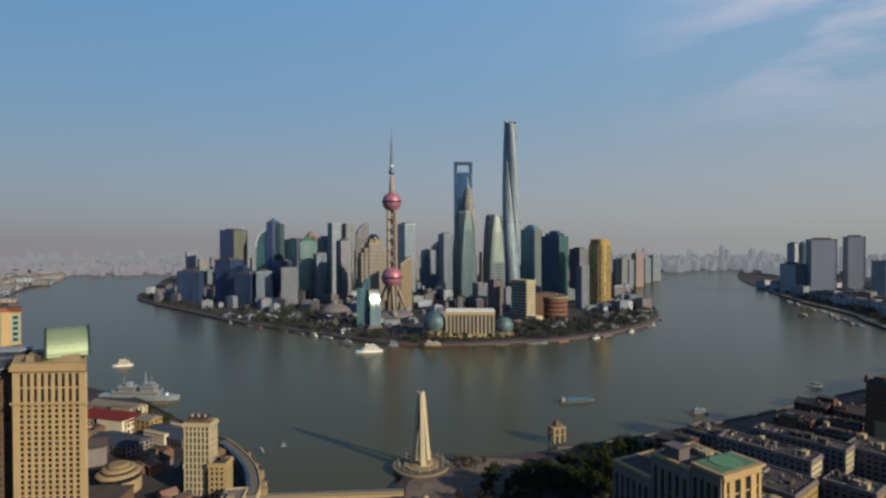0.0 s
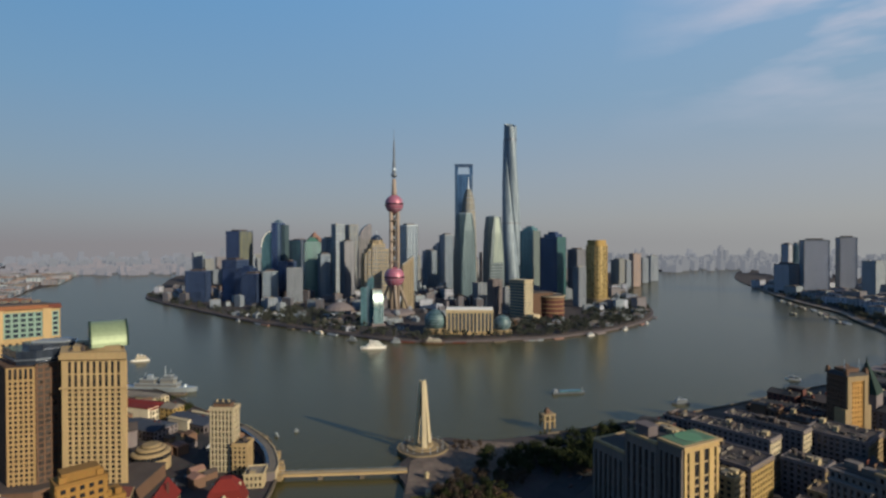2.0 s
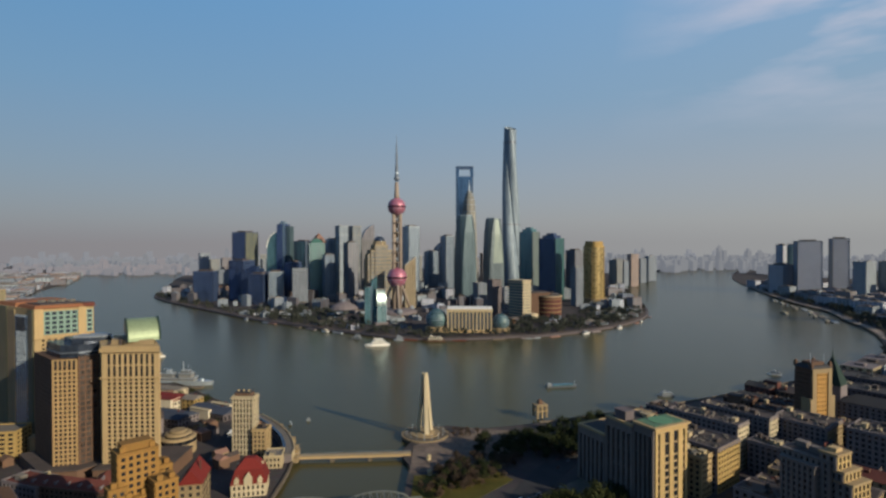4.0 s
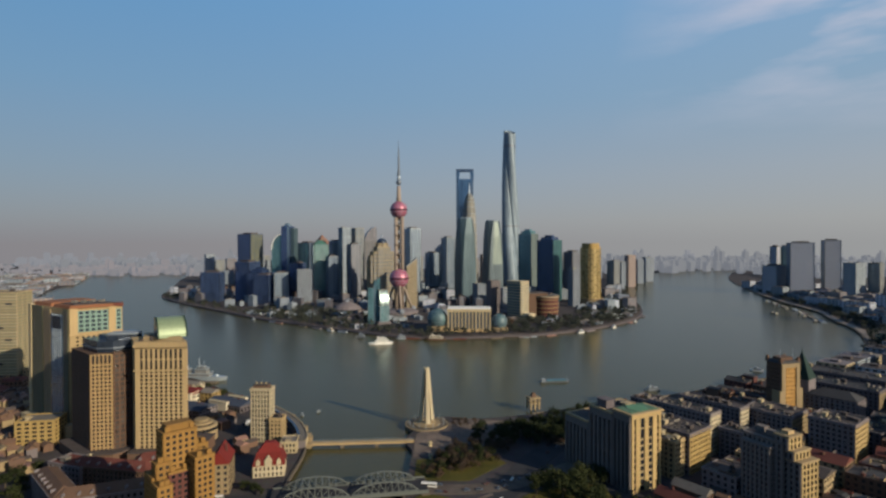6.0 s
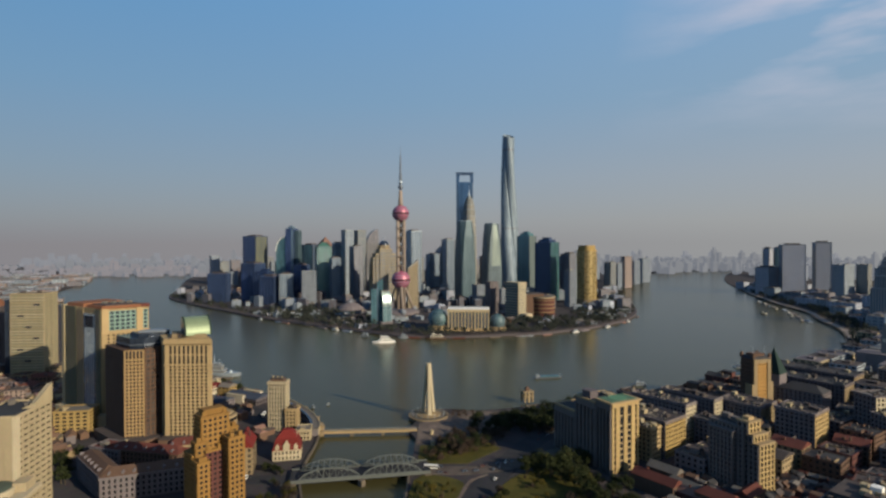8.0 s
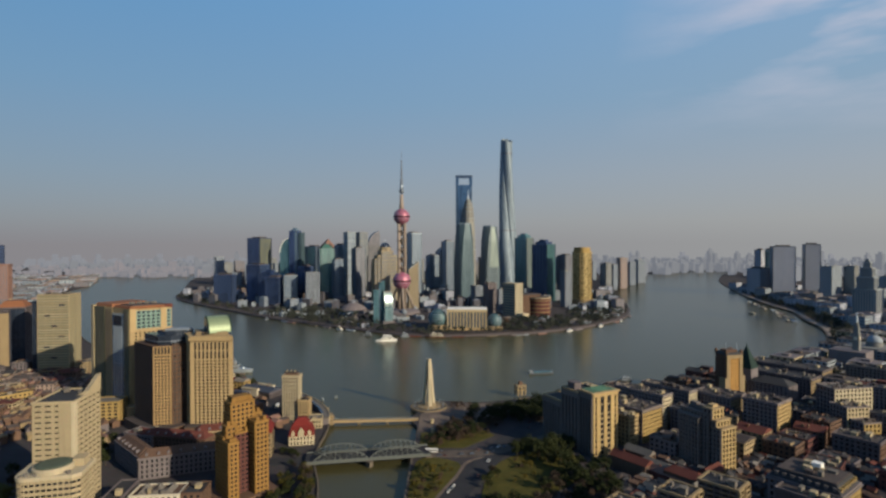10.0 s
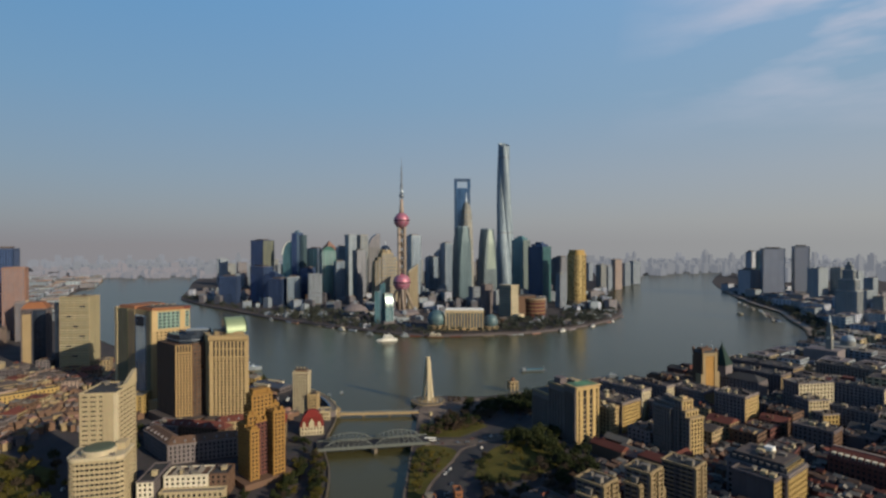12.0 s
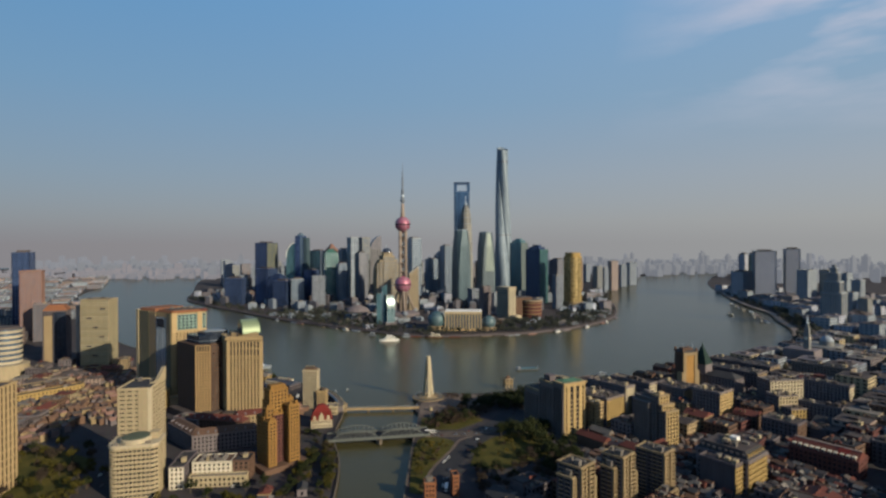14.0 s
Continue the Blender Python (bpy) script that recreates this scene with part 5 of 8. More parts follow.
def crowned_tower():
    """Brown tower of angled faces: shaded window wall, lit window strip, dark glass bay, glass crown."""
    ob = thing("office_tower", "brown stone office tower with dark glass bay and glass crown", "tower", -294, 322, 3.0, 0)
    A, B, C, D, E = (-36, 30), (0, 0), (16.5, 4.0), (36, 26), (4, 72)
    h = 89.0
    part("wall", Shape().prism([A, B, C, D, E], -1, h), BROWN, ob)
    relief, side, left = Shape(), Shape(), Shape()
    # strip's brighter peach beside the brown walls imitates sun on one face
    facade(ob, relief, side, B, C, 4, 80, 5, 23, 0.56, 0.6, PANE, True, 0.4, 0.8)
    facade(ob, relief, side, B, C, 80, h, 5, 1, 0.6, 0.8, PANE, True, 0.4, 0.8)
    part("facade_relief", relief, PEACH, ob, "window strip in a sun-bright peach", "stuff")
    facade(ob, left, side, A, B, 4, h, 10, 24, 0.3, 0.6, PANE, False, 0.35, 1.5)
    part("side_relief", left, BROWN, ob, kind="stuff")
    part("side_glazing", side, PANE, ob, kind="stuff")
    bay = part("glass_bay", Shape().wallbox(C, D, 0.3, 29.0, -1, h + 2, -2, 0.8), UMBERGLASS, ob, "dark umber window bay")
    for z in range(4, 90, 4):
        part("bay_band", Shape().wallbox(C, D, 0.2, 29.3, z, z + 1.1, 0.2, 1.1), BROWN, bay)
    for k in range(8):
        part("bay_pier", Shape().wallbox(C, D, 0.3 + k * 4.0, 1.3 + k * 4.0, 0, h + 2, 0.2, 1.3), BROWN, bay)
    crown = part("crown", Shape().prism([(-22, 24), (2, 6), (14, 9), (34, 27), (8, 60)], h, h + 10), DARKGLASS, ob, "dark glass crown")
    part("crown_ledge", Shape().prism([(-24, 25), (2, 4.5), (14.5, 7.5), (35.5, 27), (8, 61)], h + 3.5, h + 4.3), DARKSTEEL, crown)
    part("crown_top", Shape().prism([(-8, 24), (6, 13), (14, 15), (28, 28), (8, 50)], h + 10, h + 13.5), DARKGLASS, ob)
    part("crown_plate", Shape().box(2, 20, h + 13.5, 26, 32, h + 14.6), PALE, ob, "pale roof plate")
    part("podium", Shape().prism([(-44, 24), (-2, -10), (22, -6), (44, 22), (4, 70)], -1, 8), BROWN, ob)
    part("podium_roof", Shape().prism([(-45, 24), (-2, -11), (23, -7), (45, 22), (4, 71)], 8, 8.7), GREYROOF, ob)


crowned_tower()


def teal_tower():
    """Two joined slabs: a cream lit face with teal upper windows, and a dim glass face with a pale edge."""
    ob = thing("hotel_tower", "cream hotel tower with blue glass flank and orange roof edge", "tower", -352, 381, 3.0, 0)
    A, B, C, D = (-68, 40), (-1, 1), (33, 28), (-38, 72)
    h = 120.0
    part("wall", Shape().prism([A, B, C, D], -1, h), CREAM, ob)
    relief, side, teal = Shape(), Shape(), Shape()
    facade(ob, relief, side, B, C, 2, 94, 8, 25, 0.45, 0.5, PANE, True, 0.5, 4.0)
    part("facade_relief", relief, CREAM, ob, kind="stuff")

    def along(t):
        return (B[0] + (C[0] - B[0]) * t, B[1] + (C[1] - B[1]) * t)
    facade(ob, teal, side, along(0.15), along(0.73), 97, 117.5, 5, 5, 0.66, 0.62, DARKGLASS, True, 0.5, 0.4)
    part("top_relief", teal, TEALFRAME, ob, "pale teal window grid", "stuff")
    last = Shape()
    facade(ob, last, side, along(0.87), along(0.98), 97, 117.5, 1, 5, 0.8, 0.62, DARKGLASS, True, 0.5, 0.4)
    part("top_relief", last, TEALFRAME, ob, "pale teal window grid", "stuff")
    for t0, t1 in ((0, 0.15), (0.73, 0.87)):
        part("top_pier", Shape().wallbox(along(t0), along(t1), 0, 43.42 * (t1 - t0), 94, h, -0.2, 1.5), CREAM, ob)
    part("ledge", Shape().wallbox(B, C, -0.5, 43.9, 94, 96, -0.2, 1.3), CREAM, ob)
    part("end_bay", Shape().wallbox(A, B, -1.0, 4.5, -1, h + 1, -5, 1.6), OFFWHITE, ob, "pale stone end strip")
    for s0, s1, z1, mat, lb in ((4.5, 27, h, OLIVESTONE, "dull olive stone strip"), (28.5, 42.5, h - 2, TAN, "dull tan stone strip"), (67.5, 76.0, h - 1, OLIVESTONE, "dull olive stone strip")):
        g = part("stone_strip", Shape().wallbox(A, B, s0, s1, 0, z1, -0.5, 0.8), mat, ob, lb)
        for k in range(1, 4):
            q = s0 + (s1 - s0) * k / 4
            part("groove", Shape().wallbox(A, B, q - 0.25, q + 0.25, 0, z1 - 2, 0.5, 0.9), DARKGREY, g)
    g = part("glass_strip", Shape().wallbox(A, B, 43.5, 66.5, 0, 114, -0.5, 0.8), GREYGLASS, ob, "blue-grey glass strip")
    for z in range(8, 114, 8):
        part("floor_line", Shape().wallbox(A, B, 43.4, 66.6, z, z + 0.5, 0, 1.0), DARKSTEEL, g)
    for k in range(1, 6):
        q = 43.5 + 23 * k / 6
        part("mullion", Shape().wallbox(A, B, q - 0.3, q + 0.3, 0, 114, 0, 1.15), STEEL, g)
    part("glass_head", Shape().wallbox(A, B, 47, 63, 100, 112, 0.7, 1.3), DARKGLASS, g, "darker panel at the head of the glass strip")
    part("side_glazing", side, PANE, ob, kind="stuff")
    part("roof_edge", Shape().prism([(-30, 19), (0, -0.5), (35, 28), (-6, 54)], h, h + 2.8, 0.93), ORANGETILE, ob, "orange-tiled roof edge")
    part("roof_edge", Shape().prism([(-66, 41), (-34, 21.5), (-14, 62), (-42, 79)], h, h + 3.2, 0.93), ORANGETILE, ob, "orange-tiled roof edge")
    part("roof", Shape().prism([(-24, 22), (0, 6), (27, 28), (-6, 48)], h + 2.8, h + 3.6), GREYROOF, ob)
    part("roof_edge_end", Shape().wallbox(B, C, 36, 44, h, h + 3.2, -8, 1.6), REDTILE, ob, "dark red roof end")
    for i in range(4):
        box_part("rooftop_unit", ob, PALEROOF, -14 + i * 7, 22 + i * 3, h + 3.6, -10 + i * 7, 27 + i * 3, h + 5.6)
    part("podium", Shape().prism([(-74, 34), (2, -10), (42, 30), (-38, 78)], -1, 12), OFFWHITE, ob)


teal_tower()

# the two white buildings before them
ob = tower_block("apartment_tower", "tall off-white apartment slab with a rising corner parapet", "apartment tower", -276, 138, 26, 36, 85, 8, OFFWHITE, DARKROOF,
                 floor=3.6, bay=6.4, wf=0.68, hf=0.27, singles=(0,), units=2, deep=0.35)
part("parapet_horn", Shape().hex8([(18, 18, 85), (26.6, 18, 85), (26.6, 36.6, 85), (18, 36.6, 85), (23, 18, 87), (26.6, 18, 88.5), (26.6, 36.6, 97), (23, 36.6, 96)]), OFFWHITE, ob)
part("blank_bay", Shape().box(16.6, -0.75, 0, 24.8, -0.2, 85.2), OFFWHITE, ob, "plain rendered bay")
part("corner_fin", Shape().box(24.8, -0.9, 0, 26.9, 3, 85.5), WHITE, ob)


def round_block(x, y):
    ob = thing("office_block", "white banded office block with rounded corner and roof drum", "office block", x, y, 3.0, 14)
    arc = [(8 - 8 * math.cos(radians(a)), 8 - 8 * math.sin(radians(a))) for a in range(0, 91, 15)]
    o = arc + [(34, 0), (38, 3), (38, 26), (0, 26)]
    n = len(o)
    part("core", Shape().prism([(19 + (px - 19) * 0.975, 13 + (py - 13) * 0.975) for px, py in o], -1, 44), PANE, ob, "dark window bands")
    for j in range(12):
        z = j * 3.7
        part("band", Shape().prism(o, z - (1 if j == 0 else 0), z + 2.0), OFFWHITE, ob)
    for e in range(n):
        p0, p1 = o[e], o[(e + 1) % n]
        ln = math.hypot(p1[0] - p0[0], p1[1] - p0[1])
        k = max(1, round(ln / 3.4))
        for i in range(k):
            s = (i + 0.5) * ln / k
            part("mullion", Shape().wallbox(p0, p1, s - 0.3, s + 0.3, 0, 43, -0.8, 0.06), OFFWHITE, ob)
    part("cornice", Shape().prism([(19 + (px - 19) * 1.03, 13 + (py - 13) * 1.03) for px, py in o], 42.7, 45), WHITE, ob)
    part("drum_rim", Shape().lathe([(11.8, 45), (12, 48), (11.6, 48.6)], 19, 12, 28), WHITE, ob)
    part("drum", Shape().lathe([(10.6, 48.6), (10.6, 49.2), (8, 49.8)], 19, 12, 28), GREENGREY, ob, "grey-green drum roof")
    for k in range(10):
        part("rooftop_unit", Shape().box(3 + k * 3.1, 1.5 + (k % 3) * 1.2, 45, 4.4 + k * 3.1, 3.2 + (k % 3) * 1.2, 46.2 + (k % 2) * 0.8), PALEROOF, ob)
    part("lift_house", Shape().box(29, 14, 45, 36, 24, 50), OFFWHITE, ob)


round_block(-270, 112)

# slim stepped tower by the creek mouth, with its lower wing
ob = tower_block("apartment_tower", "slim pale stone tower with dark top storey and low wing", "apartment tower", -176, 366.5, 18, 10, 48, -3, WHITE, DARKROOF,
                 floor=4.4, bay=3.2, wf=0.5, hf=0.80, singles=(0, 3), units=1, deep=0.4, cornice=0.7)
part("belvedere", Shape().box(2, 1.5, 48.3, 15, 8.5, 51.4), BROWN, ob)
part("belvedere_roof", Shape().box(1.4, 1, 51.4, 15.6, 9, 52.2), DARKROOF, ob)
for bx in (4.0, 8.5, 13.0):
    part("roof_finial", Shape().box(bx - 0.6, 3, 52.2, bx + 0.6, 4.2, 54.0), OFFWHITE, ob)
ob = tower_block("apartment_wing", "low pale stone wing beside a slim tower", "apartment wing", -157.5, 362, 11, 12, 22, 0, CREAM, DARKROOF, floor=3.3, bay=3.2, wf=0.5, hf=0.6, singles=(0,), units=1, cornice=0.5)


def stepped_mansions(x, y, rz):
    """Orange-brown brick apartment house of stepped wings round a tall middle."""
    ob = thing("apartment_house", "orange-brown brick apartment house stepping up in wings to a tall centre", "apartment house", x, y, 3.0, rz)
    blocks = [(-15, -4, 15, 14, 72), (-22, -6, -9, 6, 56), (9, -6, 22, 6, 56), (-25, -20, -13, -2, 46), (7, -24, 24, -4, 58), (-24.4, -3, -14, 20, 48), (14, 2, 28, 22, 60), (-12, -9, 6.8, 0, 50), (-12, 12, 12, 26, 60)]
    for i, (x0, y0, x1, y1, h) in enumerate(blocks):
        x0, y0, x1, y1 = x0 * 0.60, y0 * 0.60, x1 * 0.60, y1 * 0.60
        brick = REDBRICK if i == 7 else ORANGE
        wg = part("wing", Shape().box(x0, y0, -1, x1, y1, h), brick, ob, "darker red-brown middle bay" if i == 7 else "")
        rel, jn = Shape(), Shape()
        o = [(x0, y0), (x1, y0), (x1, y1), (x0, y1)]
        for e in (0, 1, 3):
            p0, p1 = o[e], o[(e + 1) % 4]
            ln = math.hypot(p1[0] - p0[0], p1[1] - p0[1])
            if ln < 4:
                continue
            facade(wg, rel, jn, p0, p1, 0, h, max(1, round(ln / 3.8)), round(h / 3.4), 0.56, 0.56, PANE, e == 0 and i in (0, 3, 4), 0.5)
        part("facade_relief", rel, brick, wg, kind="stuff")
        if jn.v:
            part("side_glazing", jn, PANE, wg, kind="stuff")
        part("parapet", Shape().box(x0 - 0.5, y0 - 0.5, h, x1 + 0.5, y1 + 0.5, h + 1.4), ORANGE, wg)
        part("pinnacle", Shape().box(x0 + 1, y0 + 0.5, h + 1.4, x0 + 3.5, y0 + 3, h + 4).box(x1 - 3.5, y0 + 0.5, h + 1.4, x1 - 1, y0 + 3, h + 4), ORANGE, wg)
    part("tank_house", Shape().box(-7, -1, 73.4, 7, 7, 77), ORANGE, ob)
    part("podium", Shape().box(-22, -17, -1, 22, 18, 5), BROWN, ob)
    return ob


stepped_mansions(-153, 187, 45)


def hotel_old(x0, y0, x1, y1, d, h, label, wall=GREY, roof=REDTILE, seed=0):
    """Old low wing along a street line, with pitched roof."""
    ln = math.hypot(x1 - x0, y1 - y0)
    rz = math.degrees(math.atan2(y1 - y0, x1 - x0))
    ob = thing("old_hotel_wing", label, "hotel", x0, y0, 3.0, rz)
    o = rect(ln, d)
    part("wall", Shape().prism(o, -1, h), wall, ob)
    rel, jn = Shape(), Shape()
    facade(ob, rel, jn, o[0], o[1], 1, h - 1, max(2, round(ln / 3.8)), round(h / 4.4), 0.42, 0.62, PANE, True, 0.4)
    facade(ob, rel, jn, o[1], o[2], 1, h - 1, max(1, round(d / 3.8)), round(h / 4.4), 0.42, 0.62, PANE, False, 0.4)
    facade(ob, rel, jn, o[3], o[0], 1, h - 1, max(1, round(d / 3.8)), round(h / 4.4), 0.42, 0.62, PANE, False, 0.4)
    part("facade_relief", rel, wall, ob, kind="stuff")
    part("side_glazing", jn, PANE, ob, kind="stuff")
    part("cornice", Shape().box(-0.8, -0.9, h - 0.8, ln + 0.8, d + 0.8, h + 0.3), wall, ob)
    part("roof", Shape().gable(0, 0, ln, d, h + 0.3, h + 5.0, 0.4, 0.8), roof, ob)
    r = random.Random(seed)
    for i in range(int(ln / 9)):
        s = (i + 0.5) * 9 + r.uniform(-1, 1)
        part("dormer", Shape().box(s - 0.9, 1.0, h + 0.3, s + 0.9, 3.5, h + 2.4).gable(s - 0.9, 0.9, s + 0.9, 3.6, h + 2.4, h + 3.3, 0.2), GREY, ob)
    return ob


hotel_old(-292, 255, -249, 216, 15, 18, "grey old hotel wing with brown roof", GREY, BROWN, 1)
hotel_old(-247, 213, -188, 236, 15, 18, "grey old hotel wing with brown roof", GREY, BROWN, 2)
hotel_old(-278, 275, -215, 262, 14, 16, "brown old hotel wing with red tiled roof", BROWN, REDTILE, 3)
hotel_old(-228, 270, -190, 285, 14, 19, "tan old wing with bright red roof", TAN, REDTILE, 4)
tower_block("low_block", "flat-roofed grey block with red-edged roof terrace", "building", -300, 282, 34, 18, 15, -20, GREY, REDTILE, units=3, bay=4)


def consulate(x, y, rz):
    """White villa with red mansard roof and a white gable."""
    ob = thing("villa", "white villa with steep red roof and white gables by the bridge", "villa", x, y, 3.0, rz)
    o = rect(23, 18)
    part("wall", Shape().prism(o, -1, 9), WHITE, ob)
    rel, jn = Shape(), Shape()
    facade(ob, rel, jn, o[0], o[1], 0, 8.7, 7, 2, 0.45, 0.6, PANE, True, 0.35)
    facade(ob, rel, jn, o[1], o[2], 0, 8.7, 5, 2, 0.45, 0.6, PANE, True, 0.35)
    facade(ob, rel, jn, o[3], o[0], 0, 8.7, 5, 2, 0.45, 0.6, PANE, False, 0.35)
    part("facade_relief", rel, WHITE, ob, kind="stuff")
    part("side_glazing", jn, PANE, ob, kind="stuff")
    part("roof", Shape().prism(rect(24.4, 19.4, -0.7, -0.7), 9, 18.5, 0.74), VILLARED, ob, "steep red mansard roof")
    part("roof_top", Shape().prism(rect(17.8, 14.0, 2.6, 2.0), 18.5, 24.5, 0.4), VILLARED, ob)
    part("great_gable", Shape().box(8.6, -1.0, 8.5, 14.0, 4, 12.8).gable(8.6, -1.2, 14.0, 7, 12.8, 17.0, 0.3), WHITE, ob, "tall white gable front")
    for gx in (2.0, 17.5):
        part("gable", Shape().box(gx, -0.6, 8.5, gx + 3.2, 3, 12).gable(gx, -0.8, gx + 3.2, 5, 12, 14.4, 0.2), WHITE, ob, "white gable front")
    for cx in (3, 19):
        part("chimney", Shape().box(cx, 9, 14, cx + 1.4, 10.4, 20.5), WHITE, ob)


consulate(-146.5, 289, 12)


def terminal(pts, w, h):
    """Long curved hall: grey roof between a dark glass strip and a pale outer parapet, huts along its outer side."""
    line = smooth_line(pts, 6)
    ob = thing("terminal", "curved grey-roofed riverside terminal with dark glass strip", "terminal", 0, 0, 3.0, 0)

    def aside(k):
        out = []
        for i, p in enumerate(line):
            q, r = line[max(0, i - 1)], line[min(len(line) - 1, i + 1)]
            ln = math.hypot(r[0] - q[0], r[1] - q[1])
            out.append((p[0] - (r[1] - q[1]) / ln * k, p[1] + (r[0] - q[0]) / ln * k))
        return out
    part("wall", ribbon(line, w, -1, h), GREY, ob)
    part("roof", ribbon(aside(w * 0.12), w * 0.7, h, h + 1.0), PALEROOF, ob, "grey standing-seam roof")
    part("glass_strip", ribbon(aside(-w * 0.36), w * 0.26, h, h + 2.0), DARKGLASS, ob, "dark glazed roof strip")
    part("parapet", ribbon(aside(w * 0.5), 0.9, 0, h + 1.8), OFFWHITE, ob, "pale outer parapet")
    for i, (x, y) in enumerate(aside(w * 0.5 + 2.6)):
        if i % 3 == 1:
            hh = (3.2, 4.6, 2.6, 5.4)[i % 4]
            part("hut", Shape().box(x - 2.0, y - 2.2, -1, x + 1.6, y + 2.0, hh).box(x - 2.3, y - 2.5, hh, x + 1.9, y + 2.3, hh + 0.4), (TAN, GREY, OFFWHITE)[i % 3 - 1], ob)


terminal([(-184, 448), (-163, 425), (-142, 395), (-129, 366), (-126, 350)], 9, 6)
tower_block("pump_house", "small pale waterside block", "building", -140, 338, 13, 16, 9, 8, OFFWHITE, PALEROOF, units=2)

tower_block("terrace_row", "long yellow plastered terrace under a dark roof", "terrace", -552, 372, 78, 14, 13, 52, YELLOW, DARKROOF, floor=4.0, bay=4.5, wf=0.45, hf=0.5, units=2)
tower_block("terrace_row", "long tan plastered terrace under a dark roof", "terrace", -590, 420, 70, 14, 11, 50, TAN, DARKROOF, floor=4.0, bay=4.5, wf=0.45, hf=0.5, units=2)
plain_block("town_house", "tall narrow house under a steep red tiled roof", "house", -164, 273, 14, 24, 22, 12, TAN, VILLARED, "", pitched=9.5, floor=3.8)

# ---- the bank south of the creek ----
GRID = 38.0


def corner_hotel(x, y):
    """Tall corner hotel: two lit window bays between piers, long shaded pilastered flank stepping down, green roof deck."""
    ob = thing("hotel_tower", "tan stone corner hotel with window bays and green roof pad", "hotel", x, y, 3.0, 27)
    w, h = 29.0, 57.0
    for nm, y0, y1, x0, hh in (("wall", 0, 17, 0, h), ("middle_wing", 17, 42, -0.6, h - 3), ("rear_wing", 42, 70, -1.2, 40)):
        o = [(x0, y0), (w, y0), (w, y1), (x0, y1)]
        seg = part(nm, Shape().prism(o, -1, hh), CREAM, ob)
        rel, jn = Shape(), Shape()
        n = round((y1 - y0) / 4.6)
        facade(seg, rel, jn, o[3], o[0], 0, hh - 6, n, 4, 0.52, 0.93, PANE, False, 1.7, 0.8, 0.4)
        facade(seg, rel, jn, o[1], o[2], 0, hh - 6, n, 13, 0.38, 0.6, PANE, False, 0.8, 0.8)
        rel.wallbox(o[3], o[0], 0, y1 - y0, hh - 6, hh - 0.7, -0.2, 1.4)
        # flank relief takes a darker grey to imitate the unlit side
        part("flank_relief", rel, SHADESTONE, seg, "stone flank in a shade-dark grey", "stuff")
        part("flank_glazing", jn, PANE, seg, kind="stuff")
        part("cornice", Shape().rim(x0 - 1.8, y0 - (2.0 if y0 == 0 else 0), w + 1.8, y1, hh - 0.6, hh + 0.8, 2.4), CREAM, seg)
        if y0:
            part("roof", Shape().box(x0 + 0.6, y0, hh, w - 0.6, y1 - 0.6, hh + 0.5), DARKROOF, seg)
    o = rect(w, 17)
    # front piers take a brighter gold to imitate sunlight
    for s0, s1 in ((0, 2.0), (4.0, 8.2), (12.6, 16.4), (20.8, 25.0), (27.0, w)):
        part("pier", Shape().wallbox(o[0], o[1], s0, s1, 0, 54, -0.2, 0.8), LITSTONE, ob, "stone pier in a sun-bright golden tone")
    for s0, s1 in ((2.0, 4.0), (25.0, 27.0)):
        part("slot_glass", Shape().wallbox(o[0], o[1], s0, s1, 0, 54, -0.2, 0.1), PANE, ob)
        for j in range(10):
            part("slot_spandrel", Shape().wallbox(o[0], o[1], s0, s1, j * 5.1, j * 5.1 + 1.6, 0.1, 0.4), HAZELBRICK, ob)
    rel = Shape()
    for s0, s1 in ((8.2, 12.6), (16.4, 20.8)):
        facade(ob, rel, rel, (s0, 0), (s1, 0), 0, 38, 1, 8, 0.92, 0.70, PANE, True, 0.25, 0.1)
        facade(ob, rel, rel, (s0, 0), (s1, 0), 38, 54, 1, 2, 0.94, 0.86, PANE, True, 0.25, 0.1)
    part("bay_relief", rel, TAN, ob, "recessed spandrel panels", "stuff")
    part("frieze", Shape().wallbox(o[0], o[1], 0, w, 54, h - 0.6, -0.2, 1.0), LITSTONE, ob, "stone frieze in a sun-bright golden tone")
    part("frieze_moulding", Shape().wallbox(o[0], o[1], -0.3, w + 0.3, 53.7, 54.3, 0.8, 1.3), CREAM, ob)
    part("roof_deck", Shape().box(0.8, 0.8, h, w - 0.8, 16.6, h + 1.0), GREENROOF, ob, "green painted roof deck")
    part("pad_ring", Shape().lathe([(8.3, h + 1.0), (8.3, h + 1.15)], w / 2, 8.6, 28), PALEROOF, ob)
    part("roof_pad", Shape().lathe([(7.9, h + 1.15), (7.9, h + 1.3)], w / 2, 8.6, 28), PADGREEN, ob, "round green landing pad")
    part("turret", Shape().box(1, 26, h - 3, 9, 36, h + 3).box(0.4, 25.4, h + 3, 9.6, 36.6, h + 3.8), DARKGREY, ob)
    roof_clutter(ob, [(10, 18), (28, 18), (28, 41), (10, 41)], h - 2.5, random.Random(3), 4)


corner_hotel(136, 263)


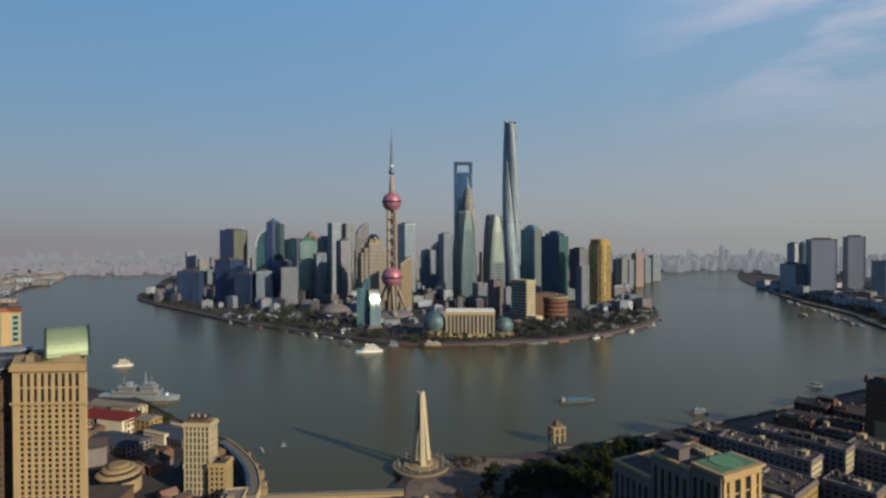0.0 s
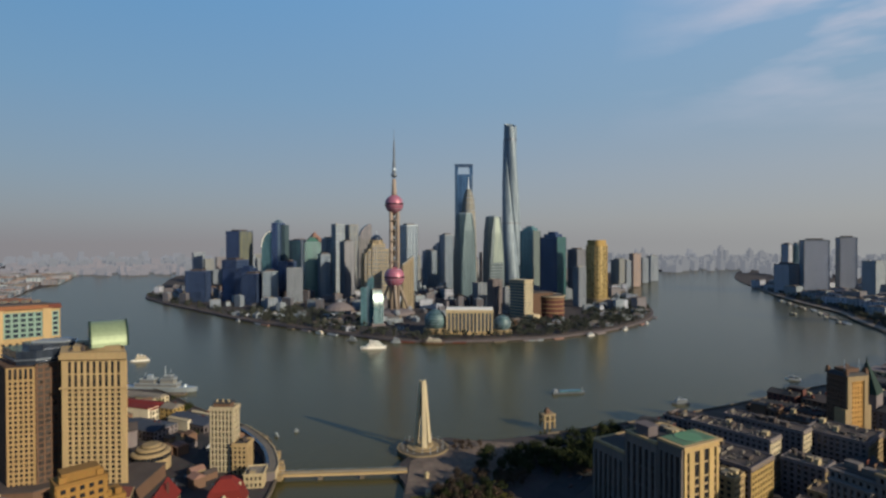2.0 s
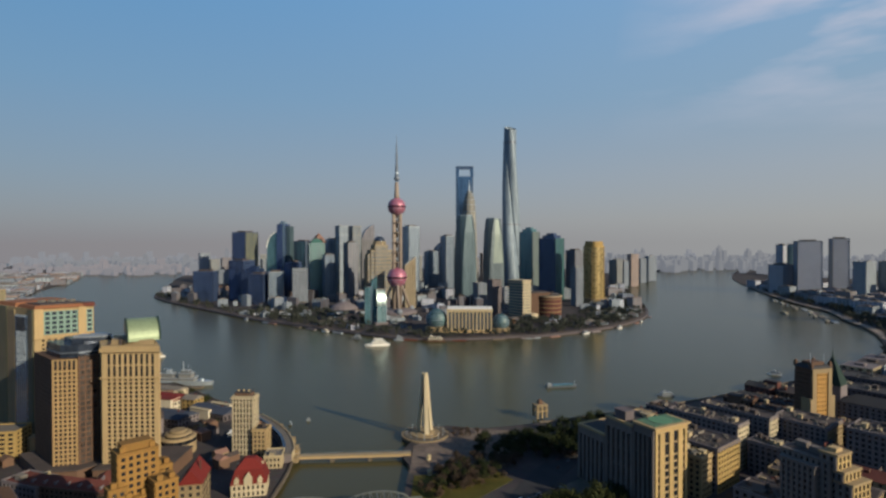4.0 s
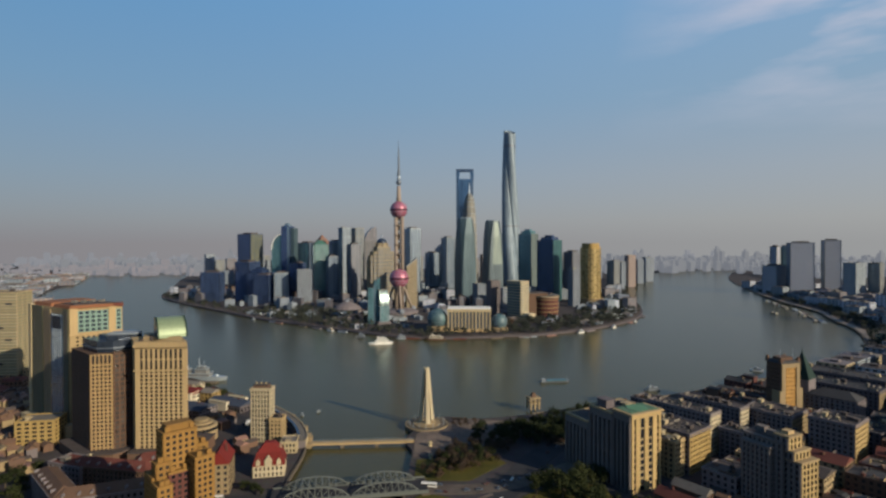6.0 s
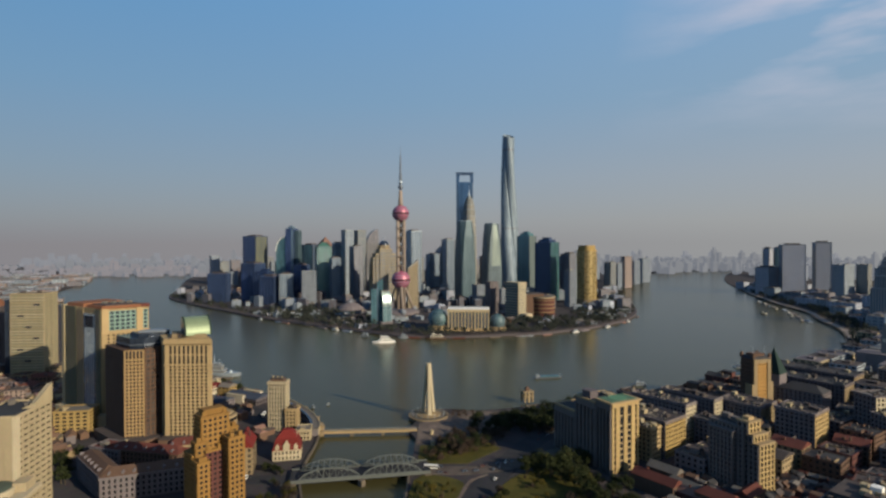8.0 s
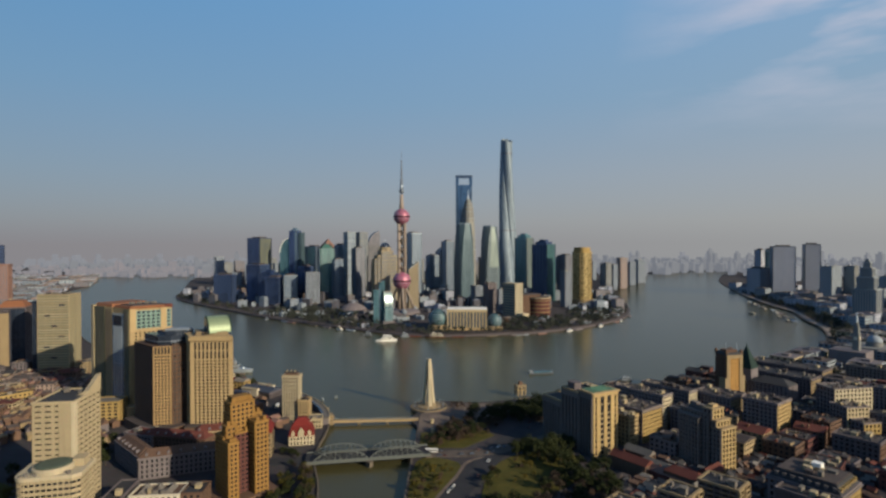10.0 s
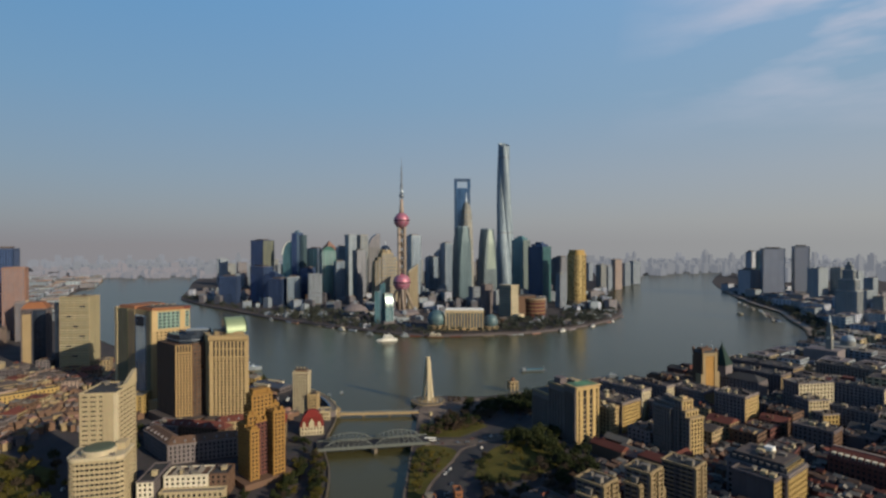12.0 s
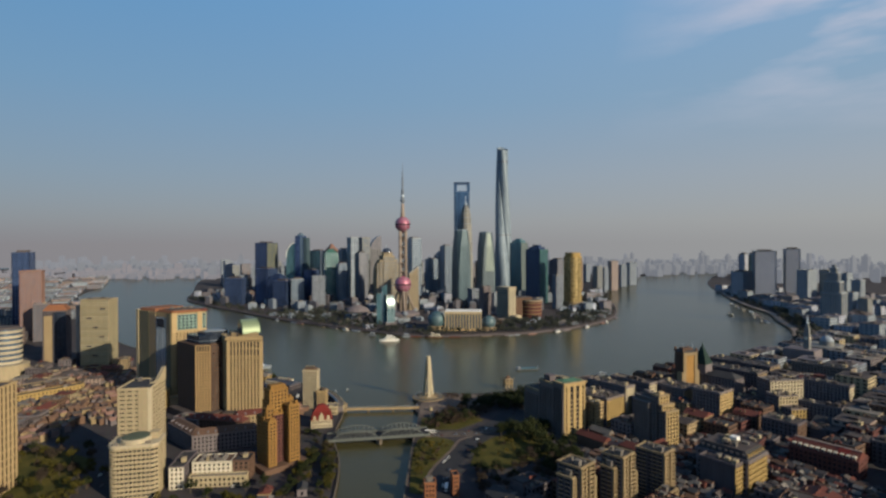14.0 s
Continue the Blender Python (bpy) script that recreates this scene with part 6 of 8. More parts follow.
def setback_tower(x, y):
    """Stepped tower: windowed slab with set-back upper storeys, long shaded wing behind."""
    ob = thing("apartment_tower", "cream stepped tower with small windows and set-back top", "apartment tower", x, y, 3.0, 26)

    def storey(x0, y0, x1, y1, z0, z1, cols, rows, single, nm="stage"):
        # wings and flanks darker, fronts golden: sun and shade put into the stone colour
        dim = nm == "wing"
        sg = part(nm, Shape().box(x0, y0, z0, x1, y1, z1), SHADESTONE, ob)
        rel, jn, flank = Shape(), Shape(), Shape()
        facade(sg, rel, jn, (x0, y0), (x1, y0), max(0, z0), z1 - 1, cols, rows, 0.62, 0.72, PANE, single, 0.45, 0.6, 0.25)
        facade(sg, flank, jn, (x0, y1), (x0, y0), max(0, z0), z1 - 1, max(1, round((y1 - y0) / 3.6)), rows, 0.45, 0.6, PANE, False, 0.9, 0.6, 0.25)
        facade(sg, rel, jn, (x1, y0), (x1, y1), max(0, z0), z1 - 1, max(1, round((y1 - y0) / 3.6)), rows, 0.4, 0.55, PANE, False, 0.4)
        part("facade_relief", rel, SHADESTONE if dim else LITSTONE, sg, kind="stuff")
        part("flank_relief", flank, SHADESTONE, sg, "stone flank in a shade-dark tone", "stuff")
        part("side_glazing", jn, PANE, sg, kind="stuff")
        part("ledge", Shape().box(x0 - 0.8, y0 - 0.8, z1 - 1, x1 + 0.8, y1 + 0.8, z1 + 0.3), SHADESTONE if dim else TAN, sg)
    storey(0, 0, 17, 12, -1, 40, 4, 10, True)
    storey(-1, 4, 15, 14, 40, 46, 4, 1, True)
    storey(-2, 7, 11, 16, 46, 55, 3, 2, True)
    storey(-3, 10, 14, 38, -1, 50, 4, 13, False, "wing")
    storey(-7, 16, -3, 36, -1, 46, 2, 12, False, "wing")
    part("crown", Shape().box(1, 9, 55, 7, 14, 57.5), CREAM, ob)
    part("lift_house", Shape().box(2, 18, 50, 7, 25, 54), SHADESTONE, ob)
    part("lift_house", Shape().box(5, 28, 50, 10, 35, 54), SHADESTONE, ob)
    part("roof", Shape().box(0, 17, 50.3, 13, 37, 50.8), GREYROOF, ob)


setback_tower(229.5, 219.2)


def bank_tower(x, y):
    ob = thing("bank_tower", "brown stone bank tower with lit window panel by the river", "bank", x, y, 3.0, 15)
    w, d, h = 21.0, 16.5, 66.0
    o = rect(w, d)
    part("wall", Shape().prism(o, -1, h), BROWN, ob)
    rel, jn, flank, mid = Shape(), Shape(), Shape(), Shape()
    rel.wallbox(o[0], o[1], 0, 4, 0, h, -0.2, 1.4)
    rel.wallbox(o[0], o[1], 17, w, 0, h, -0.2, 1.4)
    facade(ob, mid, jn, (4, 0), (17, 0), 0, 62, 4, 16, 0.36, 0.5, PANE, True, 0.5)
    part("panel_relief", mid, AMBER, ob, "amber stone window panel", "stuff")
    # flank coloured darker than the tan front to imitate its unlit side
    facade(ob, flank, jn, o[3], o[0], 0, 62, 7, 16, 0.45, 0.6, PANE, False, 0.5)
    part("flank_relief", flank, BROWN, ob, "flank in a shade-dark brown", "stuff")
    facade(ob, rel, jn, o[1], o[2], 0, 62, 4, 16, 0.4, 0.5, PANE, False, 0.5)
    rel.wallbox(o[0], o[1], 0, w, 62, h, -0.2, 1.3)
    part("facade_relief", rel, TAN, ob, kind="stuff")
    part("side_glazing", jn, PANE, ob, kind="stuff")
    part("roof", Shape().prism(rect(w + 3, d + 3, -1.5, -1.5), h, h + 2.2, 0.8), DARKROOF, ob)
    part("attic", Shape().box(4, 3, h + 2.2, 17, 13.5, h + 5.0), BROWN, ob)
    for px, py in ((0.5, 0.5), (w - 0.5, 0.5), (0.5, d - 0.5), (w - 0.5, d - 0.5)):
        part("pinnacle", Shape().box(px - 1.3, py - 1.3, h, px + 1.3, py + 1.3, h + 4.2).box(px - 0.8, py - 0.8, h + 4.2, px + 0.8, py + 0.8, h + 5.6), BROWN, ob)
    part("shoulder", Shape().box(-2.5, -1.5, -1, 1.5, 8, 40), TAN, ob)
    for px in (3, 18):
        part("flag_pole", Shape().lathe([(0.25, h + 1), (0.12, h + 13)], px, 4, 6), STEEL, ob)
    part("shoulder", Shape().box(w - 1.5, -1.5, -1, w + 3, 8, 42), TAN, ob)


bank_tower(320, 388)


def pyramid_hotel(x, y):
    ob = thing("hotel", "dark stone hotel with steep green copper pyramid roof", "hotel", x, y, 3.0, GRID)
    o = rect(24, 60)
    part("wall", Shape().prism(o, -1, 34), DARKGREY, ob)
    rel, jn = Shape(), Shape()
    facade(ob, rel, jn, o[0], o[1], 0, 33, 6, 9, 0.42, 0.6, PANE, False, 0.5)
    facade(ob, rel, jn, o[3], o[0], 0, 33, 14, 9, 0.42, 0.6, PANE, False, 0.5)
    part("facade_relief", rel, GREY, ob, kind="stuff")
    part("side_glazing", jn, PANE, ob, kind="stuff")
    part("tower_stage", Shape().box(3, 40, 34, 21, 58, 46), GREY, ob)
    part("pyramid_roof", Shape().prism(rect(19, 19, 2.5, 39.5), 46, 71, 0.05), VERDIGRIS, ob, "steep green copper pyramid roof")
    part("finial", Shape().lathe([(0.8, 70), (0.2, 76)], 12, 49, 8), VERDIGRIS, ob)
    part("roof", Shape().gable(0, 0, 24, 40, 34, 40, 0.5, 0.8), DARKROOF, ob)


pyramid_hotel(380, 372)

# residential slabs with balconied lit ends
def balcony_block(x, y, h, steps, label):
    ob = thing("apartment_block", label, "apartment block", x, y, 3.0, 44, "stepped apartment blocks")
    for i, (x0, y0, x1, y1, dh) in enumerate(steps):
        hh = h - dh
        # body and flank darkened for shade, front lightened for sun, all by colour
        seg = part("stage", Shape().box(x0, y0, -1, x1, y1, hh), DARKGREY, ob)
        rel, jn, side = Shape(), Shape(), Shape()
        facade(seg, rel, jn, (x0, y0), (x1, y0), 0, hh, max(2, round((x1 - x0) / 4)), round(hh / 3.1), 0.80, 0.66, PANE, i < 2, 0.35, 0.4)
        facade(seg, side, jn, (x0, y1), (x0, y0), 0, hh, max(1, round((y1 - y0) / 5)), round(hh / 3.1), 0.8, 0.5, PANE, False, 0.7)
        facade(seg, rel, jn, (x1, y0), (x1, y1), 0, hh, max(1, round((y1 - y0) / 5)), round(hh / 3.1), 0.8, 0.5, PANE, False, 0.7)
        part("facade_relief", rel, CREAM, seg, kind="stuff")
        part("flank_relief", side, DARKGREY, seg, "balconied flank in a shade-dark grey", "stuff")
        part("side_glazing", jn, PANE, seg, kind="stuff")
        slabs = Shape()
        fl = hh / round(hh / 3.1)
        for j in range(1, round(hh / 3.1) + 1):
            for q0, q1 in ((0.0, 0.36), (0.62, 1.0)) if x1 - x0 > 8 else ((0.0, 0.7),):
                b0, b1 = x0 + q0 * (x1 - x0), x0 + q1 * (x1 - x0)
                slabs.box(b0, y0 - 1.5, j * fl - 0.35, b1, y0 + 0.1, j * fl)
                slabs.box(b0, y0 - 1.5, j * fl, b1, y0 - 1.38, j * fl + 0.6)
            slabs.box(x0 - 0.9, y0 + 1.0, j * fl - 0.3, x0 + 0.1, y0 + 0.45 * (y1 - y0), j * fl + 0.25)
            slabs.box(x0 - 0.9, y0 + 0.6 * (y1 - y0), j * fl - 0.3, x0 + 0.1, y1 - 1.0, j * fl + 0.25)
        for q in ((0.0, 0.36, 0.62, 1.0) if x1 - x0 > 8 else (0.0, 0.7, 1.0)):
            q = x0 + q * (x1 - x0)
            slabs.box(q - 0.45, y0 - 1.6, 0, q + 0.45, y0 + 0.1, hh)
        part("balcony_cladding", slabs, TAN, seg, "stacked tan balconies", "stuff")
        huts = Shape()
        for k in range(5):
            hx, hy = x0 + 1 + (k * 3.7) % max(1.5, x1 - x0 - 4), y0 + 2 + (k * 5.3) % max(1.5, y1 - y0 - 5)
            huts.box(hx, hy, hh + 0.4, hx + 2.2, hy + 1.8, hh + 1.6 + (k % 3) * 0.7)
        part("roof_equipment", huts, PALEROOF, seg, kind="stuff")
        part("roof", Shape().box(x0, y0, hh, x1, y1, hh + 0.4), DARKROOF, seg)
        part("parapet", Shape().rim(x0 - 1.0, y0 - 1.0, x1 + 0.6, y1 + 0.6, hh, hh + 1.2, 1.4), TAN, seg)
        part("roof_hut", Shape().box(x0 + 1.5, y0 + 2, hh + 0.4, x0 + 5, y0 + 6, hh + 4.5).box(x0 + 1.1, y0 + 1.6, hh + 4.5, x0 + 5.4, y0 + 6.4, hh + 5), PALEROOF, seg)
    return ob


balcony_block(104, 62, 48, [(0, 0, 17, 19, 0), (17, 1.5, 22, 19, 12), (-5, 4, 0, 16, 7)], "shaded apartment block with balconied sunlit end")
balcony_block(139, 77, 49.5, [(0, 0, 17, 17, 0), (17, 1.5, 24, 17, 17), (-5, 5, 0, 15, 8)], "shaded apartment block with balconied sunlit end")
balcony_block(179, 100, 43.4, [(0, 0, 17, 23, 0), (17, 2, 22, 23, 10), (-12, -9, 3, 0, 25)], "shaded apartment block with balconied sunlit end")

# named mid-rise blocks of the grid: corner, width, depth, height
# a last colour, where given, imitates sun on the front against shade-grey flanks
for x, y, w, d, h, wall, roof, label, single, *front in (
        (324, 300, 32, 32, 36, GREY, GREYROOF, "grey block with sunlit golden end", (0,), LITSTONE),
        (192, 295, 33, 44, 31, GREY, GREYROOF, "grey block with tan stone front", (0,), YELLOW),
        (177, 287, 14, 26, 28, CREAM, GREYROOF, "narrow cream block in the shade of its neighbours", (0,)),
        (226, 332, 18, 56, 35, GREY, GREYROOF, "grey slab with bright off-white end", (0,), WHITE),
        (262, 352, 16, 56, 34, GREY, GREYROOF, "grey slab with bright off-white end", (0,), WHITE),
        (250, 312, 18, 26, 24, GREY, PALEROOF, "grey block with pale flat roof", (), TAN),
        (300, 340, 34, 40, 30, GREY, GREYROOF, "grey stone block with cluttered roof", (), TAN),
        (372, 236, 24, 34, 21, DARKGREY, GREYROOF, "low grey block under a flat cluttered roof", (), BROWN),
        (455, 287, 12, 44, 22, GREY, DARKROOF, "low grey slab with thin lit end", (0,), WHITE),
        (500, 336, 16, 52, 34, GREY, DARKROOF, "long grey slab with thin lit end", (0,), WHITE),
        (562, 417, 22, 73, 36, SHADESTONE, DARKROOF, "long grey slab with thin lit end", (0,), OFFWHITE),
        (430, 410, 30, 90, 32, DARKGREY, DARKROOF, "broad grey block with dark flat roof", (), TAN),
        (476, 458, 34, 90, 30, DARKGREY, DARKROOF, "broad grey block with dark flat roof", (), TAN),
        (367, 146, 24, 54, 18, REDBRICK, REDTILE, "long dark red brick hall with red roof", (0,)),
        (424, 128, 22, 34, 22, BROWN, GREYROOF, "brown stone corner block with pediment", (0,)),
):
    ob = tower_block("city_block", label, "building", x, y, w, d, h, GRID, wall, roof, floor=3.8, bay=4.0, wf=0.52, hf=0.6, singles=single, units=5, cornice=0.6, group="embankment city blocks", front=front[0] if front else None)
    if wall is REDBRICK:
        part("pitched_roof", Shape().hex8([(0, 0, h + 1.2), (w, 0, h + 1.2), (w, d, h + 1.2), (0, d, h + 1.2), (w / 2 - 0.6, 0, h + 7), (w / 2 + 0.6, 0, h + 7), (w / 2 + 0.6, d, h + 7), (w / 2 - 0.6, d, h + 7)]), REDTILE, ob, "dark red tiled roof")
        part("ridge_cap", Shape().box(w / 2 - 1.2, 0, h + 6.8, w / 2 + 1.2, d, h + 7.4), PINK, ob, "pale pink ridge cap")
        part("roof_patch", Shape().hex8([(1.4, 8, h + 2.0), (w / 2 - 1.2, 8, h + 6.6), (w / 2 - 1.2, 17, h + 6.6), (1.4, 17, h + 2.0), (1.3, 8, h + 2.5), (w / 2 - 1.3, 8, h + 7.0), (w / 2 - 1.3, 17, h + 7.0), (1.3, 17, h + 2.5)]), VILLARED, ob, "bright red roof panel")
        for i in range(11):
            dm = part("dormer", Shape().box(1.0, 2.2 + i * 4.7, h + 1.2, 4.6, 4.6 + i * 4.7, h + 3.6).box(0.7, 1.9 + i * 4.7, h + 3.6, 5.0, 4.9 + i * 4.7, h + 4.0), CHALK, ob, "white roof dormer")
            part("dormer_window", Shape().box(0.9, 2.7 + i * 4.7, h + 1.8, 1.05, 4.1 + i * 4.7, h + 3.2), PANE, dm)

# blank-sided block and the mansard house behind it; yellow fronts and grey flanks imitate sun and shade
tower_block("city_block", "plain dark-flanked block with narrow lit end", "building", 246, 120, 14, 30, 26, GRID, DARKGREY, GREYROOF, floor=3.8, bay=4.6, wf=0.5, hf=0.6, singles=(0,), blind=(2, 3), units=3, cornice=0.5, group="embankment city blocks", front=YELLOW)


def mansard_house(x, y):
    """Grey corner house with a lit yellow end, pilastered flank and a dormered slate mansard."""
    ob = tower_block("city_block", "dormered mansard corner house, front sun-toned yellow, flanks shade-grey", "building", x, y, 36, 44, 27, GRID, GREY, DARKROOF, floor=4.5, bay=4.5, wf=0.5, hf=0.66, singles=(0,), units=0, cornice=0.9, group="embankment city blocks", deep=0.7, front=YELLOW)
    part("mansard", Shape().prism(rect(35, 43, 0.5, 0.5), 28.2, 33.5, 0.86), DARKROOF, ob, "dark slate mansard")
    part("roof_deck", Shape().prism(rect(29, 36, 3.5, 4), 33.5, 34.1), GREYROOF, ob, "grey flat roof deck")
    # left dormers darker, front dormers yellow: shade and sun put in by colour
    for i in range(8):
        part("dormer", Shape().box(1.2, 3.0 + i * 5, 28.2, 3.4, 5.2 + i * 5, 31.6).box(0.8, 2.8 + i * 5, 31.6, 3.6, 5.4 + i * 5, 32.0), SHADESTONE, ob)
    for i in range(6):
        part("dormer", Shape().box(3.6 + i * 5.4, 1.0, 28.2, 5.8 + i * 5.4, 3.2, 31.6).box(3.4 + i * 5.4, 0.6, 31.6, 6.0 + i * 5.4, 3.4, 32.0), YELLOW, ob)
    part("lift_house", Shape().box(20, 18, 34.1, 26, 24, 38.2), WHITEPAINT, ob, "small white lift house")
    part("lift_house", Shape().box(12, 22, 34.1, 17, 27, 37.0), OFFWHITE, ob)
    roof_clutter(ob, rect(26, 32, 5, 6), 34.1, random.Random(8), 6)


mansard_house(260, 126)

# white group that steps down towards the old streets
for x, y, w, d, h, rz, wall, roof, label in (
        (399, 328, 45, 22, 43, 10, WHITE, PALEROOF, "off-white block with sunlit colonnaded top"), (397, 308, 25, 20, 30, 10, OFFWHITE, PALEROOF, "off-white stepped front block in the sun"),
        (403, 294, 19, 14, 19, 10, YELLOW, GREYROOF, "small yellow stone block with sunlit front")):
    # side walls are painted grey for shade, only the front keeps its colour
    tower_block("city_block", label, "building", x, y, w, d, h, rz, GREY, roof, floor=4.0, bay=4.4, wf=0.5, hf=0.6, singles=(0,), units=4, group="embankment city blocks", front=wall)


def customs_spire(x, y):
    ob = thing("clock_tower", "pale stone clock tower stepping up to a flagged spire", "clock tower", x, y, 3.0, GRID)
    part("base", Shape().box(-18, -16, -1, 18, 30, 34), GREY, ob)
    part("shaft", Shape().box(-4.2, -4.2, 34, 4.2, 4.2, 58), SAND, ob)
    part("belfry", Shape().box(-3.3, -3.3, 58, 3.3, 3.3, 69).box(-2.2, -2.2, 69, 2.2, 2.2, 75), SAND, ob)
    for a in range(4):
        c, s = (0, -1, 0, 1)[a], (-1, 0, 1, 0)[a]
        part("clock_face", Shape().lathe([(2.6, 0), (2.6, 0.3)], n=18), CHALK, ob).matrix_basis = Matrix.Translation((c * 4.25, s * 4.25, 52)) @ Vector((c, s, 0)).to_track_quat("Z", "Y").to_matrix().to_4x4()
    part("spire", Shape().lathe([(2.2, 76), (0.3, 90)], n=8), STEEL, ob)


def domed_bank(x, y):
    ob = thing("domed_bank", "long pale stone bank with central dome", "bank", x, y, 3.0, GRID)
    part("wall", Shape().box(-30, -8, -1, 30, 40, 26), SAND, ob)
    for i in range(9):
        part("column", Shape().lathe([(1.0, 8), (0.85, 22)], -16 + i * 4, -8.8, 8), SAND, ob)
    part("cornice", Shape().box(-31, -10, 24, 31, 41, 27), SAND, ob)
    part("drum", Shape().lathe([(11, 27), (11, 34)], 0, 8, 24), SAND, ob)
    part("dome", Shape().ball(0, 8, 34, 10.5, 24, 0.0, 1.0, 8), PALE, ob, "pale grey dome", smooth=True)
    part("lantern", Shape().lathe([(1.6, 44), (1.6, 47), (0.2, 50)], 0, 8, 10), SAND, ob)


customs_spire(609, 578)
domed_bank(694, 640)


# kiosks on the square
for kx, ky in ((-12, 355), (-10, 326)):
    ob = thing("kiosk", "small white kiosk with a low domed top", "kiosk", kx, ky, 3.3, 10)
    part("wall", Shape().lathe([(1.9, 0), (1.9, 2.6)], n=10), OFFWHITE, ob)
    part("roof", Shape().ball(0, 0, 2.3, 2.3, 12, 0.1, 1.0, 5), OFFWHITE, ob, smooth=True)

# low halls with lit ridges between the garden and the stepped tower
for x, y, w, d, h, rz, wall, roof, label in ((160, 232, 34, 13, 11, 128, BROWN, REDTILE, "long low sunlit hall under red tiles"), (178, 222, 30, 12, 10, 128, TAN, PALEROOF, "long low hall under a pale pitched roof"),
                                             (192, 200, 30, 14, 12, 128, BROWN, REDTILE, "long low sunlit hall under red tiles"), (206, 186, 26, 12, 9, 128, GREY, GREYROOF, "low grey hall under a pitched roof"),
                                             (172, 246, 24, 10, 12, 128, BROWN, PALEROOF, "narrow hall under a pale pitched roof"), (214, 204, 22, 11, 13, 38, BROWN, REDTILE, "short brick hall under red tiles"),
                                             (182, 208, 36, 9, 8, 128, REDBRICK, RUST, "long low brick hall under a rusty roof"), (196, 184, 20, 9, 10, 38, TAN, PALEROOF, "small tan hall under a pale roof")):
    plain_block("hall", label, "hall", x, y, w, d, h, rz, wall, roof, "", pitched=4.0, floor=4.0)

# ---- monument, bridges, pavilion ----
def monument(x, y):
    ob = thing("monument", "three tall leaning cream granite shafts joined on a round plinth", "monument", x, y, 0.0, 0)
    part("plinth", Shape().lathe([(21.5, -4), (21.5, 3.2), (20.2, 3.6), (20.2, 4.2)], n=40), QUAY, ob)
    part("plinth_wall", Shape().lathe([(21.8, 2.5), (21.8, 4.0)], n=40), TAN, ob)
    part("ring_court", Shape().lathe([(13.5, 3.5), (13.5, 5.0)], n=36), TAN, ob)
    for k in range(3):
        a = radians(-90 + 120 * k + 14)
        c, s = math.cos(a), math.sin(a)

        def ring(dist, half_w, half_d, z):
            return [(c * (dist + u) - s * v, s * (dist + u) + c * v, z) for u, v in ((-half_d, -half_w), (half_d, -half_w), (half_d, half_w), (-half_d, half_w))]
        sh = Shape().rings([ring(6.4, 2.1, 1.7, 3.8), ring(4.4, 1.75, 1.4, 26), ring(2.1, 1.25, 1.1, 55), ring(1.9, 0.7, 0.7, 60)])
        part("shaft", sh, WHITE, ob)
    part("core", Shape().lathe([(2.2, 30), (1.3, 50)], n=12), TAN, ob)
    part("base_block", Shape().lathe([(9, 3.8), (9, 5.4), (7, 6.2)], n=24), TAN, ob)
    for k in range(16):
        a = 2 * math.pi * k / 16
        part("lamp_post", Shape().lathe([(0.25, 4), (0.15, 9)], 17.5 * math.cos(a), 17.5 * math.sin(a), 6), PALE, ob)


monument(-17, 414)


def steel_bridge(x0, y0, x1, y1):
    """Two camelback truss spans on a stone pier."""
    ln = math.hypot(x1 - x0, y1 - y0)
    rz = math.degrees(math.atan2(y1 - y0, x1 - x0))
    ob = thing("truss_bridge", "grey steel truss bridge with two arched spans over the creek", "bridge", x0, y0, 0.0, rz)
    W = 9.0
    part("deck", Shape().box(-6, -W - 2.5, 4.6, ln + 6, W + 2.5, 5.6), ASPHALT, ob)
    for sy in (-1, 1):
        part("deck_edge", Shape().box(-6, sy * (W + 2.6) - 0.25, 4.2, ln + 6, sy * (W + 2.6) + 0.25, 6.8), BRIDGESTEEL, ob)
    for span in range(2):
        a0 = span * ln / 2 + 1.0
        L = ln / 2 - 2.0
        n = 10
        for sy in (-1, 1):
            tr = part("truss", Shape().beam((a0, sy * W, 5.9), (a0 + L, sy * W, 5.9), 0.4), BRIDGESTEEL, ob)
            top = [(a0 + L * i / n, sy * W, 6.0 + 7.6 * (1 - (2 * i / n - 1) ** 2) ** 0.62) for i in range(n + 1)]
            ch = Shape().rings([[(px, py - 0.45, pz - 0.45), (px, py + 0.45, pz - 0.45), (px, py + 0.45, pz + 0.45), (px, py - 0.45, pz + 0.45)] for px, py, pz in top])
            part("top_chord", ch, BRIDGESTEEL, tr)
            for i in range(1, n):
                part("post", Shape().beam((top[i][0], sy * W, 5.9), top[i], 0.26), BRIDGESTEEL, tr)
                if i < n - 1:
                    lo, hi = ((i, i + 1) if i < n // 2 else (i + 1, i))
                    part("diagonal", Shape().beam((top[hi][0], sy * W, 5.9), top[lo], 0.2), BRIDGESTEEL, tr)
        for i in range(2, n - 1):
            zz = 6.0 + 7.6 * (1 - (2 * i / n - 1) ** 2) ** 0.62
            part("cross_brace", Shape().beam((a0 + L * i / n, -W, zz), (a0 + L * i / n, W, zz), 0.25), BRIDGESTEEL, ob)
    part("pier", Shape().prism([(ln / 2 - 3, -14), (ln / 2, -18), (ln / 2 + 3, -14), (ln / 2 + 3, 14), (ln / 2, 18), (ln / 2 - 3, 14)], -6, 4.6), QUAY, ob)
    for xx in (-7, ln + 1):
        part("abutment", Shape().box(xx, -13, -6, xx + 6, 13, 4.6), QUAY, ob)


steel_bridge(-115, 254, -18, 272)


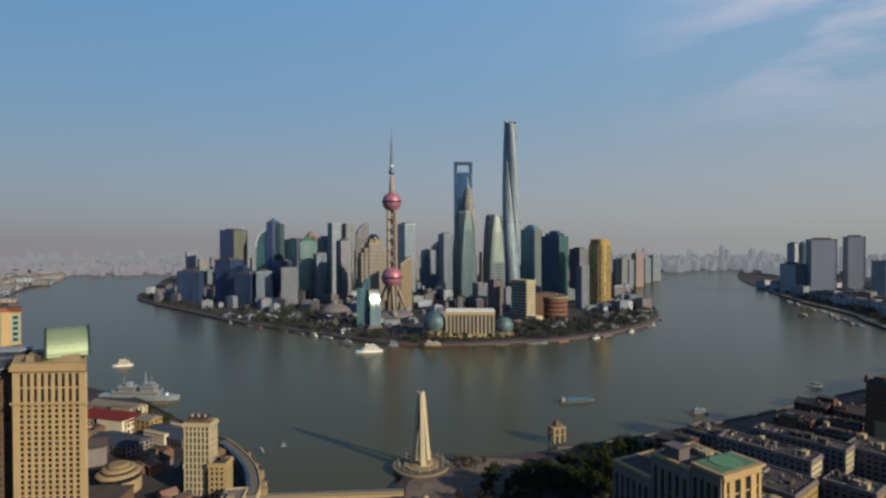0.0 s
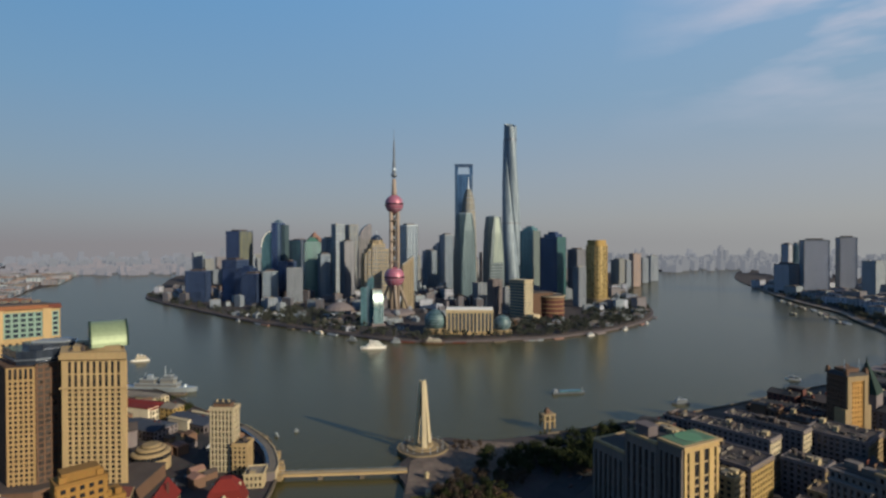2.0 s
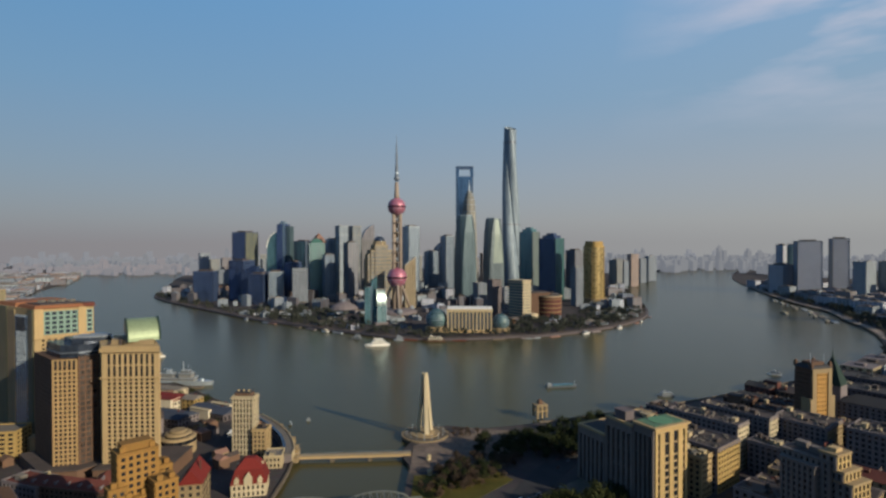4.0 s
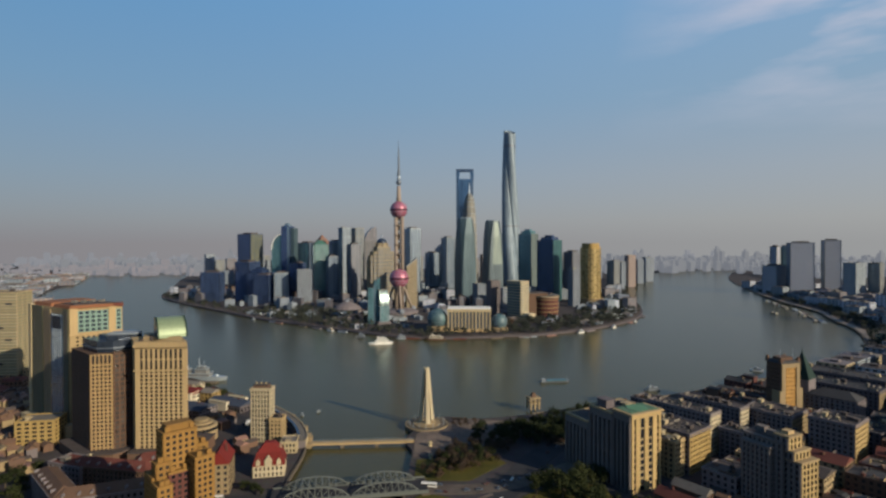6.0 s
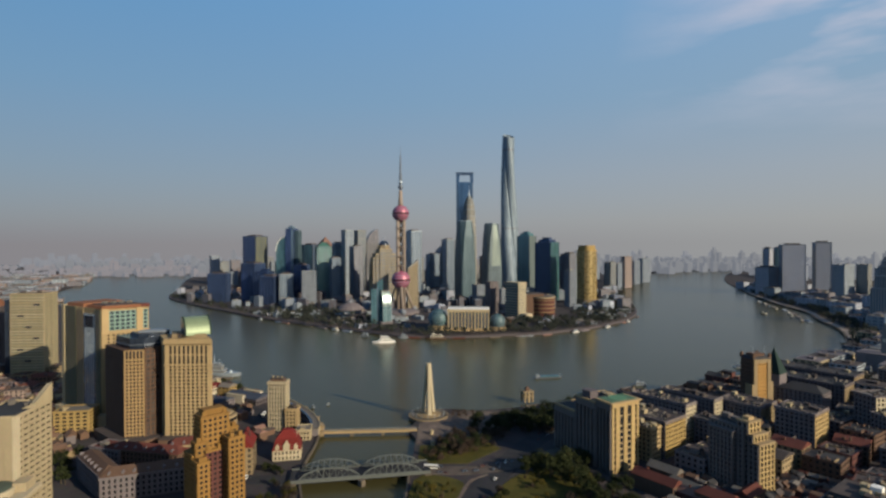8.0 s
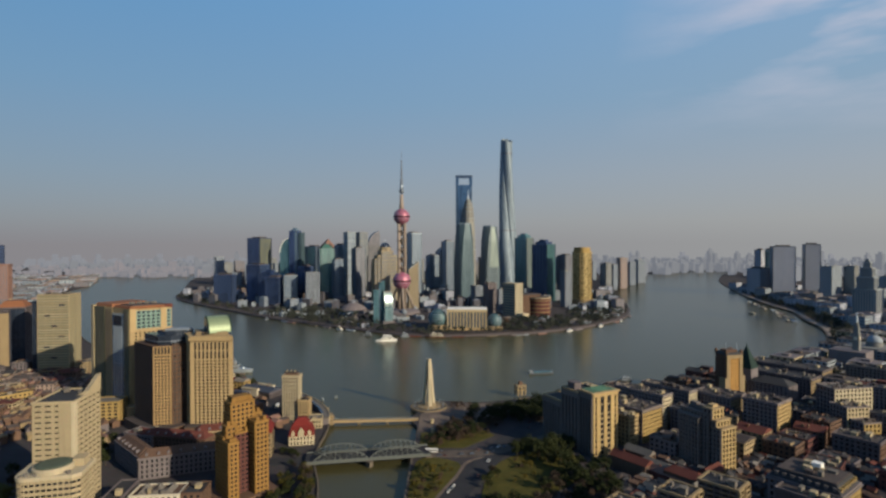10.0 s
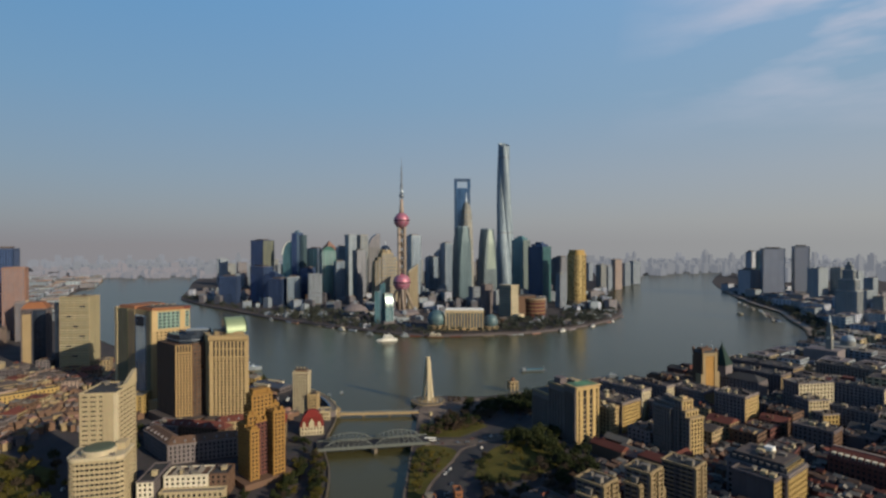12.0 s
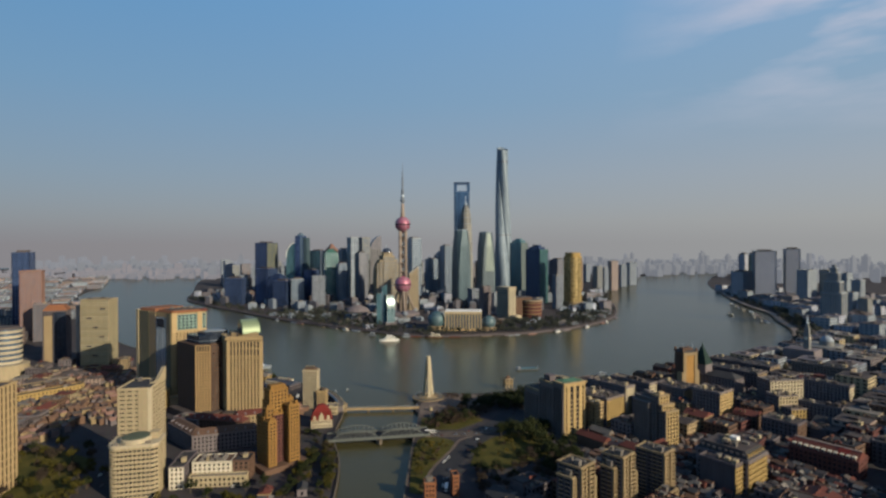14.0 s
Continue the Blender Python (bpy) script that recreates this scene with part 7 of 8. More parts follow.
def lock_bridge(x0, y0, x1, y1):
    ln = math.hypot(x1 - x0, y1 - y0)
    ob = thing("tidal_gate", "long low pale concrete tidal gate across the creek mouth", "lock gate", x0, y0, 0.0, math.degrees(math.atan2(y1 - y0, x1 - x0)))
    part("gate_beam", Shape().box(-3, -2.0, 2.4, ln + 3, 2.0, 4.4), CREAM, ob)
    part("walkway", Shape().box(-3, -2.6, 4.4, ln + 3, 2.6, 4.8), CREAM, ob)
    for sy in (-2.4, 2.4):
        part("railing", Shape().box(-3, sy - 0.08, 5.7, ln + 3, sy + 0.08, 5.85), STEEL, ob)
    for i in range(4):
        part("gate_pier", Shape().box(i * ln / 3 - 1.6, -3.4, -6, i * ln / 3 + 1.6, 3.4, 2.0), QUAY, ob)


lock_bridge(-122, 359.5, -30, 366)


def pavilion(x, y):
    ob = thing("pavilion", "small stone riverside tower pavilion with arched openings", "pavilion", x, y, 3.0, 20)
    for px, py in ((-5, -4), (5, -4), (5, 4), (-5, 4), (0, -4), (0, 4)):
        part("pier", Shape().box(px - 0.9, py - 0.9, -1, px + 0.9, py + 0.9, 11), TAN, ob)
    part("floor_slab", Shape().box(-6.4, -5.4, 5.5, 6.4, 5.4, 6.3), TAN, ob)
    part("roof_slab", Shape().box(-6.4, -5.4, 11, 6.4, 5.4, 12.2), TAN, ob)
    part("turret", Shape().box(-2, -2, 12.2, 2, 2, 15.5).gable(-2, -2, 2, 2, 15.5, 17.5, 0.4, 1.0), BROWN, ob)


pavilion(98, 468)


# ---- ships and boats ----
def hull(s, L, B, z0, z1, bow=0.28):
    o = [(-L / 2, -B / 2 * 0.85), (L / 2 - L * bow, -B / 2), (L / 2 - L * bow * 0.4, -B / 2 * 0.6), (L / 2, 0), (L / 2 - L * bow * 0.4, B / 2 * 0.6), (L / 2 - L * bow, B / 2), (-L / 2, B / 2 * 0.85)]
    low = [(x * 0.95, y * 0.8, z0) for x, y in o]
    return s.rings([low, [(x, y, z1) for x, y in o]])


def ferry(x, y, L, rz, label, body, cabins=2, z=0.0, cat="ferry"):
    ob = thing("ferry_boat", label, cat, x, y, z, rz)
    B = L * 0.24
    paint = WHITEPAINT if L > 43 else (CHALK if L > 20 else PALE)
    part("hull", hull(Shape(), L, B, -1.0, L * 0.06 + 0.8), body, ob)
    z1 = L * 0.06 + 0.8
    deck = min(2.6, 0.7 + L * 0.1)
    for k in range(cabins):
        f = 0.36 - 0.07 * k
        dk = part("deckhouse", Shape().box(-L * f, -B * (0.42 - 0.05 * k), z1, L * (f - 0.12), B * (0.42 - 0.05 * k), z1 + deck), paint, ob)
        part("window_strip", Shape().box(-L * f * 0.97, -B * (0.42 - 0.05 * k) - 0.06, z1 + deck * 0.42, L * (f - 0.13), B * (0.42 - 0.05 * k) + 0.06, z1 + deck * 0.74), PANE, dk)
        part("deck_edge", Shape().box(-L * f - 0.5, -B * 0.45, z1 + deck, L * (f - 0.11), B * 0.45, z1 + deck + 0.2), paint, dk)
        z1 += deck + 0.2
    part("wheelhouse", Shape().box(L * 0.05, -B * 0.22, z1, L * 0.14, B * 0.22, z1 + deck * 0.8), paint, ob)
    part("mast", Shape().lathe([(0.15, z1), (0.08, z1 + min(5.0, L * 0.16))], 0, 0, 6), STEEL, ob)
    part("funnel", Shape().box(-L * 0.12, -0.9, z1 - 0.3, -L * 0.06, 0.9, z1 + deck * 0.7), body, ob)
    return ob


def barge(x, y, L, rz, label, cargo):
    ob = thing("barge", label, "barge", x, y, 0, rz)
    part("hull", hull(Shape(), L, L * 0.18, -1, 2.0, 0.15), DARKSTEEL, ob)
    part("hold", Shape().box(-L * 0.28, -L * 0.07, 2.0, L * 0.36, L * 0.07, 3.6), cargo, ob, "blue-green hold covers")
    part("wheelhouse", Shape().box(-L * 0.46, -L * 0.06, 2.0, -L * 0.34, L * 0.06, 5.2), PALE, ob)
    part("mast", Shape().lathe([(0.2, 2.0), (0.1, 8)], L * 0.42, 0, 6), STEEL, ob)
    return ob


ferry(-455, 768, 26, 200, "white passenger ferry with two decks", WHITEPAINT)
ferry(-118, 862, 43.5, 190, "white river cruise boat glinting in the sun", WHITEPAINT, 3)
ferry(-85, 915, 20, 175, "pale moored excursion boat", PALE)
ferry(-20, 903, 43, 172, "pale moored cruise boat with brown hull", BROWN)
ferry(-165, 930, 20, 165, "small moored excursion boat", DARKSTEEL)
ferry(258, 548, 20, 185, "small dark-hulled ferry under way", DARKSTEEL, 1)
ferry(446, 650, 17, 150, "small white motor launch", WHITEPAINT, 1)
ferry(842, 1269, 24, 110, "small dark motor vessel", DARKSTEEL, 1)
barge(146, 590, 40, 8, "low cargo barge with blue-green covers", TEAL)
barge(560, 1560, 40, 95, "low dark cargo barge", DARKSTEEL)
barge(650, 1900, 44, 95, "low dark cargo barge", DARKSTEEL)
ferry(760, 2350, 40, 100, "white vessel far up the river", WHITEPAINT, 2)
ferry(-137, 462, 4.6, 190, "tiny pale launch leaving a wake", PALE, 1)
ferry(-152, 450, 5.5, 150, "tiny grey launch near the quay", STEEL, 1)


def frigate(x, y, rz):
    ob = thing("grey_ship", "large pale grey patrol ship moored at the quay", "ship", x, y, 0, rz)
    part("hull", hull(Shape(), 92, 13, -1, 5.5), STEEL, ob)
    for x0, x1, z0, z1, b in ((-30, 22, 5.5, 9, 5.2), (-24, -6, 9, 14, 4.2), (2, 18, 9, 15, 4.4), (5, 14, 15, 18, 3.0)):
        st = part("superstructure", Shape().box(x0, -b, z0, x1, b, z1), SAND, ob)
        part("window_band", Shape().box(x0 - 0.1, -b - 0.1, z1 - 2.0, x1 + 0.1, b + 0.1, z1 - 1.0), DARKSTEEL, st)
        part("deck_rail", Shape().rim(x0 - 0.4, -b - 0.4, x1 + 0.4, b + 0.4, z1, z1 + 0.9, 0.3), STEEL, st)
    part("mast", Shape().lathe([(0.8, 15), (0.3, 30)], 6, 0, 8), STEEL, ob)
    for mx, mz in ((-20, 22), (12, 26), (16, 21), (24, 14)):
        part("aerial", Shape().lathe([(0.25, 9), (0.12, mz)], mx, 1.5, 6).box(mx - 1.6, 1.3, mz - 3, mx + 1.6, 1.7, mz - 2.6), STEEL, ob)
    part("funnel", Shape().box(-16, -2.2, 14, -10, 2.2, 19), STEEL, ob)
    part("foredeck_mount", Shape().lathe([(2.6, 5.5), (2.2, 8.0)], 30, 0, 12), STEEL, ob)


frigate(-338, 604, -4)
solid("pontoon", Shape().box(-45, -4, -1, 45, 4, 1.6), QUAY, "long low mooring pontoon", "pontoon", at=(-345, 590, 0, -4))
solid("landing_stage", Shape().box(-60, -5, -1, 60, 5, 2.2), REDTILE, "reddish-roofed floating landing stage", "landing stage", at=(-20, 915, 0, -4))
solid("landing_stage", Shape().box(-22, -4, -1, 22, 4, 2.2), PALE, "pale floating landing stage", "landing stage", at=(-962, 1722, 0, -48))


# pontoons and moored boats along the far embankment
r6 = random.Random(14)
for k, (px, py) in enumerate(((868, 1130), (893, 1200), (922, 1275), (946, 1345), (962, 1420), (985, 1500), (1004, 1570))):
    a = math.degrees(math.atan2(75, 26)) + r6.uniform(-4, 4)
    solid("landing_stage", Shape().box(-24, -5, -1, 24, 5, 2.4), (PALE, PALEROOF, GREY)[k % 3], "long floating landing stage by the embankment", "landing stage", at=(px, py, 0, a))
    ferry(px - 12 + r6.uniform(-2, 2), py + r6.uniform(-20, 20), r6.uniform(18, 30), a, "moored ferry by the far embankment", (PALE, GREY, DARKSTEEL)[(k + 1) % 3], 1)

# small pontoons and boats along the peninsula's shore
for k in range(22):
    i = 34 + (k * 53) % 46
    (ax, ay), (bx, by) = PUDONG_SHORE[i], PUDONG_SHORE[i + 1]
    ang = math.degrees(math.atan2(by - ay, bx - ax))
    nx, ny = (by - ay) / math.hypot(bx - ax, by - ay), -(bx - ax) / math.hypot(bx - ax, by - ay)
    t = r6.uniform(0.1, 0.9)
    px, py = ax + (bx - ax) * t, ay + (by - ay) * t
    if abs(px + 60) < 110:
        continue
    if k % 3:
        solid("landing_stage", Shape().box(-r6.uniform(8, 18), -3, -1, r6.uniform(8, 18), 3, 1.8), (PALE, GREY, QUAY, RUST)[k % 4], "floating landing stage under the river wall", "landing stage", at=(px + nx * 9, py + ny * 9, 0, ang))
    else:
        ferry(px + nx * 12, py + ny * 12, r6.uniform(12, 22), ang, "small moored boat under the river wall", (WHITEPAINT, DARKSTEEL, GREY)[k % 3], 1)

# ---- more towers along both banks ----
for x, y, w, d, h, rz, glass, band, top, label in (
        (1234, 1770, 70, 60, 178, -20, HAZEBLUE, DARKSTEEL, "flat", "shaded tower with haze-blue walls"),
        (1330, 1755, 46, 44, 186, -20, HAZEBLUE, DARKSTEEL, "flat", "shaded tower with haze-blue walls"),
        (1226, 1900, 26, 24, 164, 30, HAZEBLUE, DARKSTEEL, "flat", "slim blue-grey tower in shade"),
        (1264, 1905, 24, 24, 164, 30, TEAL, STEEL, "flat", "slim dark teal tower in shade"),
        (1180, 1830, 60, 50, 96, 30, HAZEBLUE, DARKSTEEL, "flat", "blue-grey mid-rise block in shade"),
        (-1031, 1000, 36, 34, 190, 20, NAVY, NAVYFRAME, "flat", "tall dark blue glass slab tower"),
):
    glass_tower("skyscraper", label, x, y, w, d, h, rz, glass, band, top=top, group="riverside towers")
for x, y, w, d, h, rz, wall, label in (
        (1220, 1500, 60, 34, 118, 30, PALE, "pale grey slab tower in haze"), (1284, 1500, 26, 30, 118, 30, SAND, "cream stone tower in the haze"),
        (1330, 1420, 30, 26, 90, 30, PALE, "pale grey tower in the haze"), (1390, 1560, 40, 30, 104, 30, PALE, "pale grey tower in the haze"),
        (1180, 1250, 34, 26, 66, 30, PALE, "off-white tower in the haze"), (1260, 1180, 34, 26, 74, 30, PALE, "pale grey tower in the haze"),
        (1330, 1240, 30, 30, 96, 30, PALE, "pale grey tower in the haze"), (1130, 1130, 26, 22, 60, 30, SAND, "cream stone tower in the haze"),
        (1450, 1400, 34, 30, 110, 30, PALE, "pale grey tower in the haze"), (1420, 1250, 34, 30, 80, 30, PALE, "off-white tower in the haze"),
        (-937, 905, 40, 36, 150, 28, RUST, "tall red-brown tower in haze"), (-1080, 900, 44, 30, 110, 25, SAND, "tan slab tower in haze"),
        (-1000, 780, 50, 30, 84, 25, PALE, "grey-green concrete slab tower"), (-820, 640, 40, 30, 60, 25, GREY, "grey concrete mid-rise tower"), (-880, 860, 30, 26, 80, 25, GREY, "grey concrete mid-rise tower"),
):
    office_slab(x, y, w, d, h, rz, wall, GREYGLASS, label, 4.5, 4.5)


def stepped_tower(x, y):
    """Stone tower drawn in by stages to a narrow top."""
    ob = thing("office_tower", "grey stone tower stepping in by stages to a narrow top", "tower", x, y, 3.0, 38)
    for w, z0, z1 in ((46, -1, 84), (34, 84, 112), (24, 112, 134), (14, 134, 147), (7, 147, 154)):
        st = part("stage", Shape().box(-w / 2, -w / 2, z0, w / 2, w / 2, z1), SAND, ob)
        ribs = Shape()
        o = rect(w, w, -w / 2, -w / 2)
        for e in (0, 1, 3):
            k = max(2, round(w / 5))
            for i in range(k):
                ribs.wallbox(o[e], o[(e + 1) % 4], (i + 0.3) * w / k, (i + 0.7) * w / k, max(0, z0) + 2, z1 - 3, -0.2, 0.25)
        part("strip_glazing", ribs, GREYGLASS, st, kind="stuff")
        part("coping", Shape().box(-w / 2 - 0.7, -w / 2 - 0.7, z1 - 1.2, w / 2 + 0.7, w / 2 + 0.7, z1 + 0.4), PALE, st)


stepped_tower(998, 1062)


def capped_tower(x, y):
    ob = tower_block("office_tower", "dark tower with lit stone strip and orange cap", "tower", x, y, 36, 34, 92, 24, DARKGREY, ORANGETILE, floor=3.8, bay=4, wf=0.6, hf=0.6, units=0, deep=0.4)
    part("stone_strip", Shape().box(2, -1.0, 0, 14, 0.3, 84), TAN, ob, "sunlit tan stone strip")
    part("cap", Shape().prism(rect(37, 35, -0.5, -0.5), 93.2, 103, 0.6), ORANGETILE, ob, "orange sloping cap")
    part("glass_flank", Shape().box(16, -0.8, 0, 35, 0.2, 90), DARKGLASS, ob)


capped_tower(-705, 625)
ob = tower_block("apartment_tower", "beige apartment tower with dark blue side", "apartment tower", -600, 570, 44, 30, 118, 5, OFFWHITE, GREYROOF, floor=3.9, bay=11.0, wf=0.93, hf=0.5, singles=(0,), units=3, glass=OLIVEGLASS)
for j in range(1, 30):
    part("balcony_slab", Shape().box(-0.4, -1.5, j * 3.9 - 0.2, 44.4, 0, j * 3.9 + 0.9), WHITE if j % 3 else OFFWHITE, ob, "cream balcony front")
    if j % 4 == 2:
        q = 3 + (j * 13) % 31
        part("open_balcony", Shape().box(q, -1.3, j * 3.9 + 0.9, q + 7.5, 0.5, j * 3.9 + 3.6), DARKGLASS, ob, "open dark balcony")

part("glass_flank", Shape().box(-9, 2, 0, 0, 28, 110), DARKGLASS, ob, "dark blue glass side")
ob = tower_block("office_tower", "cream tower with close vertical ribs", "tower", -404, 112, 37, 30, 90, 4, CREAM, GREYROOF, floor=7.0, bay=5.2, wf=0.5, hf=0.9, singles=(), units=3, deep=0.7)


def banded_tower(x, y):
    ob = thing("office_tower", "white round-cornered tower with glass bands", "tower", x, y, 3.0, 12)
    part("core", Shape().lathe([(20, -1), (20, 78)], n=32), GREYGLASS, ob)
    for j in range(10):
        part("band", Shape().lathe([(20.2, j * 8), (20.8, j * 8 + 0.3), (20.8, j * 8 + 3.7), (20.2, j * 8 + 4)], n=32), WHITE, ob)
    part("podium", Shape().lathe([(30, -1), (30, 22), (28, 23)], n=32), OFFWHITE, ob)
    part("roof", Shape().lathe([(19, 78), (17, 81)], n=32), GREYROOF, ob)


banded_tower(-688, 525)
ob = tower_block("office_block", "yellow low office block with square windows", "office block", -382, 352, 32, 22, 22, 10, YELLOW, PALEROOF, bay=6, wf=0.6, hf=0.55, singles=(0,), units=2)
ob = tower_block("low_block", "white low block with shed skylights on a brown roof", "building", -215.5, 146, 33, 18, 18, 6, CHALK, BROWN, bay=4.2, singles=(0,), units=3)
for k in range(3):
    part("skylight", Shape().gable(4 + k * 9, 3, 9 + k * 9, 15, 18.3, 21.0, 0.3), PALEROOF, ob, "pale ridged skylight")
ob = tower_block("low_wing", "long low white wing with flat roof", "building", -215, 138, 48, 7, 8.5, 6, OFFWHITE, PALEROOF, floor=4.0, bay=4.0, singles=(0,), units=0)
ob = tower_block("low_block", "brown stone low annex block", "building", -181.5, 150.5, 14, 18, 18, 6, BROWN, DARKROOF, bay=4.6, singles=(0,), units=2)
ob = tower_block("low_block", "narrow dark-sided block with white end", "building", -230, 134, 12, 36, 19, 8, DARKGREY, DARKROOF, bay=4.2, singles=(0,), units=1, front=CHALK)
ob = tower_block("brick_house", "orange-red brick house by the creek", "house", -10, 112, 9, 9, 15, 6, ORANGETILE, PALEROOF, bay=3.5, singles=(0,), units=2)
ob = tower_block("brick_house", "narrow orange-red brick house", "house", 13, 122, 5, 9, 17, 10, ORANGETILE, DARKROOF, bay=3.0, singles=(0,), units=0)


def shed(x, y, w, d, h, rz, wall, roof, label):
    return plain_block("shed", label, "shed", x, y, w, d, h, rz, wall, roof, "", pitched=3.5, floor=4.0)


shed(-312, 505, 70, 26, 11, -18, CHALK, VILLARED, "long white wharf shed with crimson roof")
shed(-330, 548, 60, 16, 8, -18, WHITE, PALEROOF, "pale-roofed low wharf shed")
shed(-268, 492, 16, 14, 12, -18, YELLOW, PALEROOF, "small yellow wharf house")
shed(-235, 470, 50, 24, 7, -25, DARKGREY, SHADEROOF, "low shed, roof tinted blue for shade")
shed(-270, 450, 46, 26, 8, -20, GREY, SHADEROOF, "low shed, roof tinted blue for shade")
for x, y, a in ((-246, 462, -25), (-232, 480, -25), (-262, 448, -20)):
    plain_block("lean_to", "narrow lean-to under a pale metal roof", "shed", x, y, 26, 4, 9.5, a, CHALK, WHITE, "", windows=False, pitched=1.2)
shed(-285, 420, 40, 24, 14, 30, GREY, GREYROOF, "grey flat-walled wharf block")


def round_podium(x, y):
    ob = thing("rotunda", "cream round pavilion with ringed terraces", "rotunda", x, y, 3.0, 0)
    for k, (r, z0, z1) in enumerate(((14, -1, 13), (10.5, 13, 16), (7, 16, 18))):
        part("terrace", Shape().lathe([(r, z0), (r, z1), (r - 1.2, z1 + 0.8)], n=36), TAN, ob)
        part("terrace_glass", Shape().lathe([(r + 0.05, z1 - 4.0), (r + 0.2, z1 - 3.8), (r + 0.2, z1 - 1.2), (r + 0.05, z1 - 1.0)], n=36), PANE, ob)


round_podium(-225, 374)

for x, y, w, d, h, rz, wall, roof in ((-136, 96, 12, 16, 9, 8, OFFWHITE, PALEROOF), (-150, 78, 14, 18, 11, 8, GREY, DARKROOF), (-126, 74, 10, 14, 8, 10, OFFWHITE, GREYROOF), (-142, 118, 10, 12, 7, 6, TAN, REDTILE), (-112, 84, 9, 14, 7, 12, OFFWHITE, PALEROOF), (-114, 128, 8, 12, 6, 12, GREY, DARKROOF)):
    plain_block("creek_house", "small old house on the creek bank", "house", x, y, w, d, h, rz, wall, roof, "creekside houses", pitched=2.5)

# ---- ordinary streets of houses, fitted between what already stands ----
bpy.context.view_layer.update()
taken = []
for o in list(scene.collection.objects):
    if o.type == "EMPTY" and o.parent is None and not o.name.startswith(("television", "low_building", "far_tower", "terminal")):
        kids = [c for c in o.children if c.type == "MESH" and len(c.data.vertices) > 7]
        if kids:
            xs = [v[0] for c in kids for v in c.bound_box]
            ys = [v[1] for c in kids for v in c.bound_box]
            taken.append((o.matrix_world.inverted(), min(xs), max(xs), min(ys), max(ys)))


def is_free(x, y, r):
    for inv, x0, x1, y0, y1 in taken:
        p = inv @ Vector((x, y, 0))
        if x0 - r < p.x < x1 + r and y0 - r < p.y < y1 + r:
            return False
    return True


def inside(poly, x, y):
    c, j = False, len(poly) - 1
    for i in range(len(poly)):
        if (poly[i][1] > y) != (poly[j][1] > y) and x < (poly[j][0] - poly[i][0]) * (y - poly[i][1]) / (poly[j][1] - poly[i][1]) + poly[i][0]:
            c = not c
        j = i
    return c


BUND_POLY = [(-27, -1100), (-27, 271)] + BUND_SHORE + [(6000, 4300), (6000, -1100)]
HONG_POLY = HONGKOU_SHORE[::-1] + [(-84, -1100), (-6500, -1100), (-6500, 4300)]


def shore_gap(line, x, y):
    return min(math.hypot(px - x, py - y) for px, py in line)


def massed(collect, x, y, w, d, h, rz, wall, roof, floor, glass=None):
    """A far house, added to one joined mesh for each surface."""
    c, s = math.cos(radians(rz)), math.sin(radians(rz))
    o = [(x + c * px - s * py, y + s * px + c * py) for px, py in rect(w, d, -w / 2, -d / 2)]
    collect.setdefault(wall, Shape()).prism(o, 2, 3 + h)
    collect.setdefault(roof, Shape()).prism([(x + (px - x) * 0.95, y + (py - y) * 0.95) for px, py in o], 3 + h, 3.4 + h)
    collect[roof].prism([(x + (px - x) * 0.3, y + (py - y) * 0.3) for px, py in o], 3.4 + h, 6 + h)
    panes = collect.setdefault(glass or PANE, Shape())
    rows = max(1, int(h / floor))
    for e in (0, 1, 3):
        p0, p1 = o[e], o[(e + 1) % 4]
        ln = math.hypot(p1[0] - p0[0], p1[1] - p0[1])
        n = max(1, int(ln / (floor * 1.5)))
        for j in range(rows):
            for i in range(n):
                q = (i + 0.5) * ln / n
                panes.wallbox(p0, p1, q - ln / n * 0.28, q + ln / n * 0.28, 3 + (j + 0.25) * h / rows, 3 + (j + 0.75) * h / rows, -0.3, 0.15)


def street_fill(poly, shore, x0, x1, y0, y1, step_u, step_v, rz, gap, heights, walls, roofs, label, group, seed, pitched=0.3, keep=lambda x, y: True, limit=400, floor=3.8, joined=False, panes=None):
    collect = {}
    r = random.Random(seed)
    c, s = math.cos(radians(rz)), math.sin(radians(rz))
    n = 0
    reach = int(max(x1 - x0, y1 - y0) / min(step_u, step_v)) + 2
    for i in range(-reach, reach):
        for j in range(-reach, reach):
            u, v = i * step_u + (i // 4) * 9, j * step_v + (j // 2) * 8
            x, y = (x0 + x1) / 2 + c * u - s * v, (y0 + y1) / 2 + s * u + c * v
            if not (x0 < x < x1 and y0 < y < y1) or not inside(poly, x, y) or not keep(x, y) or n >= limit:
                continue
            w, d = step_u * r.uniform(0.78, 0.97), step_v * r.uniform(0.78, 0.95)
            if shore_gap(shore, x, y) < gap or not is_free(x, y, max(w, d) * 0.42):
                continue
            h = r.uniform(*heights) * (1.3 if r.random() < 0.1 else 1.0)
            x, y = x + r.uniform(-3, 3), y + r.uniform(-3, 3)
            pit = r.uniform(2.0, 4.5) if r.random() < pitched else 0.0
            if joined:
                massed(collect, x, y, w, d, h, rz, r.choice(walls), r.choice(roofs), floor, panes)
                n += 1
                continue
            plain_block("city_house", label, "building", x, y, w, d, h, rz + r.uniform(-6, 9), r.choice(walls), REDTILE if pit and r.random() < 0.45 else r.choice(roofs), group, pitched=pit, units=r.choice((0, 1, 1, 2)), floor=floor)
            flat_roofs.append((x, y, w, d, h, rz, pit))
            n += 1
    for mat, shape in collect.items():
        solid("far_blocks", shape, mat, label, "far city", "stuff")
    return n


flat_roofs = []


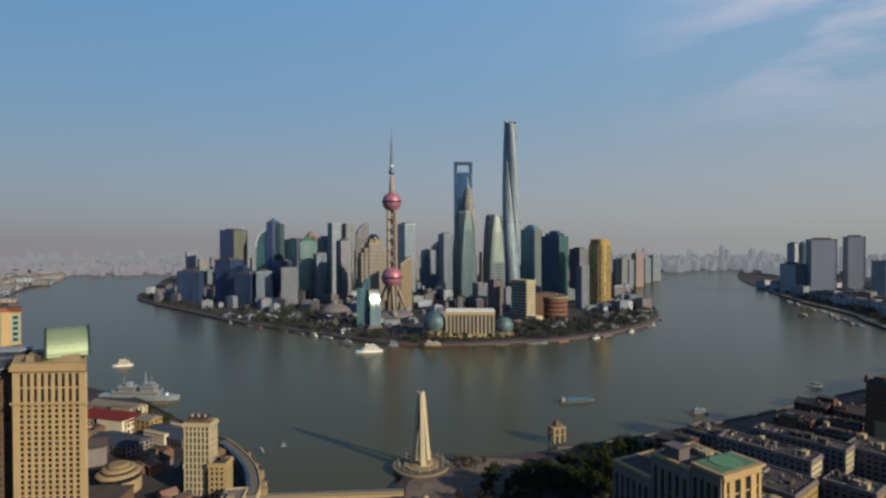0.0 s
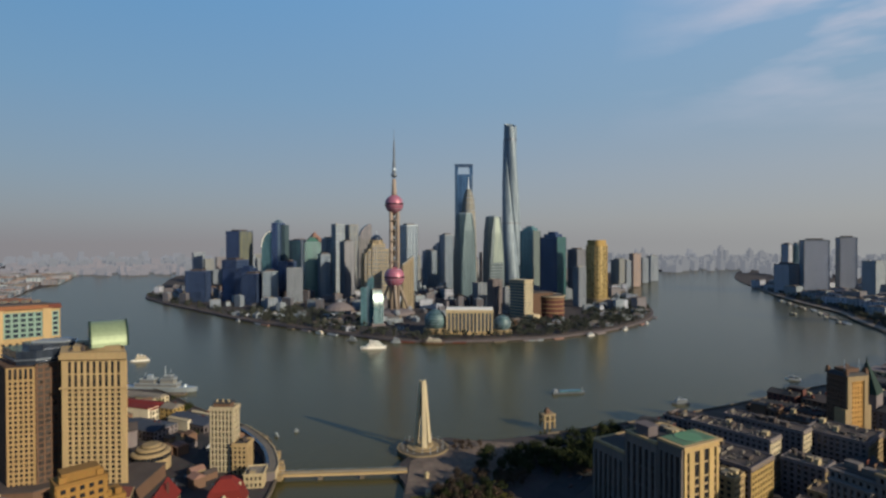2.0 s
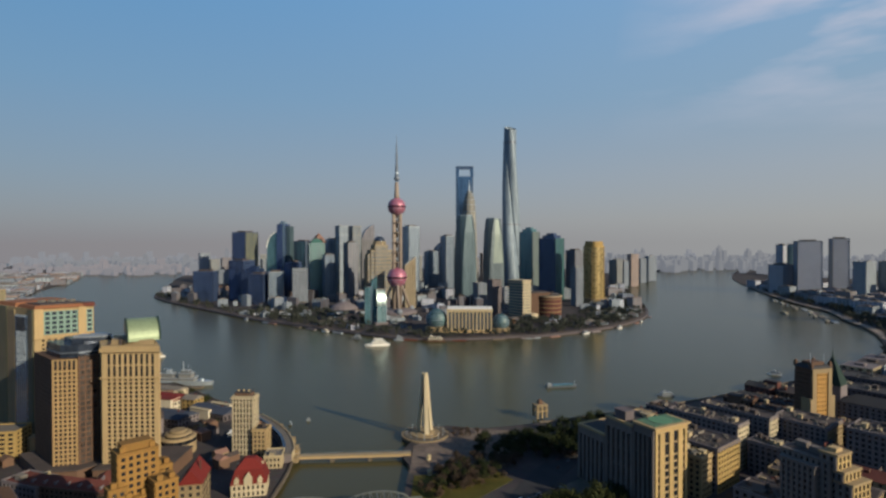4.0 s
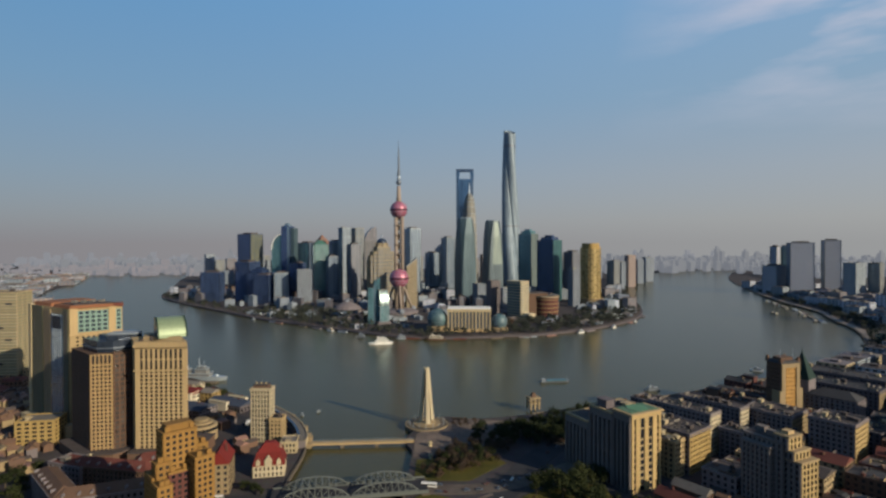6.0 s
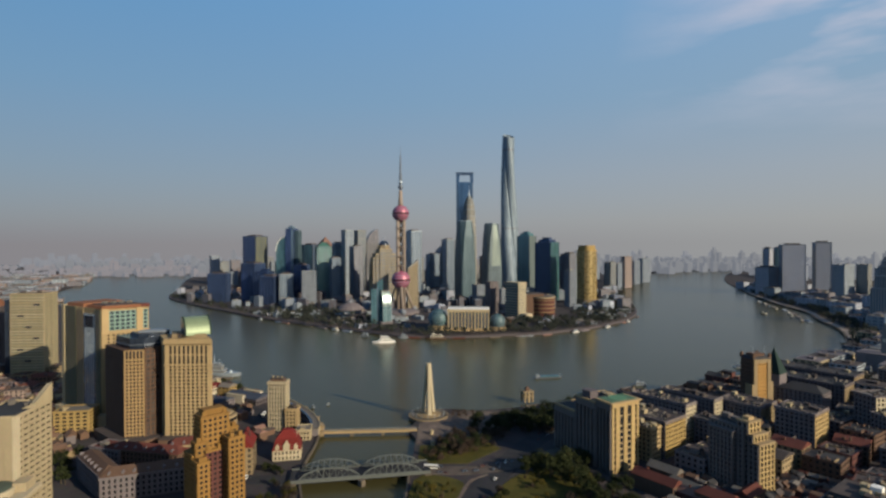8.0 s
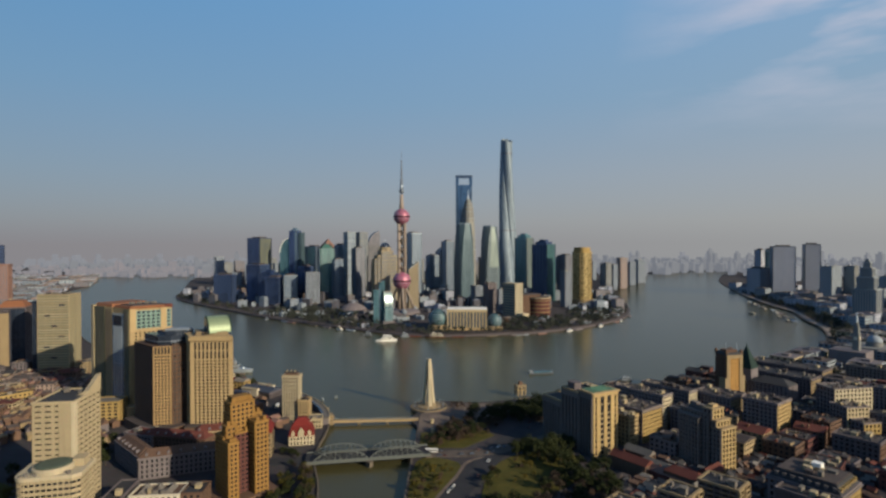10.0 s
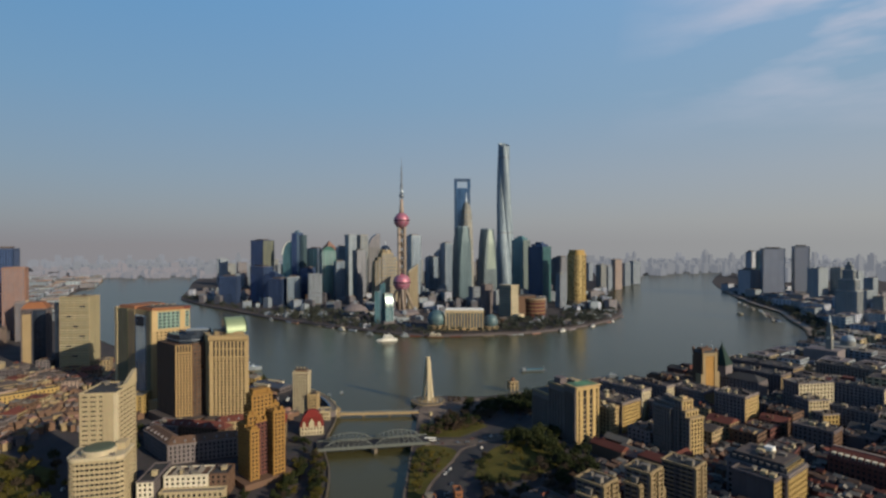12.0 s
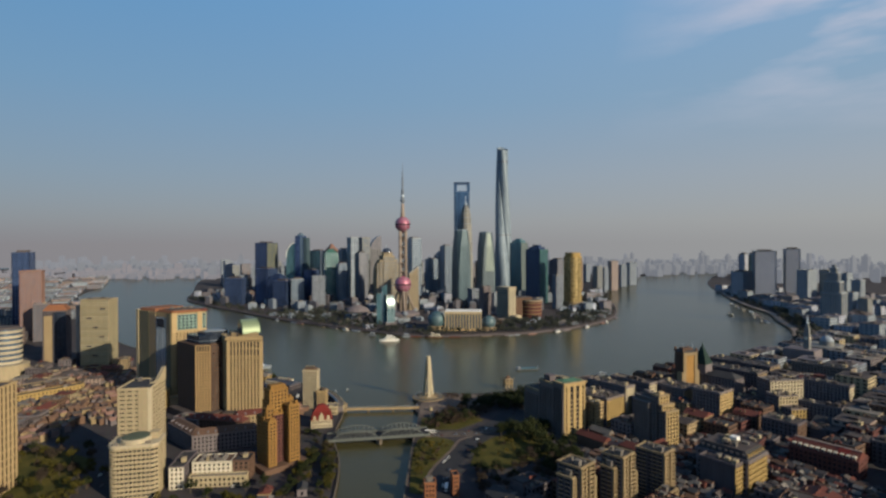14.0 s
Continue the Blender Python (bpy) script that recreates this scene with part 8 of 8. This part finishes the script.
def off_park(x, y):
    if 188 < x < 300 and 95 < y < 262 or 285 < x < 366 and 62 < y < 190:
        return False
    if x < 122 and y > 122 or x < 192 and 145 < y < 262:
        return False
    return not ((x < 172 and 172 < y < 440) or (x < 48 and y > 60) or (x < 20)) and not (-30 < x < 120 and y > 440)


ROOFS = (GREYROOF, DARKROOF, DARKROOF, GREYROOF, DARKROOF, PALEROOF)
street_fill(BUND_POLY, BUND_SHORE, 20, 560, 40, 620, 25, 29, GRID, 46, (12, 22), (GREY, TAN, BROWN, DARKGREY, REDBRICK, DARKGREY, REDBRICK, BROWN, DARKGREY), (DARKROOF, DARKROOF, GREYROOF, DARKROOF, GREYROOF),
            "dense old masonry house under a cluttered roof", "old masonry houses", 11, 0.35, off_park, 185)
# paler walls and roofs than the nearer streets, to imitate haze
street_fill(BUND_POLY, BUND_SHORE, 430, 1150, 120, 1150, 36, 38, GRID, 34, (14, 30), (GREY, PINK, PALE, PALE, MAUVE, OFFWHITE), (GREYROOF, PALEROOF, GREYROOF, GREY),
            "old masonry city block in haze", "hazy city blocks", 12, 0.2, off_park, 230, 4.5, True)
street_fill(BUND_POLY, BUND_SHORE, 930, 2000, 900, 2500, 40, 44, 30, 62, (9, 34), (HAZEBLUE, PALE, GREY, HAZEBLUE, MAUVE), (GREYROOF, GREYROOF, PALEROOF, GREY),
            "pale mid-rise tower in haze", "hazy mid-rise towers", 13, 0.0, off_park, 330, 6.0, True, GREYGLASS)


def off_trees(x, y):
    return not (-400 < x < -310 and 100 < y < 250) and not (x > -190 and y > 225 and y < 345) and not (x > -128) and not (-235 < x < -150 and 300 < y < 480)


street_fill(HONG_POLY, HONGKOU_SHORE, -640, -120, 40, 620, 24, 25, 12, 24, (7, 15), (GREY, TAN, BROWN, PINK, OFFWHITE, DARKGREY), ROOFS,
            "low old masonry street house", "low old street houses", 14, 0.5, off_trees, 115)
street_fill(HONG_POLY, HONGKOU_SHORE, -1300, -420, 300, 1350, 48, 44, 22, 40, (9, 30), (PALE, MAUVE, GREY, PINK, PALE), ROOFS,
            "low city block in the haze", "low hazy city blocks", 15, 0.3, off_trees, 170, 4.5, True)
street_fill(HONG_POLY, HONGKOU_SHORE, -2700, -1250, 1250, 2950, 66, 60, 30, 30, (6, 22), (PALE, MAUVE, PINK, GREY, HAZEBLUE), (PALEROOF, GREYROOF, GREY, MAUVE, RUST),
            "low dockside hall in haze", "hazy dockside halls", 16, 0.2, lambda x, y: True, 900, 8.0, True, GREYGLASS)


# stair heads, tanks, ducts, skylights and small lean-tos that crowd the old roofs
litter, r5 = {}, random.Random(91)
for x, y, w, d, h, rz, pit in flat_roofs:
    c, s = math.cos(radians(rz)), math.sin(radians(rz))
    for k in range(5 if pit else 13):
        u, v = r5.uniform(-0.42, 0.42) * w, r5.uniform(-0.42, 0.42) * d
        a, b, t = r5.uniform(0.6, 3.4), r5.uniform(0.6, 2.6), r5.uniform(0.6, 2.4)
        if r5.random() < 0.25:
            a, b, t = (r5.uniform(5, 10), 0.5, r5.uniform(0.8, 1.6)) if r5.random() < 0.5 else (0.5, r5.uniform(5, 10), r5.uniform(0.8, 1.6))
        z = 3 + h + (pit * (1 - abs(v) / (d / 2)) * 0.8 if pit else 0.0)
        m = r5.choice((PALEROOF, GREYROOF, DARKROOF, DARKROOF, REDTILE, BROWN, GREYROOF, TAN, BROWN))
        q = litter.setdefault(m, Shape())
        o = [(x + c * px - s * py, y + s * px + c * py) for px, py in rect(a, b, u - a / 2, v - b / 2)]
        q.prism(o, z - 1.0, z + t)
        if a > 2 and r5.random() < 0.5:
            n0 = len(q.v)
            q.gable(u - a / 2, v - b / 2, u + a / 2, v + b / 2, z + t, z + t + 0.9, 0.25)
            q.v[n0:] = [(x + c * px - s * py, y + s * px + c * py, pz) for px, py, pz in q.v[n0:]]
for mat, shape in litter.items():
    solid("roof_litter", shape, mat, "tanks, huts and ducts crowding old flat roofs", "roof clutter", "stuff")

# low old houses and yards round the mansard house
yards, r7 = {}, random.Random(58)
for i in range(50):
    for j in range(29):
        x, y = 112 + i * 5.4 + r7.uniform(-1, 1) + j * 1.5, 66 + j * 7.2 - i * 0.4 + r7.uniform(-1.2, 1.2)
        if not (190 < x < 372 and 64 < y < 258 or 128 < x < 192 and 148 < y < 215) or not is_free(x, y, 4) or r7.random() < 0.2:
            continue
        a = radians(GRID + r7.uniform(-7, 7))
        c, q = math.cos(a), math.sin(a)
        w, d, h = r7.uniform(4, 7), r7.uniform(5, 8), r7.uniform(3.5, 8.5)
        box, cap = yards.setdefault(r7.choice((BROWN, DARKGREY, REDBRICK, GREY)), Shape()), yards.setdefault(r7.choice((REDTILE, DARKROOF, GREYROOF, DARKROOF, BROWN, PALEROOF)), Shape())
        box.prism([(x + c * px - q * py, y + q * px + c * py) for px, py in rect(w, d, -w / 2, -d / 2)], 2, 3 + h)
        k = len(cap.v)
        cap.gable(-w / 2, -d / 2, w / 2, d / 2, 3 + h, 3 + h + r7.uniform(0.8, 2.6), 0.4)
        cap.v[k:] = [(x + c * px - q * py, y + q * px + c * py, pz) for px, py, pz in cap.v[k:]]
for mat, shape in yards.items():
    solid("low_roofs", shape, mat, "low old courtyard houses between taller blocks", "houses", "stuff")

# dense lanes of low pitched roofs behind the white towers
lanes, r4 = {}, random.Random(77)
for i in range(60):
    for j in range(26):
        x, y = -640 + i * 8.6 + j * 2.2 + r4.uniform(-1, 1), 215 + j * 14.0 - i * 0.8 + r4.uniform(-1.5, 1.5)
        west, quay = -640 < x < -300 and y < 560, -240 < x < -172 and 335 < y < 440 and abs(x + 196) > 14
        if not (west or quay) or not inside(HONG_POLY, x, y) or not is_free(x, y, 4) or r4.random() < 0.12 or (-420 < x < -300 and y < 300):
            continue
        a = radians(50 + r4.uniform(-6, 6) + (90 if j % 5 == 0 else 0))
        c, s = math.cos(a), math.sin(a)
        w, d, h = r4.uniform(6, 10), r4.uniform(7, 11), r4.uniform(4.5, 8.0)
        box, cap = lanes.setdefault(r4.choice((BROWN, TAN, GREY, BROWN)), Shape()), lanes.setdefault(r4.choice((RUST, BROWN, GREYROOF, BROWN, TAN, BROWN)), Shape())
        box.prism([(x + c * px - s * py, y + s * px + c * py) for px, py in rect(w, d, -w / 2, -d / 2)], 2, 3 + h)
        k = len(cap.v)
        cap.gable(-w / 2, -d / 2, w / 2, d / 2, 3 + h, 3 + h + r4.uniform(1.8, 3.0), 0.5)
        cap.v[k:] = [(x + c * px - s * py, y + s * px + c * py, pz) for px, py, pz in cap.v[k:]]
for mat, shape in lanes.items():
    solid("low_roofs", shape, mat, "dense lanes of low old houses with pitched roofs", "houses", "stuff")


collect = {}
r3 = random.Random(31)
k = 0
while k < 260:
    x, y = r3.uniform(-980, 620), r3.uniform(960, 1950)
    if pudong_inside(x, y - 30) and pudong_inside(x + 25, y) and pudong_inside(x - 25, y) and is_free(x, y, 8) and math.hypot(x + 121, y - 1283) > 60:
        massed(collect, x, y, r3.uniform(10, 34), r3.uniform(9, 22), r3.uniform(4, 10) if y < 1300 else r3.uniform(8, 34), r3.uniform(-40, 45),
               r3.choice((MAUVE, GREY, PALE, PALE, HAZEBLUE, DARKGREY)), r3.choice((GREYROOF, MAUVE, PALEROOF, PALE)), 4.5, GREYGLASS)
        k += 1
for mat, shape in collect.items():
    solid("waterfront_blocks", shape, mat, "crowded low buildings of the far shore", "far city", "stuff")


# ---- trees ----
tree_shapes = []


def tree_kind(h, leaf, seed, name="tree", label="dark evergreen park tree with a dense uneven crown"):
    r = random.Random(seed)
    ob = thing(name, label, "tree", 0, 0, -50, 0, "park trees")
    tk = Shape().lathe([(h * 0.035, 0), (h * 0.024, h * 0.25), (h * 0.012, h * 0.62)], n=7)
    lumps = []
    for k in range(7):
        a = k * 2.4 + r.uniform(-0.4, 0.4)
        z0, reach = h * r.uniform(0.25, 0.45), h * r.uniform(0.16, 0.32)
        end = (reach * math.cos(a), reach * math.sin(a), z0 + h * r.uniform(0.15, 0.35))
        tk.beam((0, 0, z0), end, h * 0.007)
        lumps.append((end, h * r.uniform(0.13, 0.2)))
    lumps.append(((0, 0, h * 0.8), h * 0.2))
    lumps.append(((0, 0, h * 0.6), h * 0.24))
    part("trunk", tk, BARK, ob)
    cr = Shape()
    for (cx, cy, cz), rad in lumps:
        for i in range(46):
            d = Vector((r.gauss(0, 1), r.gauss(0, 1), r.gauss(0, 0.8))).normalized() * rad * r.uniform(0.55, 1.1)
            p = Vector((cx, cy, cz)) + d
            n = (d.normalized() + Vector((r.uniform(-0.6, 0.6), r.uniform(-0.6, 0.6), r.uniform(0, 0.8)))).normalized()
            t = n.orthogonal().normalized() * h * r.uniform(0.03, 0.06)
            b = n.cross(t).normalized() * h * r.uniform(0.03, 0.06)
            k = len(cr.v)
            cr.v += [tuple(p - t), tuple(p - b * 0.7), tuple(p + t), tuple(p + b * 0.7 + n * h * 0.01)]
            cr.f.append((k, k + 1, k + 2, k + 3))
    part("crown", cr, leaf, ob)
    tree_shapes.append((tk, cr, leaf))
    return ob


kinds = [tree_kind(11, LEAF, 1), tree_kind(9, LEAF, 2), tree_kind(13, LEAF, 3), tree_kind(10, LEAF_WARM, 4, label="autumn-brown park tree with a thinning crown"),
         tree_kind(8, LEAF_WARM, 5, label="autumn-brown park tree with a thinning crown"),
         tree_kind(9, LEAF_BROWN, 6, label="nearly bare brown winter tree with fine twigs"), tree_kind(7, LEAF_BROWN, 7, label="nearly bare brown winter tree with fine twigs")]
used = set()


def plant(x, y, which, z=3.0, size=1.0):
    m = pose(x, y, z, 0, 0, random.uniform(0, 360))
    src = kinds[which]
    if which not in used:
        used.add(which)
        src.matrix_basis = m
        return src
    ob = copy_thing(src, m)
    ob.scale = (size, size, size)
    return ob


def grove(poly, n, choose, seed, z=3.0, size=(0.75, 1.25)):
    r = random.Random(seed)
    xs, ys = [p[0] for p in poly], [p[1] for p in poly]
    k = tries = 0
    while k < n and tries < n * 40:
        tries += 1
        x, y = r.uniform(min(xs), max(xs)), r.uniform(min(ys), max(ys))
        if inside(poly, x, y) and is_free(x, y, 3):
            plant(x, y, r.choice(choose), z, r.uniform(*size))
            k += 1


def wood(polys, seed):
    """Thick planting in which single trees cannot be told apart: crowns joined by leaf, trunks in one."""
    r = random.Random(seed)
    crowns, trunks = {}, Shape()
    for poly, n, choose, z, size in polys:
        xs, ys = [p[0] for p in poly], [p[1] for p in poly]
        k = tries = 0
        while k < n and tries < n * 40:
            tries += 1
            x, y = r.uniform(min(xs), max(xs)), r.uniform(min(ys), max(ys))
            if not inside(poly, x, y) or not is_free(x, y, 3):
                continue
            k += 1
            tk, cr, leaf = tree_shapes[r.choice(choose)]
            g, a = r.uniform(*size), r.uniform(0, 6.28)
            c, q = math.cos(a) * g, math.sin(a) * g
            for src, dst in ((tk, trunks), (cr, crowns.setdefault(leaf, Shape()))):
                base = len(dst.v)
                dst.v += [(x + c * px - q * py, y + q * px + c * py, z + g * pz) for px, py, pz in src.v]
                dst.f += [tuple(i + base for i in f) for f in src.f]
    for leaf, shape in crowns.items():
        solid("park_woods", shape, leaf, "thick planting of park trees by the river", "woods", "stuff")
    solid("park_trunks", trunks, BARK, "trunks of the thick park planting", "woods", "stuff")


random.seed(4)
wood([([(34, 128), (104, 128), (140, 178), (126, 222), (96, 222), (58, 178), (34, 180)], 95, (5, 6, 5, 6, 6, 0), 3.0, (0.8, 1.35)),
      ([(28, 378), (60, 395), (128, 432), (170, 440), (150, 400), (105, 352), (60, 350)], 75, (0, 1, 2), 3.0, (1.0, 1.5)),
      ([(-4, 300), (30, 305), (62, 345), (62, 376), (22, 374), (-4, 345)], 70, (5, 6, 5, 6, 1), 3.3, (0.8, 1.25)),
      ([(-420, 70), (-300, 70), (-300, 160), (-330, 215), (-420, 235)], 80, (3, 4, 5, 6, 3, 1), 3.3, (1.0, 1.6)),
      ([(-131, 112), (-117, 112), (-119, 200), (-126, 245), (-134, 245)], 34, (0, 3, 1, 5), 3.0, (0.6, 1.0)),
      ([(-90, 100), (-93, 150), (-101, 200), (-113, 240), (-121, 240), (-112, 200), (-103, 150), (-100, 100)], 46, (3, 0, 1, 5, 4), 3.0, (0.7, 1.2)),
      ([(-175, 60), (-104, 60), (-106, 105), (-170, 120)], 40, (0, 5, 1, 6, 3), 3.0, (0.7, 1.1)),
      ([(-640, 60), (-420, 60), (-420, 230), (-640, 245)], 100, (3, 5, 4, 6, 1), 3.3, (1.0, 1.6))], 41)
grove([(-18, 288), (15, 286), (48, 318), (38, 334), (-16, 324)], 36, (5, 6, 5, 0, 6), 2, 3.0, (0.8, 1.2))
grove([(-24, 128), (-12, 128), (-8, 180), (10, 225), (4, 242), (-22, 238)], 28, (3, 4, 5, 3, 0), 3, 3.4, (0.5, 0.9))
grove([(60, 268), (96, 232), (112, 222), (124, 290), (90, 286)], 34, (0, 1, 2, 0), 4, 3.4, (1.0, 1.5))
grove([(34, 194), (52, 196), (86, 226), (66, 254), (50, 240)], 9, (4, 3, 6), 6, 3.4, (0.45, 0.8))
grove([(27, 190), (34, 184), (58, 248), (50, 250)], 9, (0, 5, 1), 12, 3.4, (0.7, 1.0))
grove([(108, 184), (134, 180), (142, 222), (128, 254), (116, 240)], 24, (0, 1, 2, 5), 5, 3.0, (0.8, 1.3))
grove([(-128, 130), (-112, 130), (-118, 200), (-132, 200)], 16, (0, 4, 1), 7)
grove([(-150, 262), (-120, 258), (-120, 268), (-148, 272)], 8, (0, 1), 8, 3.0, (0.5, 0.8))
grove([(-240, 90), (-110, 70), (-112, 120), (-150, 150), (-240, 120)], 18, (0, 1, 4), 9)
grove([(-340, 250), (-290, 230), (-300, 290), (-345, 330)], 16, (0, 1, 2), 10)
grove([(-300, 560), (-240, 505), (-200, 440), (-215, 420), (-320, 545)], 8, (0, 1), 11)
grove([(66, 380), (100, 352), (118, 366), (90, 396)], 14, (5, 0, 6), 13, 3.0, (0.8, 1.2))
grove([(-26, 390), (10, 425), (40, 428), (30, 410), (-4, 396)], 12, (6, 5), 14, 3.3, (0.5, 0.8))
# the wooded far shore, too far to tell its trees apart
far_leaves, far_trunks = Shape(), Shape()
r2 = random.Random(8)


def far_tree(x, y, h):
    far_trunks.lathe([(h * 0.04, 2.5), (h * 0.02, 3 + h * 0.5)], x, y, 5)
    for c in range(5):
        cx, cy, cz, rad = x + r2.uniform(-0.28, 0.28) * h, y + r2.uniform(-0.28, 0.28) * h, 3 + h * r2.uniform(0.4, 0.85), h * r2.uniform(0.16, 0.26)
        for i in range(16):
            d = Vector((r2.gauss(0, 1), r2.gauss(0, 1), r2.gauss(0, 0.8))).normalized()
            p = Vector((cx, cy, cz)) + d * rad * r2.uniform(0.5, 1.1)
            n = (d + Vector((r2.uniform(-0.5, 0.5), r2.uniform(-0.5, 0.5), r2.uniform(0, 0.7)))).normalized()
            t = n.orthogonal().normalized() * h * 0.08
            b = n.cross(t)
            k = len(far_leaves.v)
            far_leaves.v += [tuple(p - t), tuple(p - b * 0.8), tuple(p + t), tuple(p + b)]
            far_leaves.f.append((k, k + 1, k + 2, k + 3))


for x, y in PUDONG_SHORE[20:98]:
    for k in range(7):
        a = r2.uniform(9, 75)
        tx, ty = x + r2.uniform(-14, 14) - (0.7 * a if x > 330 else (-0.5 * a if x < -330 else 0)), y + (a if abs(x) < 450 else 0.5 * a)
        if pudong_inside(tx, ty) and is_free(tx, ty, 2):
            far_tree(tx, ty, r2.uniform(8, 15))
for poly, n in (([(330, 1100), (440, 1180), (520, 1350), (580, 1560), (620, 1760), (540, 1800), (470, 1560), (330, 1250)], 300), ([(-1020, 1900), (-940, 1720), (-760, 1600), (-720, 1700), (-900, 1980)], 170),
                ([(-520, 1280), (-300, 1100), (-200, 1060), (-100, 1100), (-180, 1200), (-450, 1450)], 280), ([(120, 990), (300, 1060), (420, 1180), (200, 1160), (130, 1080)], 150)):
    k = tries = 0
    while k < n and tries < 4000:
        tries += 1
        tx, ty = r2.uniform(min(p[0] for p in poly), max(p[0] for p in poly)), r2.uniform(min(p[1] for p in poly), max(p[1] for p in poly))
        if inside(poly, tx, ty) and is_free(tx, ty, 2):
            far_tree(tx, ty, r2.uniform(8, 16))
            k += 1
for x, y in BUND_SHORE[34:66]:
    for k in range(9):
        a, b = r2.uniform(14, 62), r2.uniform(-32, 32)
        tx, ty = x + a * 0.93 + b * 0.3, y - a * 0.36 + b
        if inside(BUND_POLY, tx, ty) and is_free(tx, ty, 3):
            far_tree(tx, ty, r2.uniform(9, 17))
solid("far_woods", far_leaves, LEAF_HAZED, "trees along the far shore, leaves greyed for haze", "woods", "stuff")
solid("far_woods_trunks", far_trunks, BARK, "trunks of the trees along the far shore", "woods", "stuff")


# ---- vehicles ----
def car_kind(paint, label, L=4.5, van=False):
    ob = thing("parked_car" if not van else "bus", label, "car" if not van else "bus", 0, 0, -50, 0, "vehicles on the streets")
    w, h = (1.8, 1.45) if not van else (2.5, 3.1)
    if van:
        part("body", Shape().box(-L / 2, -w / 2, 0.4, L / 2, w / 2, h), paint, ob)
        part("window_band", Shape().box(-L / 2 - 0.02, -w / 2 - 0.03, 1.5, L / 2 + 0.03, w / 2 + 0.03, 2.5), PANE, ob)
    else:
        part("body", Shape().box(-L / 2, -w / 2, 0.3, L / 2, w / 2, 0.85), paint, ob)
        part("cabin", Shape().prism(rect(L * 0.55, w * 0.94, -L * 0.32, -w * 0.47), 0.85, h, 0.8), PANE, ob)
        part("roof", Shape().box(-L * 0.26, -w * 0.38, h, L * 0.17, w * 0.38, h + 0.05), paint, ob)
    for sx in (-0.32, 0.32):
        for sy in (-1, 1):
            wh = Shape().lathe([(0.33, -0.1), (0.33, 0.1)], n=10)
            part("wheel", wh, DARKSTEEL, ob).matrix_basis = pose(sx * L, sy * w * 0.48, 0.33, 90, 0, 0)
    return ob


cars = [car_kind(WHITEPAINT, "white car on the asphalt street"), car_kind(DARKSTEEL, "dark grey car on the asphalt street"), car_kind(REDBRICK, "dark red car on the asphalt street"),
        car_kind(WHITEPAINT, "white city bus on the asphalt street", 11.5, True)]
rr = random.Random(21)
placed = set()
for line, n, top in (([(2, 135), (6, 178), (30, 235), (55, 285), (95, 350), (170, 425)], 26, 3.22), ([(-14, 272), (12, 270), (45, 276), (90, 300)], 12, 3.3), ([(-150, 251), (-172, 247), (-184, 225), (-172, 140)], 12, 3.22), ([(-188, 260), (-192, 330), (-202, 415)], 8, 3.26), ([(-296, 92), (-300, 150), (-316, 220), (-330, 270)], 14, 3.05)):
    q = smooth_line(line, 8)
    for k in range(n):
        i = rr.randrange(len(q) - 1)
        a, b = q[i], q[i + 1]
        ang = math.degrees(math.atan2(b[1] - a[1], b[0] - a[0]))
        off = rr.choice((-5.5, -2.4, 2.4, 5.5))
        t = rr.random()
        x = a[0] + (b[0] - a[0]) * t - math.sin(radians(ang)) * off
        y = a[1] + (b[1] - a[1]) * t + math.cos(radians(ang)) * off
        m = pose(x, y, top, 0, 0, ang + (180 if off > 0 else 0))
        w = 3 if k == 3 else rr.choice((0, 1, 1, 2, 1))
        if w not in placed:
            placed.add(w)
            cars[w].matrix_basis = m
        else:
            copy_thing(cars[w], m)
